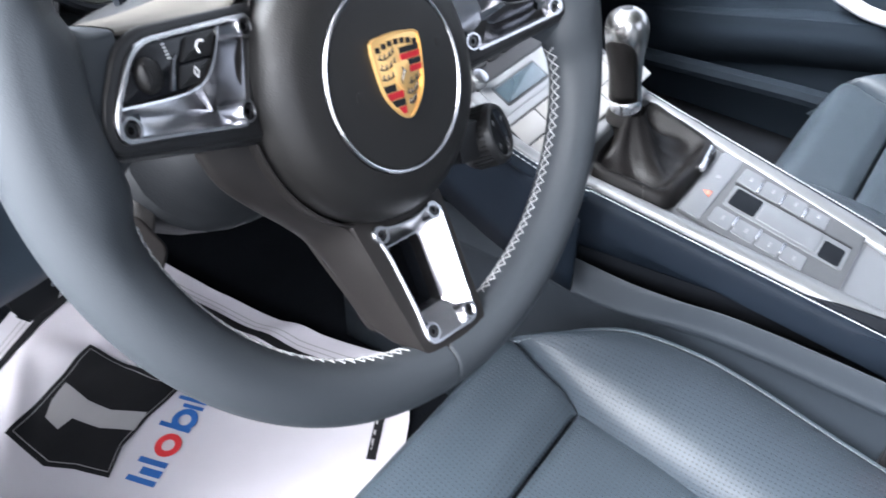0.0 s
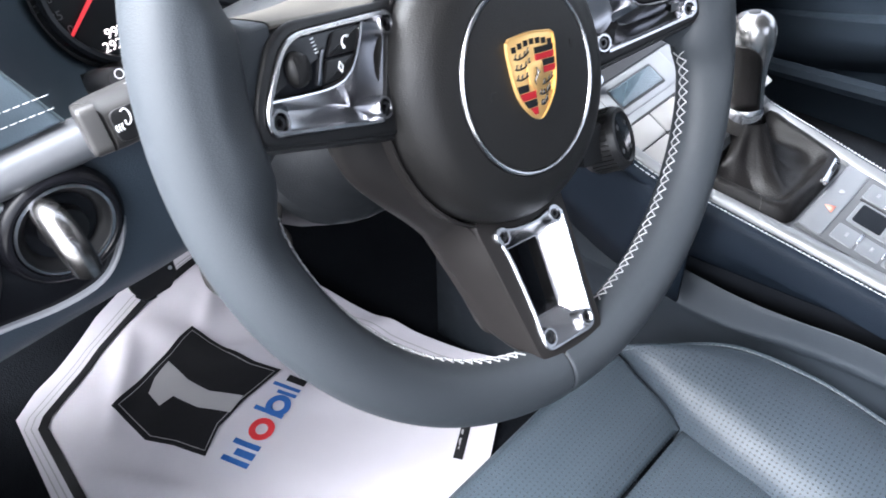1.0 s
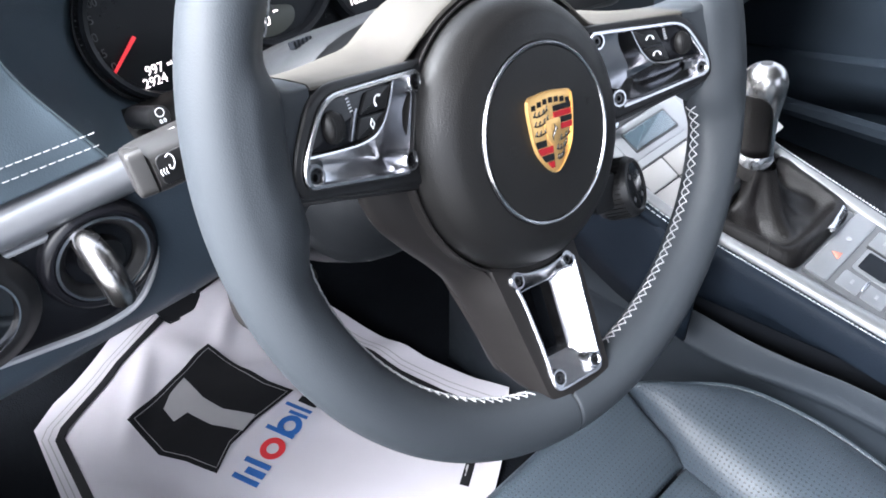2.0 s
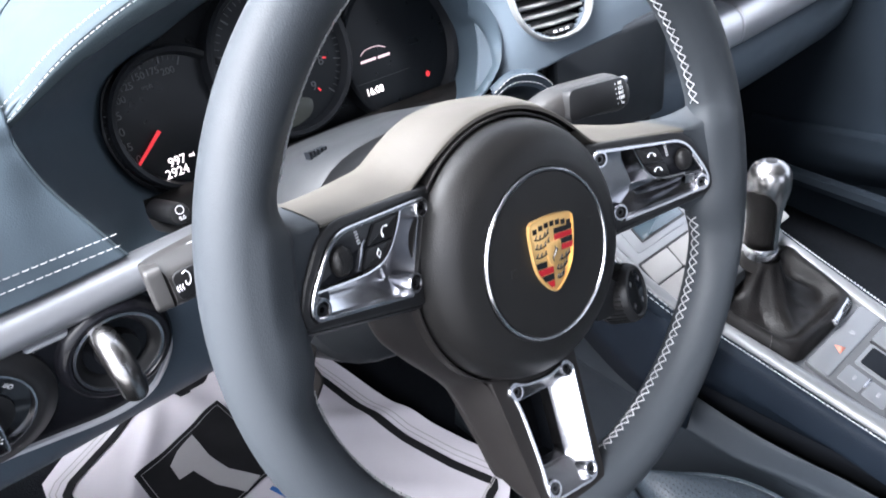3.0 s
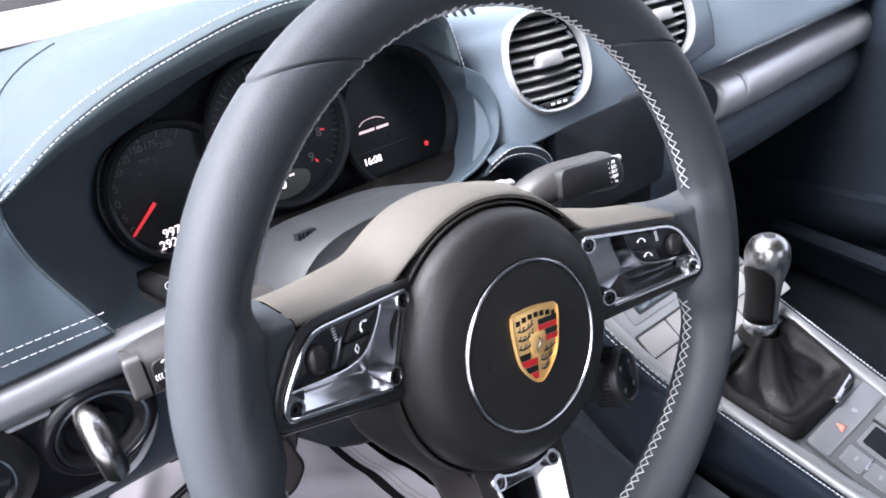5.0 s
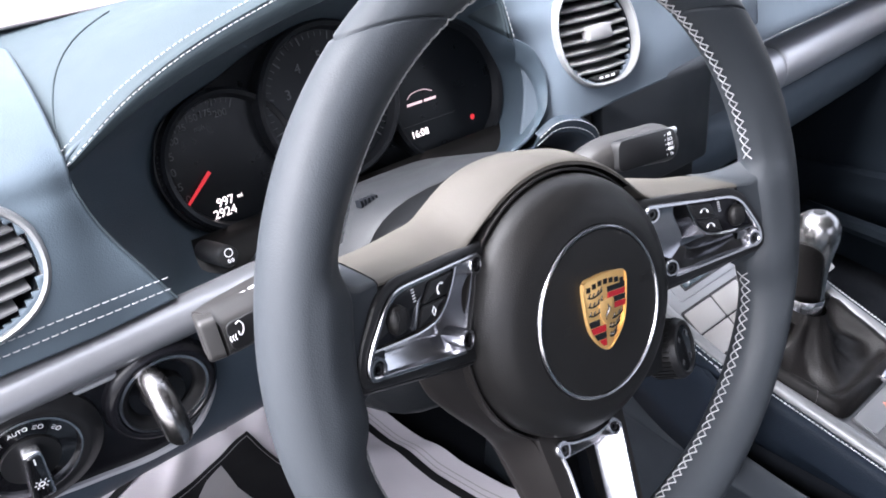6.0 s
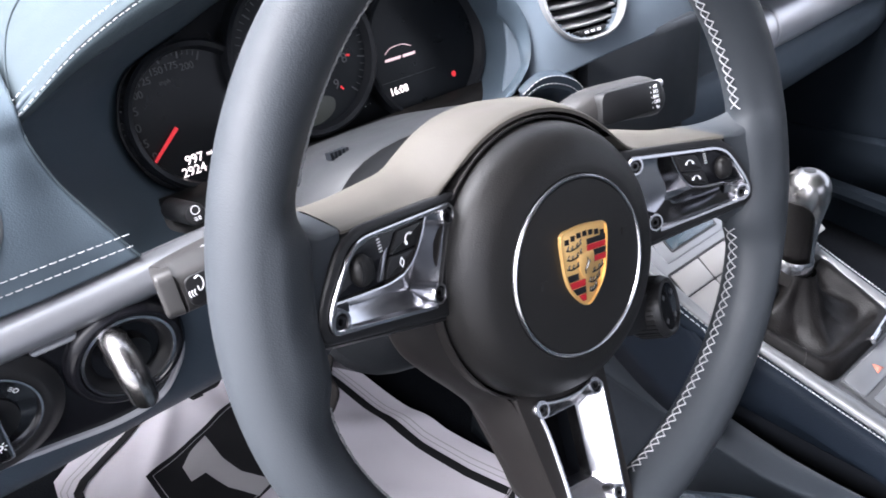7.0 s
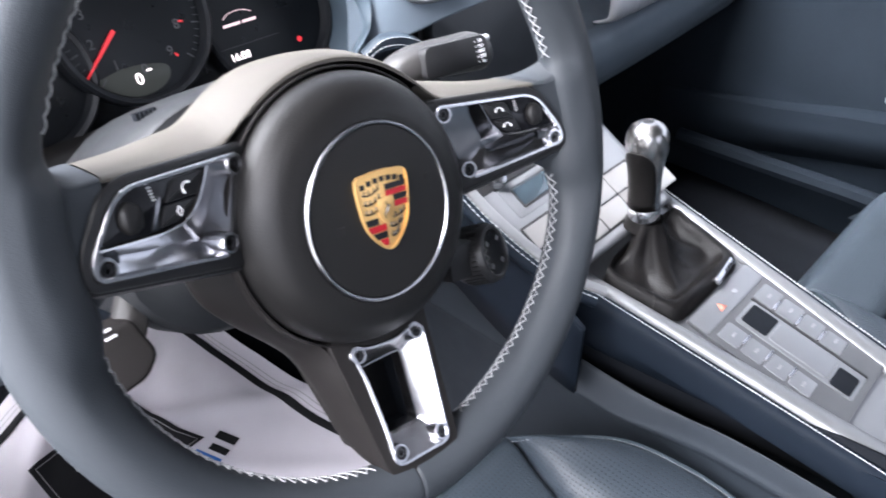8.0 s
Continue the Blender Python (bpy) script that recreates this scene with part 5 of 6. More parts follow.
bm = bmesh.new()
lathe(bm, [(0.0415, -0.003), (0.0405, 0.0008), (0.0370, 0.0026), (0.0330, 0.0050), (0.0305, 0.0056), (0.0275, 0.0045)], 64)
part("collar", bm, PLASTIC, lsw)
bm = bmesh.new()
lathe(bm, [(0.0278, 0.002), (0.0276, 0.0055), (0.0264, 0.0058), (0.0258, 0.003)], 64)
part("chrome_ring", bm, CHROME, lsw, "thin chrome ring")
bm = bmesh.new()
lathe(bm, [(0.026, 0.003), (0.016, 0.0045), (0.0155, 0.003), (0.0, 0.003)], 64)
part("dial_face", bm, GLOSS_BLACK, lsw)
bm = bmesh.new()
lathe(bm, [(0.0155, 0.003), (0.0155, 0.0065), (0.0, 0.007)], 48)
part("rotor", bm, PLASTIC, lsw)
turn = Matrix.Rotation(radians(-3), 4, "Z")
for nm, w, z1, mat, lb in (("grip_rim", 0.0062, 0.0155, CHROME, "chrome rim"), ("grip", 0.0050, 0.0162, GLOSS_BLACK, "black grip")):
    bm = bmesh.new()
    d = 0.0 if nm == "grip_rim" else 0.0014
    plate(bm, rounded([(-w, -0.0225 + d), (w, -0.0225 + d), (w * 0.80, 0.0125 - d), (-w * 0.80, 0.0125 - d)], 0.003, 4), 0.003, z1, 0.0015)
    bm.transform(turn)
    part(nm, bm, mat, lsw, lb)
bm = bmesh.new()
box(bm, (-0.0004, 0.005, 0.0162), (0.0004, 0.0092, 0.0164))
bm.transform(turn)
part("pointer", bm, WHITE_PRINT, lsw)
bm = bmesh.new()
lathe(bm, [(0.0010, 0.01635), (0.0019, 0.01635)], 12, (0, -0.010))
for i in range(8):
    b2 = bmesh.new()
    box(b2, (0.0026, -0.0002, 0.01625), (0.0038, 0.0002, 0.0164))
    b2.transform(Matrix.Translation((0, -0.010, 0)) @ Matrix.Rotation(i * math.pi / 4, 4, "Z"))
    me = bpy.data.meshes.new("ray")
    b2.to_mesh(me)
    b2.free()
    bm.from_mesh(me)
    bpy.data.meshes.remove(me)
bm.transform(turn)
part("lamp_icon", bm, WHITE_PRINT, lsw)
text_part("label_auto", "AUTO", 0.0038, Matrix.Translation((-0.0012, 0.0212, 0.0048)) @ Matrix.Rotation(radians(2), 4, "Z"), WHITE_PRINT, lsw)
text_part("label_off", "OFF", 0.0036, Matrix.Translation((-0.0125, 0.0165, 0.0048)) @ Matrix.Rotation(radians(42), 4, "Z"), WHITE_PRINT, lsw)
for x, y, a in ((0.0092, 0.0192, -25), (0.0172, 0.0130, -50)):
    bm = bmesh.new()
    lathe(bm, [(0.0014, 0.0048), (0.0019, 0.0048)], 12, (0.0012, 0))
    for j in range(3):
        b2 = bmesh.new()
        box(b2, (-0.0038, -0.0015 + j * 0.0013, 0.0047), (-0.0012, -0.0012 + j * 0.0013, 0.0048))
        me = bpy.data.meshes.new("ray")
        b2.to_mesh(me)
        b2.free()
        bm.from_mesh(me)
        bpy.data.meshes.remove(me)
    bm.transform(Matrix.Translation((x, y, 0)) @ Matrix.Rotation(radians(a), 4, "Z") @ Matrix.Diagonal((0.8, 0.8, 1, 1)))
    part("lamp_mark", bm, WHITE_PRINT, lsw)

# ---- steering column and its stalks ----
column = thing("steering_column_cover", "grey plastic steering column cover behind the wheel", "column cover", COLUMN)
bm = bmesh.new()
rs = []
for z, w, top, bot in ((-0.046, 0.048, 0.034, -0.045), (-0.058, 0.058, 0.040, -0.052), (-0.076, 0.064, 0.0420, -0.058), (-0.0835, 0.0690, 0.0445, -0.063), (-0.0868, 0.0765, 0.0500, -0.069), (-0.0874, 0.0815, 0.0535, -0.0725), (-0.091, 0.0840, 0.0550, -0.076), (-0.120, 0.086, 0.0545, -0.080), (-0.180, 0.087, 0.050, -0.080), (-0.230, 0.088, 0.030, -0.080)):
    ring = []
    for i in range(40):
        a = 2 * math.pi * i / 40
        cx = w * math.copysign(abs(math.cos(a)) ** 0.6, math.cos(a))
        sy = math.copysign(abs(math.sin(a)) ** 0.75, math.sin(a))
        wide = 1.0 + 0.27 * min(1.0, max(0.0, 0.6 - sy) / 0.9)
        ring.append(Vector((cx * wide, (top if sy > 0 else -bot) * sy, z)))
    rs.append(ring)
rings(bm, rs, cap0=True, cap1=True)
part("shell", bm, PLASTIC_GREY, column)
bm = bmesh.new()
rs = []
for z, r in ((-0.045, 0.046), (-0.060, 0.050), (-0.104, 0.052)):
    rs.append([Vector((r * math.cos(a), -0.012 + r * 0.9 * math.sin(a), z)) for a in [2 * math.pi * i / 40 for i in range(40)]])
rings(bm, rs, cap0=True)
part("collar", bm, PLASTIC_GREY, column)
bm = bmesh.new()
for i in range(5):
    b2 = bmesh.new()
    box(b2, (-0.055 + i * 0.0026, 0.0500, -0.119), (-0.0536 + i * 0.0026, 0.0540, -0.113))
    me = bpy.data.meshes.new("rib")
    b2.to_mesh(me)
    b2.free()
    bm.from_mesh(me)
    bpy.data.meshes.remove(me)
part("sensor_grille", bm, GAP_BLACK, column)


def stalk(name, label, path, wide, high, top):
    """A stalk whose upper side slopes towards the driver; top: which way is up across its section."""
    s = thing(name, label, "column stalk", COLUMN)
    P = spline(path, 6)
    n = len(P)
    rs = []
    for i, p in enumerate(P):
        t = (P[min(i + 1, n - 1)] - P[max(i - 1, 0)]).normalized()
        zax = Vector((0, 0, 1))
        side = zax.cross(t).normalized()
        nz = t.cross(side)
        f = i / (n - 1)
        k = 1 - (0.45 if top > 0 else 0.06) * max(0.0, (f - 0.86) / 0.14) ** 2.5
        h = (high[0] * (1 - f) + high[1] * f) * k
        w = (wide[0] * (1 - f) + wide[1] * f) * k
        o = rounded([(-w, -h * top), (w, -h * top), (w, h * 0.50 * top), (w * 0.1, h * 1.02 * top), (-w, h * 1.10 * top)], min(w, h) * (0.8 if top > 0 else 0.45), 6)
        rs.append([p + nz * q.x + side * q.y for q in o])
    bm = bmesh.new()
    rings(bm, rs, cap0=True, cap1=True)
    part("arm", bm, STALK, s)
    return s


left = stalk("indicator_stalk", "black indicator stalk with a white symbol", [(-0.07, 0.020, -0.125), (-0.100, 0.026, -0.108), (-0.130, 0.028, -0.096), (-0.165, 0.0280, -0.0865)], (0.020, 0.0115), (0.010, 0.0115), -1)
bm = bmesh.new()
plate(bm, rounded([(-0.0106, -0.0100), (0.0106, -0.0100), (0.0106, 0.0100), (-0.0106, 0.0100)], 0.004, 5), -0.0030, 0.0050, 0.0020, steps=4)
bm.transform(Matrix.Translation((-0.1650, 0.0280, -0.0865)) @ Matrix.Rotation(radians(-102), 4, "Y") @ Matrix.Rotation(radians(90), 4, "Z"))
part("end_button", bm, STALK, left)
bm = bmesh.new()
plate(bm, rounded([(-0.1610, 0.0195), (-0.1180, 0.0190), (-0.1180, 0.0325), (-0.1610, 0.0330)], 0.004), -0.0850, -0.0762, 0.0006, lambda p: -(p.x + 0.155) * 0.194)
part("front_inlay", bm, PLASTIC, left, "black front inlay")
bm = bmesh.new()
tube(bm, spline([(-0.1560, 0.0316, -0.0752), (-0.1540, 0.0322, -0.0756), (-0.1526, 0.0300, -0.0760), (-0.1530, 0.0272, -0.0759), (-0.1545, 0.0256, -0.0756), (-0.1556, 0.0260, -0.0754), (-0.1556, 0.0278, -0.0754)], 5), 0.0003, 5)
part("symbol", bm, WHITE_PRINT, left)
for i in range(3):
    bm = bmesh.new()
    tube(bm, spline([(-0.1575 - i * 0.0013, 0.0272, -0.0747), (-0.1580 - i * 0.0013, 0.0258, -0.0747), (-0.1575 - i * 0.0013, 0.0244, -0.0747)], 3), 0.00025, 5)
    part("wave_mark", bm, WHITE_PRINT, left)
text_part("letter_mark", "P", 0.0058, Matrix.Translation((-0.1440, 0.0300, -0.0772)) @ Matrix.Rotation(radians(-14), 4, "Y"), WHITE_PRINT, left)
for dx in (-0.006, 0.004, 0.012):
    bm = bmesh.new()
    box(bm, (-0.003, -0.0006, -0.002), (0.003, 0.0002, 0.002))
    bm.transform(Matrix.Translation((-0.148 + dx, 0.0392, -0.094)))
    part("top_mark", bm, WHITE_PRINT, left)

right = stalk("wiper_stalk", "black wiper stalk with white setting marks", [(0.074, -0.022, -0.128), (0.087, -0.002, -0.113), (0.101, 0.0165, -0.100), (0.122, 0.0250, -0.091), (0.160, 0.0215, -0.0855), (0.184, 0.0180, -0.083)], (0.007, 0.0130), (0.0085, 0.0140), 1)
for i, sgn in enumerate(("HI", "LO", "INT", "OFF", "1x")):
    text_part("setting_mark", sgn, 0.0033, Matrix.Translation((0.1680, 0.0275 - i * 0.0034, -0.0712)) @ Matrix.Rotation(radians(-5), 4, "Z") @ Matrix.Rotation(radians(-6), 4, "Y"), WHITE_PRINT, right)
    bm = bmesh.new()
    lathe(bm, [(0.0, -0.0712), (0.0006, -0.0712)], 8, (0.1630, 0.0280 - i * 0.0034))
    part("dot_mark", bm, WHITE_PRINT, right)
bm = bmesh.new()
tube(bm, [(0.172, 0.0275, -0.0775), (0.1815, 0.0265, -0.0770)], 0.0026, 10)
part("end_switch", bm, SILVER, right)
bm = bmesh.new()
plate(bm, rounded([(0.118, 0.0150), (0.174, 0.0110), (0.175, 0.0305), (0.122, 0.0355)], 0.006), -0.0800, -0.0720, 0.0006, lambda p: (p.x - 0.165) * 0.10)
part("inlay", bm, PLASTIC, right)
low = stalk("cruise_stalk", "black cruise control stalk under the indicator stalk", [(-0.070, -0.012, -0.125), (-0.085, -0.020, -0.115), (-0.100, -0.034, -0.101), (-0.112, -0.046, -0.092)], (0.006, 0.007), (0.007, 0.008), -1)
bm = bmesh.new()
plate(bm, rounded([(-0.144, -0.034), (-0.108, -0.036), (-0.1035, -0.058), (-0.114, -0.067), (-0.146, -0.0700), (-0.1505, -0.060)], 0.005, 5), -0.098, -0.083, 0.003, lambda p: (p.y + 0.05) * -0.25, 4)
part("pad", bm, FAIRING, low, "black rounded pad")
for k in range(2):
    bm = bmesh.new()
    box(bm, (-0.003, -0.0006, -0.0002), (0.003, 0.0006, 0.0003))
    bm.transform(Matrix.Translation((-0.122 + 0.001 * k, -0.036 - 0.004 * k, -0.0863 + 0.001 * k)))
    part("white_mark", bm, WHITE_PRINT, low, smooth=False)

# ---- steering wheel ----
wheel = thing("steering_wheel", "grey leather three-spoke steering wheel with white cross stitching", "steering wheel", WHEEL)
R0, RT = 0.1650, 0.0150
SEAMS = (43.0, 137.0, 266.0)


def bump(a, c, w):
    d = (a - c + 180) % 360 - 180
    return math.exp(-(d / w) ** 2)


def flare(a):
    """The rim broadens towards the two side spokes."""
    d = (a + 180) % 360 - 180
    d = d if abs(d) < 90 else (180 - a + 180) % 360 - 180
    return 1 / (1 + math.exp(-(d + 13.0) * 0.75)) / (1 + math.exp((d - 11.5) * 1.1))


def scoop(a):
    """Window of the thumb rest beside the spokes."""
    d = (a + 180) % 360 - 180
    d = d if abs(d) < 90 else (180 - a + 180) % 360 - 180
    return 1 / (1 + math.exp(-(d + 3) * 1.3)) / (1 + math.exp((d - 19) * 0.45))


def rim_point(a, v):
    """a: degrees round the wheel, v: degrees round the rim (0 outside, 90 to the driver, 180 inside)."""
    thumb = flare(a)
    grip = bump(a, -13, 9) + bump(a, 193, 9)
    inner = max(0.0, -math.cos(radians(v)))
    front = max(0.0, math.sin(radians(v)))
    r = RT * (1.0 + 0.05 * math.sin(radians(v)) ** 2)
    rad = r + inner * (0.0078 * thumb + 0.002 * grip) - 0.0035 * grip * inner * front * 2
    groove = sum(bump(a, s, 0.30) for s in SEAMS) * 0.0011
    rad -= groove + 0.0024 * scoop(a) * math.exp(-((v - 133) / 24) ** 2)
    # the upper seams run askew across the rim
    a += 15.0 * (1 - math.cos(radians(v))) / 2 * (bump(a, 43.0, 20) - bump(a, 137.0, 20))
    ra = radians(a)
    d = R0 + rad * math.cos(radians(v))
    return Vector((d * math.cos(ra), d * math.sin(ra), rad * 1.04 * math.sin(radians(v))))


angles = sorted({round(a, 3) for a in [i * 2.0 for i in range(180)] + [q + k * 0.5 for q in (12.0, 168.0) for k in range(-8, 9)] + [s + k * 0.2 for s in SEAMS for k in range(-4, 5)]})
bm = bmesh.new()
rings(bm, [[rim_point(a, v * 360 / 36) for v in range(36)] for a in angles], loop=True)
rim = part("rim", bm, LEATHER_WHEEL, wheel, "smooth grey leather rim")


def cross_stitch(a0, a1, v0, wide, pitch=0.0060, thick=0.00040):
    """Crossed threads along the inner side of the rim, evenly spaced."""
    fine = [a0 + (a1 - a0) * i / 300 for i in range(301)]
    run = [0.0]
    for p, q in zip(fine, fine[1:]):
        run.append(run[-1] + (rim_point(q, v0) - rim_point(p, v0)).length)
    n = int(run[-1] / pitch)
    stops = np.interp([i * run[-1] / n for i in range(n + 1)], run, fine)
    bm = bmesh.new()
    for p0, p1 in zip(stops, stops[1:]):
        for u0, u1 in ((v0 - wide, v0 + wide), (v0 + wide, v0 - wide)):
            pts = []
            for k in range(5):
                f = k / 4
                a, v = p0 + (p1 - p0) * f, u0 + (u1 - u0) * f
                p = rim_point(a, v)
                c = Vector((p.x, p.y, 0)).normalized() * R0
                pts.append(p + (p - c).normalized() * (0.0003 + 0.0006 * math.sin(f * math.pi)))
            tube(bm, pts, thick, 5)
    return part("cross_stitching", bm, WHEEL_THREAD, rim, "white crossed thread")


cross_stitch(-12, -76, 197, 12)
cross_stitch(195, 258, 182, 13)
cross_stitch(14, 66, 190, 11)
cross_stitch(66, 100, 182, 11)
cross_stitch(100, 164, 168, 11)


def spoke_z(p):
    """The faces of the side spokes sink towards the hub."""
    return 0.0035 - (0.1355 - abs(p.x)) * 0.28


HUB = (-0.0015, -0.0170)
# side spokes: body with the sloping upper face, black front, bright bezel, keys
FRONT = [(-0.050, 0.0292), (-0.1270, 0.0272), (-0.1442, 0.0010), (-0.1442, -0.0128), (-0.060, -0.0280)]
BEZEL = [(-0.0605, 0.0252), (-0.1235, 0.0232), (-0.1402, -0.0005), (-0.1400, -0.0098), (-0.0765, -0.0196)]


def mirror(poly, sg):
    return [(x * -sg, y) for x, y in poly] if sg > 0 else poly


def narrow(poly, sg):
    """The key pack of the right spoke is narrower than the left one's."""
    return [(-(0.1345 + (x + 0.1345) * -0.84) * -sg, y) for x, y in poly] if sg > 0 else poly


def cover_top(x):
    """Upper edge of the cover: level over the spokes, arched over the hub."""
    arc = HUB[1] + math.sqrt(max(0.0, 0.0765 ** 2 - min(abs(x), 0.0765) ** 2))
    return math.log(math.exp(0.0280 * 140) + math.exp(arc * 140)) / 140


def cover_front(ax):
    return max(0.0030 - (0.1355 - ax) * 0.28, -0.0175) if ax > 0.05 else -0.0175


SEAM_X = 0.1275
upper, lower = [], []
for x in np.linspace(-0.1475, 0.1475, 71):
    ax = abs(x)
    zf = cover_front(ax)
    top = cover_top(x)
    bot = -0.0145 - 0.0150 * min(1, (0.1475 - ax) / 0.08)
    if ax < 0.06:
        bot = -0.0295 - 0.02 * math.cos(ax / 0.06 * math.pi / 2)
    up_ = 0.005 + 0.009 * math.exp(-((ax - 0.062) / 0.036) ** 2)
    dip = 0.0115 if ax > 0.052 else 0.0
    if ax < SEAM_X + 0.001:
        upper.append([Vector((x, y, z)) for y, z in ((top - 0.0030, zf - dip), (top - 0.0022, zf - 0.0002), (top - 0.0012, zf), (top - 0.0002, zf - 0.0008), (top + 0.0006, zf - 0.0030), (top + up_ * 0.45, zf - 0.014), (top + up_ * 0.8, zf - 0.028), (top + up_ * 0.7, zf - 0.040), (top - 0.010, zf - 0.050))])
    lower.append([Vector((x, y, z)) for y, z in ((top - 0.014, zf - 0.050), (bot + 0.010, zf - 0.046), (bot + 0.002, zf - 0.030), (bot, zf - 0.010), (bot, zf - 0.002), (bot + 0.0015, zf), (bot + 0.0045, zf - 0.0002), (bot + 0.0055, zf - dip))])
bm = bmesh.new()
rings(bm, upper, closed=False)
sp = part("spoke_cover", bm, SPOKE_LIT, wheel, "soft grey cover over the spokes and hub")
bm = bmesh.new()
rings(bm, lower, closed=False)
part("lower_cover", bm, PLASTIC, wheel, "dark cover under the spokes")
# leather saddles where the rim runs into the side spokes
for sg in (-1, 1):
    rs = []
    for k in range(19):
        f = k / 18
        ax = SEAM_X - 0.0006 + f * 0.0290
        ease = f * f * (3 - 2 * f)
        zf = cover_front(SEAM_X) - 0.0004 + (0.0104 - cover_front(SEAM_X)) * (0.5 * f + 0.5 * ease)
        g = max(0.0, (ax - 0.1320) / 0.0200)
        top = cover_top(ax) - 0.0004 + 0.0160 * g ** 2.4
        deep = 1 - 0.72 * min(1.0, g) ** 1.5
        y0 = -0.017 - 0.020 * f
        edge = [(y0, 0.014), (y0 + 0.0045, 0.006), (y0 + 0.011, 0.0016), (-0.002, 0.0003), (top - 0.013, 0.0003)]
        # the cover's own section at the seam, easing into the rounder one of the rim
        at_seam = [(-0.0022, 0.0002), (-0.0012, 0.0), (-0.0002, 0.0008), (0.0006, 0.0030), (0.0024, 0.014), (0.0042, 0.028), (0.0037, 0.040), (-0.010, 0.050)]
        at_rim = [(-0.0065, 0.0009), (-0.0028, 0.0022), (-0.0006, 0.0050), (0.0006, 0.0090), (0.0026, 0.018), (0.0026, 0.029), (0.0010, 0.038), (-0.010, 0.046)]
        edge += [(top + p[0] + (q[0] - p[0]) * ease, p[1] + (q[1] - p[1]) * ease) for p, q in zip(at_seam, at_rim)]
        sec = [(sg * ax, y, zf - z * (deep if y > 0 else 1)) for y, z in edge]
        rs.append(spline(sec, 3))
    bm = bmesh.new()
    rings(bm, rs, closed=False)
    part("thumb_saddle", bm, LEATHER_WHEEL, rim)
for sg in (-1, 1):
    f2 = rounded(mirror(FRONT, sg), [0.004, 0.012, 0.010, 0.006, 0.004], 6)
    lift = lambda o, z: [Vector((p.x, p.y, spoke_z(p) + z)) for p in o]
    b0 = rounded(mirror(BEZEL, sg), [0.004, 0.010, 0.009, 0.005, 0.004], 6)
    bm = bmesh.new()
    rings(bm, [lift(inset(f2, 0.0), -0.0060), lift(inset(f2, 0.0002), 0.0006), lift(inset(f2, 0.0010), 0.0016), lift(inset(f2, 0.0022), 0.0020), lift(inset(b0, -0.0004), 0.0020), lift(inset(b0, -0.0001), 0.0014), lift(inset(b0, 0.0006), -0.0120)])
    part("spoke_face", bm, PLASTIC, sp, "satin black face")
    # frame of the bezel, open towards the hub
    a, b = 4, len(b0) - 4
    bm = bmesh.new()
    rings(bm, [lift(o[a:b], z) for o, z in ((b0, 0.0010), (b0, 0.0030), (inset(b0, 0.0005), 0.0037), (inset(b0, 0.0018), 0.0037), (inset(b0, 0.0023), 0.0030), (inset(b0, 0.0025), -0.0030))], closed=False)
    bez = part("bezel", bm, CHROME, sp, "bright metal bezel")
    # sunken channel beside and below the keys
    lip = narrow([(-0.0792, 0.0232), (-0.0825, 0.0165), (-0.0868, 0.0100), (-0.0915, 0.0052), (-0.0970, 0.0022), (-0.1050, 0.0010), (-0.1160, 0.0011), (-0.1352, 0.0022)], sg)
    far = mirror([(-0.0630, 0.0238), (-0.0655, 0.0150), (-0.0690, 0.0040), (-0.0728, -0.0080), (-0.0766, -0.0178), (-0.0900, -0.0158), (-0.1100, -0.0127), (-0.1378, -0.0084)], sg)
    rows = [[], [], [], [], [], []]
    for k, (p, q) in enumerate(zip(lip, far)):
        c = ((0.66, 0.70, 0.70, 0.68, 0.62, 0.46, 0.44, 0.30) if sg < 0 else (0.10, 0.13, 0.14, 0.17, 0.30, 0.44, 0.44, 0.30))[k]
        zb = ((-0.0110, -0.0130, -0.0135, -0.0130, -0.0105, -0.0080, -0.0055, -0.0014) if sg < 0 else (-0.0040, -0.0062, -0.0072, -0.0080, -0.0086, -0.0070, -0.0052, -0.0014))[k]
        zf = ((0.0012, 0.0008, 0.0004, 0.0000, -0.0010, 0.0002, 0.0006, 0.0008) if sg < 0 else (-0.0030, -0.0080, -0.0092, -0.0092, -0.0050, 0.0002, 0.0006, 0.0008))[k]
        p, q = Vector(p), Vector(q)
        t = (q - p).normalized()
        for row, (w, z) in zip(rows, ((p, 0.0024), (p + t * 0.0008, 0.0026), (p + t * 0.0012, 0.0018), (p.lerp(q, c), zb), (p.lerp(q, c + 0.05), zb - 0.0003), (q, zf))):
            row.append(Vector((w.x, w.y, spoke_z(w) + z)))
    bm = bmesh.new()
    for k0, k1 in ((0, 5), (4, 8)):
        rings(bm, [spline(r[k0:k1], 6) for r in rows], closed=False)
    # the right channel has its dark reflection put into the colour
    part("channel", bm, CHROME if sg < 0 else DARK_CHROME, bez, "bright metal channel" if sg < 0 else "smoked metal channel")
    pack = rounded(narrow([(-0.1345, 0.0028), (-0.1250, 0.0176), (-0.1175, 0.0212), (-0.0800, 0.0226), (-0.0835, 0.0160), (-0.0876, 0.0100), (-0.0922, 0.0056), (-0.0975, 0.0028), (-0.1050, 0.0018), (-0.1160, 0.0018)], sg), [0.002, 0.006, 0.004, 0.001, 0.002, 0.002, 0.002, 0.002, 0.002, 0.002], 3)
    bm = bmesh.new()
    plate(bm, pack, -0.0060, 0.0014, 0.0005, spoke_z)
    part("key_pack", bm, PANEL_BLACK, sp, "black key pack")
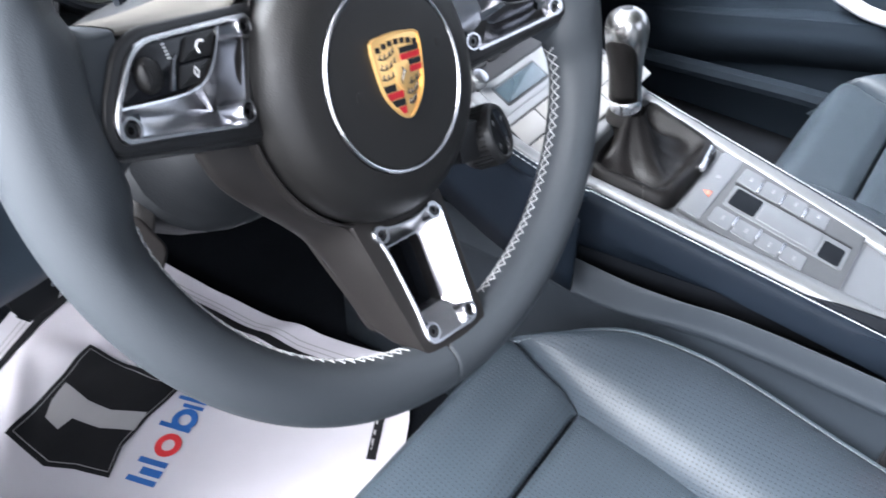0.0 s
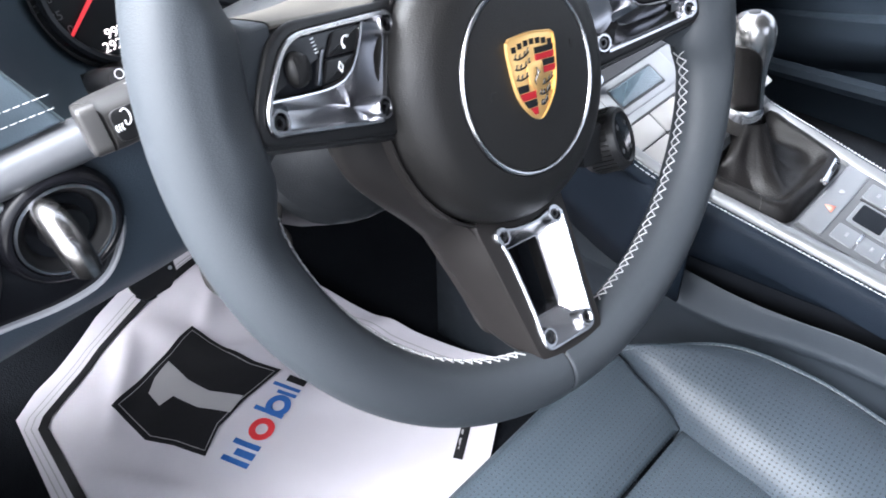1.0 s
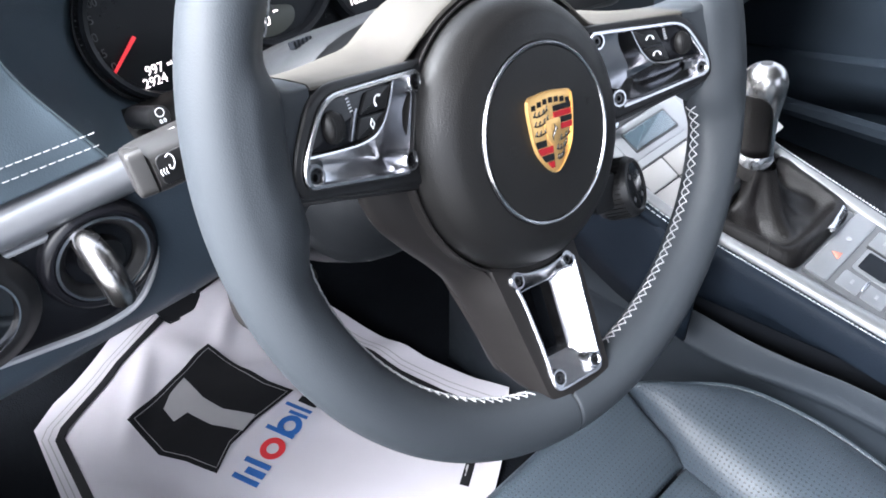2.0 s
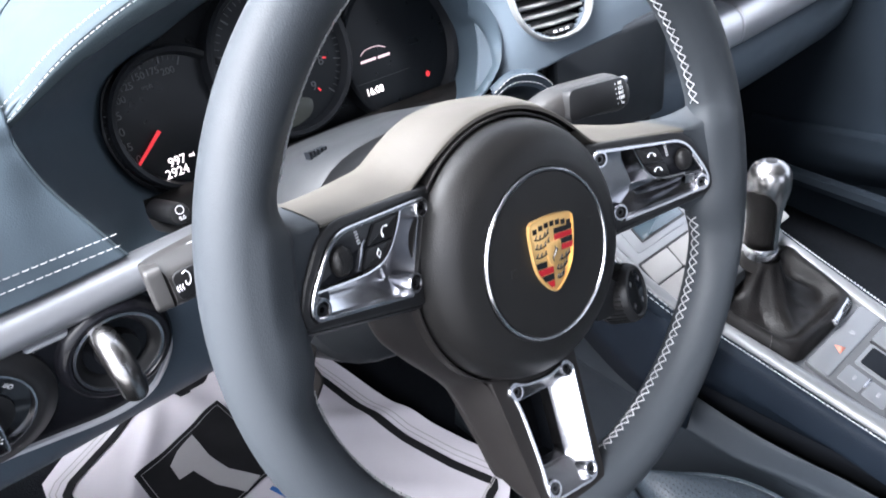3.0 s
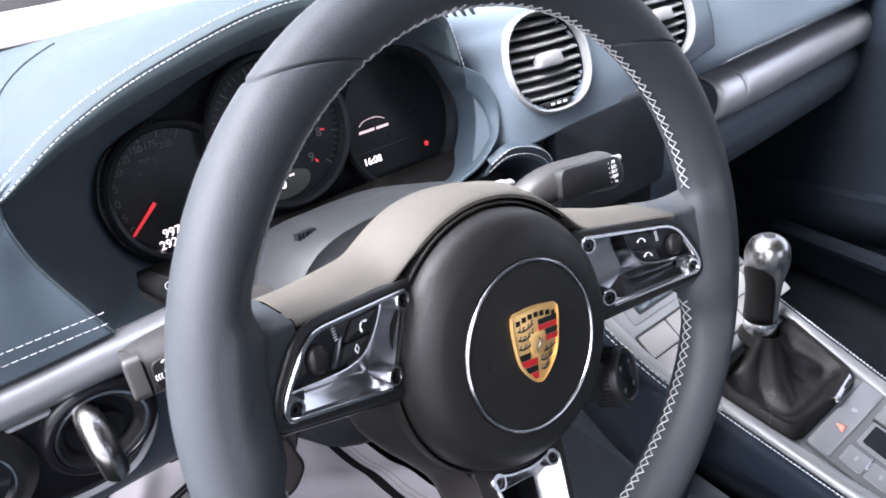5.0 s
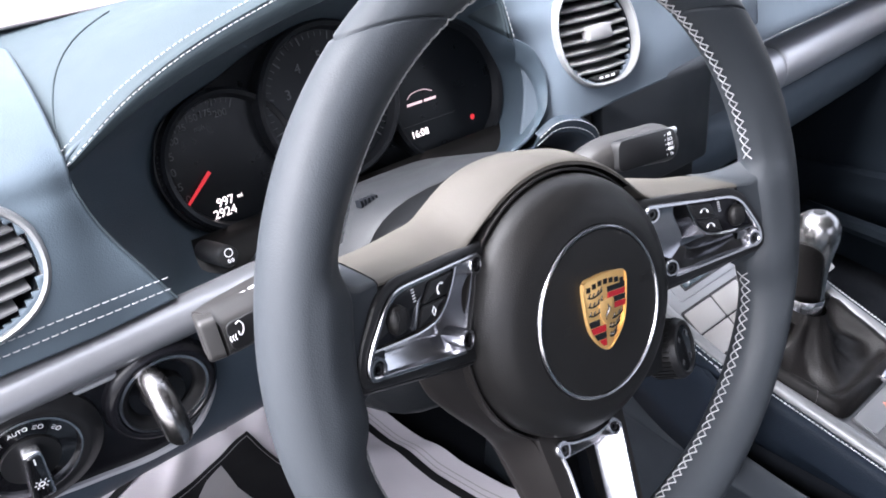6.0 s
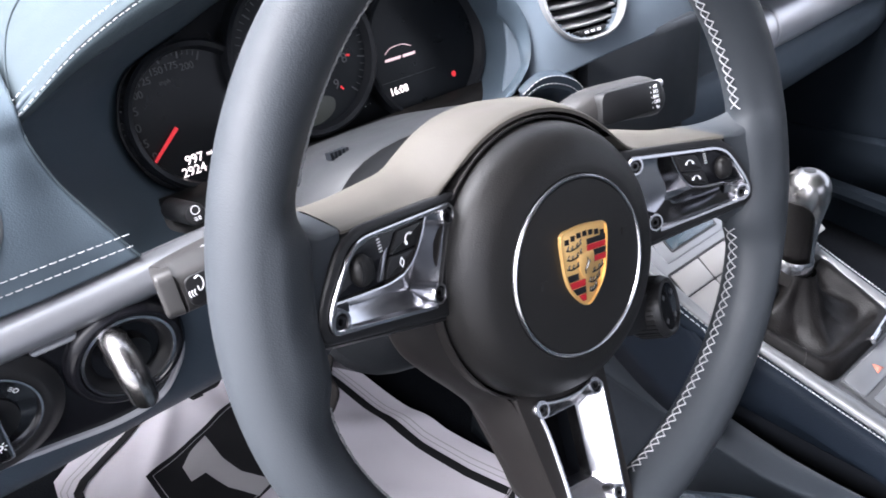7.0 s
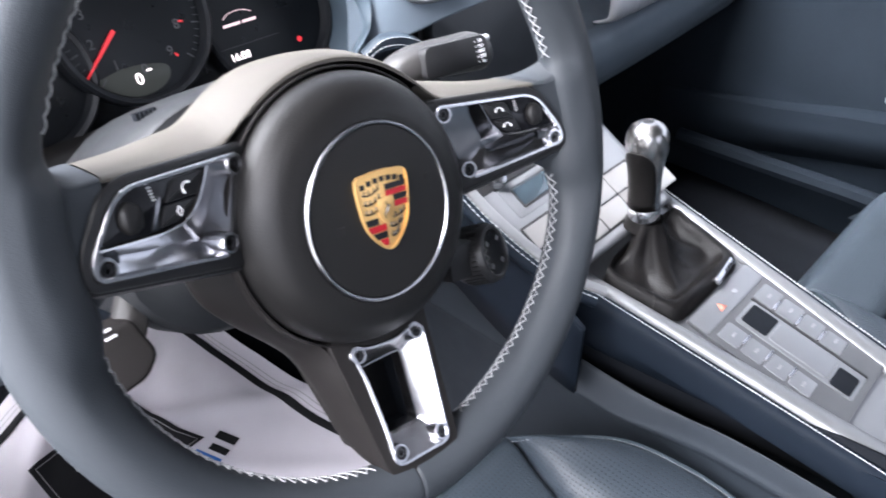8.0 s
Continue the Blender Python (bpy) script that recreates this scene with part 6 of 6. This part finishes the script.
    for poly in ([(-0.0977, 0.0206), (-0.0815, 0.0213), (-0.0868, 0.0122), (-0.1035, 0.0120)], [(-0.1040, 0.0108), (-0.0878, 0.0110), (-0.0935, 0.0058), (-0.0985, 0.0034), (-0.1080, 0.0028)]):
        bm = bmesh.new()
        plate(bm, rounded(narrow(poly, sg), 0.0012, 3), 0.0, 0.0030, 0.0006, spoke_z)
        part("key", bm, PLASTIC, sp)
    if sg < 0:
        bm = bmesh.new()
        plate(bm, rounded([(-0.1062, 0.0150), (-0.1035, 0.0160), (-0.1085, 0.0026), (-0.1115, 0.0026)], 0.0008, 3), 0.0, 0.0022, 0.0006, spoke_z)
        part("key_divider", bm, DARK_CHROME, sp, "smoked metal divider")
    c = narrow([(-0.1207, 0.0104)], sg)[0]
    tip_ = Matrix.Translation((c[0], c[1], spoke_z(Vector(c)))) @ Matrix.Rotation(radians(-15.6 * sg), 4, "Y")
    bm = bmesh.new()
    lathe(bm, [(0.0066, 0.0), (0.0066, 0.0026), (0.0060, 0.0042), (0.0042, 0.0056), (0.0018, 0.0062), (0.0, 0.0063)], 32)
    bm.transform(tip_ @ Matrix.Diagonal((0.78, 1, 1, 1)))
    rol = part("roller", bm, PLASTIC_SOFT, sp, "ribbed black roller")
    for i in range(7):
        x = (i - 3) * 0.0011
        bm = bmesh.new()
        tube(bm, [(x, y, 0.0064 - 0.055e3 * (x * x + y * y)) for y in (-0.0045, -0.0022, 0.0, 0.0022, 0.0045)], 0.00032, 5)
        bm.transform(tip_)
        part("rib", bm, PLASTIC, rol)
    # printed marks on the keys
    for k, (x, y) in enumerate(((-0.0925, 0.0166), (-0.0975, 0.0074), (-0.1075, 0.0170))):
        x, y = narrow([(x, y)], sg)[0]
        base = Matrix.Translation((x, y, spoke_z(Vector((x, y))) + (0.0032 if k < 2 else 0.0016))) @ Matrix.Rotation(radians(-15.6 * sg), 4, "Y")
        bm = bmesh.new()
        if k == 0 or (k == 1 and sg > 0):
            tube(bm, spline([(-0.0027, -0.0010, 0), (-0.0012, 0.0010, 0), (0.0012, 0.0010, 0), (0.0027, -0.0010, 0)], 4), [0.0006] * 3 + [0.0003] * 7 + [0.0006] * 3, 5)
        elif k == 1:
            tube(bm, [(-0.0013, 0, 0), (0, 0.0021, 0), (0.0013, 0, 0), (0, -0.0021, 0)], 0.00026, 5, closed=True)
        else:
            for i in range(5):
                tube(bm, [(-0.0009 - i * 0.0003, -0.0026 + i * 0.0013, 0), (0.0007 - i * 0.0003, -0.0023 + i * 0.0013, 0)], 0.00026, 5)
        bm.transform(base @ (Matrix.Rotation(radians(50), 4, "Z") if k == 0 and sg < 0 else Matrix.Identity(4)))
        part("key_mark", bm, WHITE_PRINT, sp)
    for x, y in mirror([(-0.1352, -0.0057), (-0.0766, -0.0131), (-0.0655, 0.0198)], sg):
        m = Matrix.Translation((x, y, spoke_z(Vector((x, y))))) @ Matrix.Rotation(radians(-15.6 * sg), 4, "Y")
        bm = bmesh.new()
        lathe(bm, [(0.0054, -0.0090), (0.0052, 0.0026), (0.0047, 0.0035), (0.0037, 0.0035), (0.0034, 0.0012)], 28)
        bm.transform(m)
        part("screw_boss", bm, CHROME, bez)
        bm = bmesh.new()
        lathe(bm, [(0.0036, -0.0010), (0.0034, 0.0012), (0.0027, 0.0026), (0.0015, 0.0026), (0.0012, 0.0006), (0.0, 0.0004)], 20)
        bm.transform(m)
        part("screw", bm, BLACK_ENAMEL, sp, "black screw")

# lower spoke
LOW = [(0.0335, -0.0800), (-0.0335, -0.0800), (-0.0264, -0.1535), (0.0220, -0.1545)]
lz = lambda p: 0.0074 - (p.y + 0.1457) * 0.37
f2 = rounded(LOW, [0.004, 0.004, 0.008, 0.008], 6)
bm = bmesh.new()
rs = []
for dz, gx, gy in ((0.0, 0.97, 0.0), (-0.002, 1.0, 0.0), (-0.010, 1.04, 0.0), (-0.022, 1.10, 0.004), (-0.032, 1.16, 0.010), (-0.038, 1.16, 0.014)):
    rs.append([Vector((p.x * (1 + (gx - 1) * (1.0 if p.y > -0.10 else 0.8)), p.y + (gy if p.y < -0.1 else 0.0), lz(p) + dz)) for p in f2])
hole = rounded([(0.0232, -0.0905), (-0.0222, -0.0905), (-0.0195, -0.1480), (0.0150, -0.1480)], [0.004] * 4, 6)
rs = [[Vector((p.x, p.y, lz(p) - 0.030)) for p in hole], [Vector((p.x, p.y, lz(p) + 0.0002)) for p in hole]] + rs
rings(bm, rs, cap0=True, cap1=True)
ls = part("lower_spoke", bm, FAIRING, wheel, "dark spoke cover")
lift = lambda o, z: [Vector((p.x, p.y, lz(p) + z)) for p in o]
LIP = [(0.0262, -0.0935), (0.0243, -0.0888), (0.0196, -0.0866), (0.0140, -0.0880), (0.0040, -0.0894), (-0.0100, -0.0884), (-0.0195, -0.0862), (-0.0238, -0.0895), (-0.0224, -0.0950), (-0.0212, -0.1050),
       (-0.0210, -0.1300), (-0.0222, -0.1420), (-0.0208, -0.1472), (-0.0165, -0.1488), (-0.0020, -0.1492), (0.0115, -0.1494), (0.0163, -0.1465), (0.0178, -0.1390)]
mid_ = Vector((0.0005, -0.1200))
o0 = polar([Vector((p.x, p.y)) for p in spline([(*p, 0) for p in LIP], 4, True)], mid_)
i1 = polar(rounded([(0.0142, -0.1015), (-0.0138, -0.1015), (-0.0128, -0.1385), (0.0092, -0.1392)], 0.0018, 4), mid_)
bm = bmesh.new()
rings(bm, [lift(o0, -0.002), lift(o0, 0.0012), lift(inset(o0, 0.0006), 0.0020), lift(inset(o0, 0.0017), 0.0020), lift(inset(o0, 0.0023), 0.0012), lift(inset(i1, -0.0006), -0.0105), lift(i1, -0.0118), lift(inset(i1, 0.0008), -0.0120), lift(inset(i1, 0.0008), -0.0200)])
lb = part("bezel", bm, CHROME, ls, "bright metal bezel with an open window")
# black walls and floor give the window its shade
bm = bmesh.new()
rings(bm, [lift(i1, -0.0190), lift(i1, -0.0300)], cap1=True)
part("window_pocket", bm, GAP_BLACK, ls, "dark opening")
for x, y in ((-0.0196, -0.0908), (0.0200, -0.0914), (-0.0169, -0.1427), (0.0120, -0.1438)):
    m = Matrix.Translation((x, y, lz(Vector((x, y))))) @ Matrix.Rotation(radians(-20), 4, "X")
    bm = bmesh.new()
    lathe(bm, [(0.0054, -0.0090), (0.0050, 0.0012), (0.0045, 0.0022), (0.0036, 0.0022), (0.0033, 0.0004)], 28)
    bm.transform(m)
    part("screw_boss", bm, CHROME, lb)
    bm = bmesh.new()
    lathe(bm, [(0.0035, -0.0016), (0.0033, 0.0004), (0.0026, 0.0016), (0.0014, 0.0016), (0.0012, 0.0), (0.0, -0.0002)], 20)
    bm.transform(m)
    part("screw", bm, BLACK_ENAMEL, ls, "black screw")

# swept housing from the hub down both sides of the lower spoke
for sg in (-1, 1):
    rows = []
    inner = [(HUB[0] + 0.0718 * math.cos(radians(a)), HUB[1] + 0.0718 * math.sin(radians(a)), -0.0215) for a in (180, 196, 212, 228)]
    inner += [(-0.0345, -0.0830, -0.0172), (-0.0312, -0.1050, -0.0090), (-0.0275, -0.1400, 0.0040)]
    outer = [(-0.0925, -0.0200, -0.034), (-0.0860, -0.0420, -0.034), (-0.0730, -0.0580, -0.035), (-0.0560, -0.0745, -0.036), (-0.0440, -0.0885, -0.037), (-0.0355, -0.1080, -0.034), (-0.0285, -0.1420, -0.026)]
    for p, q in zip(inner, outer):
        a, b = Vector(p), Vector(q)
        m = a.lerp(b, 0.55) + Vector((0, 0, 0.0025))
        c = b + Vector((0.004, 0.003, -0.012))
        rows.append([Vector((v.x * -sg + (0.0 if sg < 0 else 2 * HUB[0]), v.y, v.z)) for v in (a, m, b, c)])
    bm = bmesh.new()
    patch(bm, rows, 5, 5)
    part("spoke_fairing", bm, FAIRING, ls, "dark brown-black swept housing")

# hub: body behind, airbag cover, ring, crest
bm = bmesh.new()
lathe(bm, [(p.x, p.y) for p in spline([(0.0706, -0.030, 0), (0.0708, -0.0175, 0), (0.0714, -0.0160, 0), (0.0722, -0.0175, 0), (0.0728, -0.0280, 0), (0.0735, -0.042, 0), (0.0710, -0.060, 0)], 4)], 72, HUB, cap1=True)
part("hub_body", bm, FAIRING, wheel, "dark hub cover")
# black ring added as the shade round the airbag cover
bm = bmesh.new()
lathe(bm, [(0.060, -0.036), (0.0712, -0.032)], 48, HUB)
part("hub_gap", bm, GAP_BLACK, wheel)
bm = bmesh.new()
prof = spline([(0.0655, -0.034, 0), (0.0692, -0.022, 0), (0.0690, -0.0120, 0), (0.0655, -0.0040, 0), (0.0580, 0.0025, 0), (0.0500, 0.0052, 0), (0.0452, 0.0058, 0)], 5)
lathe(bm, [(p.x, p.y) for p in prof] + [(0.0447, 0.0040), (0.0430, 0.0040), (0.0422, 0.0060)] + [(0.042 * (1 - k / 6) + 0.0001, 0.0066 + 0.0012 * (1 - (1 - k / 6) ** 2)) for k in range(7)], 96, HUB)
bm.transform(Matrix.Translation((0, 0, -0.0015)))
pad_ = part("airbag_cover", bm, PLASTIC_SOFT, wheel, "matt black round airbag cover")
bm = bmesh.new()
lathe(bm, [(0.0448, 0.0020), (0.0447, 0.0044), (0.0443, 0.0055), (0.0437, 0.0059), (0.0430, 0.0057), (0.0425, 0.0050), (0.0424, 0.0030)], 96, HUB)
part("chrome_ring", bm, CHROME, pad_, "thin chrome ring")
for (x, y, s) in ((-0.028, -0.020, -1), (0.030, -0.006, 1)):
    bm = bmesh.new()
    box(bm, (x - 0.002, y - 0.002, 0.0057), (x + 0.002, y + 0.002, 0.0060), 0.0001)
    part("embossed_mark", bm, PLASTIC_SOFT, pad_)

cc = Vector((-0.0012, -0.0146))
CZ = 0.0061
SHIELD = [(-0.0160, 0.0158), (-0.0084, 0.0181), (0.0, 0.0187), (0.0084, 0.0181), (0.0160, 0.0158), (0.0155, 0.0021), (0.0131, -0.0089), (0.0068, -0.0173), (0.0, -0.0215), (-0.0068, -0.0173), (-0.0131, -0.0089), (-0.0155, 0.0021)]
sh = [Vector((p.x, p.y)) + cc for p in spline([(*p, 0) for p in SHIELD], 3, True)]
zc = lambda p: CZ
bm = bmesh.new()
plate(bm, sh, 0.0, 0.0014, 0.0005, zc)
crest = part("crest", bm, GOLD, pad_, "gold shield emblem with red and black bars")
bm = bmesh.new()
rings(bm, [[Vector((p.x, p.y, CZ + z)) for p in inset(sh, d)] for d, z in ((0.0002, 0.0010), (0.0003, 0.0019), (0.0009, 0.0019), (0.0010, 0.0010))])
part("raised_edge", bm, GOLD, crest)


def enamel(poly, mat, h=0.0017):
    bm = bmesh.new()
    plate(bm, [Vector(p) + cc for p in poly], 0.0005, h, 0.0002, zc)
    part("enamel_bar", bm, mat, crest, smooth=False)


for i, mat in enumerate((BLACK_ENAMEL, RED, BLACK_ENAMEL, RED)):
    y1 = 0.0112 - i * 0.0031
    x0 = 0.0012 if i < 2 else 0.0056
    enamel([(x0, y1 - 0.0029), (0.0143 - 0.0001 * i, y1 - 0.0029), (0.0146, y1), (x0, y1)], mat)
for i, mat in enumerate((BLACK_ENAMEL, RED, BLACK_ENAMEL, RED)):
    y1 = -0.0040 - i * 0.0037
    xe = (-0.0056, -0.0012, -0.0012, -0.0012)[i]
    xo = (-0.0138, -0.0124, -0.0100, -0.0064)[i]
    xo2 = (-0.0130, -0.0108, -0.0076, -0.0036)[i]
    enamel([(xo2, y1 - 0.0034), (xe, y1 - 0.0034), (xe, y1), (xo, y1)], mat)
# antler strokes: three curved bars with prongs in each pale quarter
for sx, sy, w0, dw in ((-0.0078, 0.0088, 0.0052, 0.0), (0.0066, -0.0048, 0.0054, 0.0014)):
    for i in range(3):
        y = sy - i * 0.0046
        w = w0 - dw * i
        xs_ = sx - (dw * i if sx > 0 else 0)
        bm = bmesh.new()
        arc = spline([(cc.x + xs_ - w, cc.y + y - 0.0004, CZ + 0.0015), (cc.x + xs_ - w * 0.4, cc.y + y - 0.0010, CZ + 0.0017), (cc.x + xs_ + w * 0.4, cc.y + y - 0.0002, CZ + 0.0017), (cc.x + xs_ + w, cc.y + y + 0.0013, CZ + 0.0015)], 5)
        tube(bm, arc, 0.00042, 6)
        for k in range(4):
            p = arc[2 + k * 4]
            tube(bm, spline([p, p + Vector((-0.0002, 0.0012, 0.0001)), p + Vector((0.0007, 0.0022, 0))], 3), [0.00036] * 4 + [0.00030] * 2 + [0.00022], 6)
        part("curved_bar", bm, BLACK_ENAMEL, crest)
bm = bmesh.new()
plate(bm, [Vector((p.x, p.y)) * 0.34 + cc + Vector((0, -0.0010)) for p in spline([(*p, 0) for p in SHIELD], 2, True)], 0.0005, 0.0021, 0.0003, zc)
part("inner_shield", bm, GOLD, crest)
# a dark upright mark on the small shield
bm = bmesh.new()
tube(bm, [(cc.x + x, cc.y + y, CZ + 0.0022) for x, y in ((-0.0012, -0.0052), (-0.0016, -0.0030), (-0.0002, -0.0010), (0.0008, 0.0006), (0.0004, 0.0026))], [0.0004, 0.0008, 0.0012, 0.0009, 0.0005], 8, flatten=0.3, up=Vector((1, 0, 0)))
tube(bm, [(cc.x + x, cc.y + y, CZ + 0.0022) for x, y in ((0.0004, -0.0002), (0.0018, 0.0008), (0.0024, -0.0002))], [0.0005, 0.0004, 0.0003], 6)
part("dark_mark", bm, BLACK_ENAMEL, crest)
for i in range(7):
    x = (i - 3) * 0.0041
    y = cc.y + 0.0142 - 0.00021 * (i - 3) ** 2
    bm = bmesh.new()
    box(bm, (cc.x + x - 0.0014, y - 0.0013, CZ + 0.0012), (cc.x + x + 0.0014, y + 0.0013, CZ + 0.0017))
    box(bm, (cc.x + x - 0.0007, y - 0.0006, CZ + 0.0012), (cc.x + x + 0.0007, y + 0.0006, CZ + 0.00175))
    part("letter_bar", bm, BLACK_ENAMEL, crest, smooth=False)

# drive mode dial under the right spoke
mode = part("mode_dial_arm", box(bmesh.new(), (0.062, -0.080, -0.036), (0.094, -0.058, -0.022), 0.004), PLASTIC, wheel, "small black arm")
M = Matrix.Translation((0.096, -0.071, -0.026)) @ Matrix.Rotation(radians(18), 4, "Y") @ Matrix.Rotation(radians(-10), 4, "X")
bm = bmesh.new()
lathe(bm, [(0.0165, -0.016), (0.0185, -0.012), (0.0185, 0.004), (0.0170, 0.007), (0.0150, 0.0075), (0.0140, 0.0062)], 48)
bm.transform(M)
md = part("mode_dial", bm, PLASTIC, wheel, "black ribbed mode dial")
bm = bmesh.new()
lathe(bm, [(0.0, 0.0066), (0.0142, 0.0064)], 40)
bm.transform(M)
part("dial_glass", bm, GLOSS_BLACK, md)
bm = bmesh.new()
for i in range(36):
    b2 = bmesh.new()
    box(b2, (0.0183, -0.0005, -0.011), (0.0190, 0.0005, 0.003))
    b2.transform(Matrix.Rotation(i * math.pi / 18, 4, "Z"))
    me = bpy.data.meshes.new("rib")
    b2.to_mesh(me)
    b2.free()
    bm.from_mesh(me)
    bpy.data.meshes.remove(me)
bm.transform(M)
part("grip_ribs", bm, PLASTIC_SOFT, md)
for i in range(4):
    a = radians(45 + 90 * i)
    bm = bmesh.new()
    box(bm, (0.0085, -0.0014, 0.0068), (0.0115, 0.0014, 0.0070))
    bm.transform(M @ Matrix.Rotation(a, 4, "Z"))
    part("mode_mark", bm, GREY_PRINT, md)
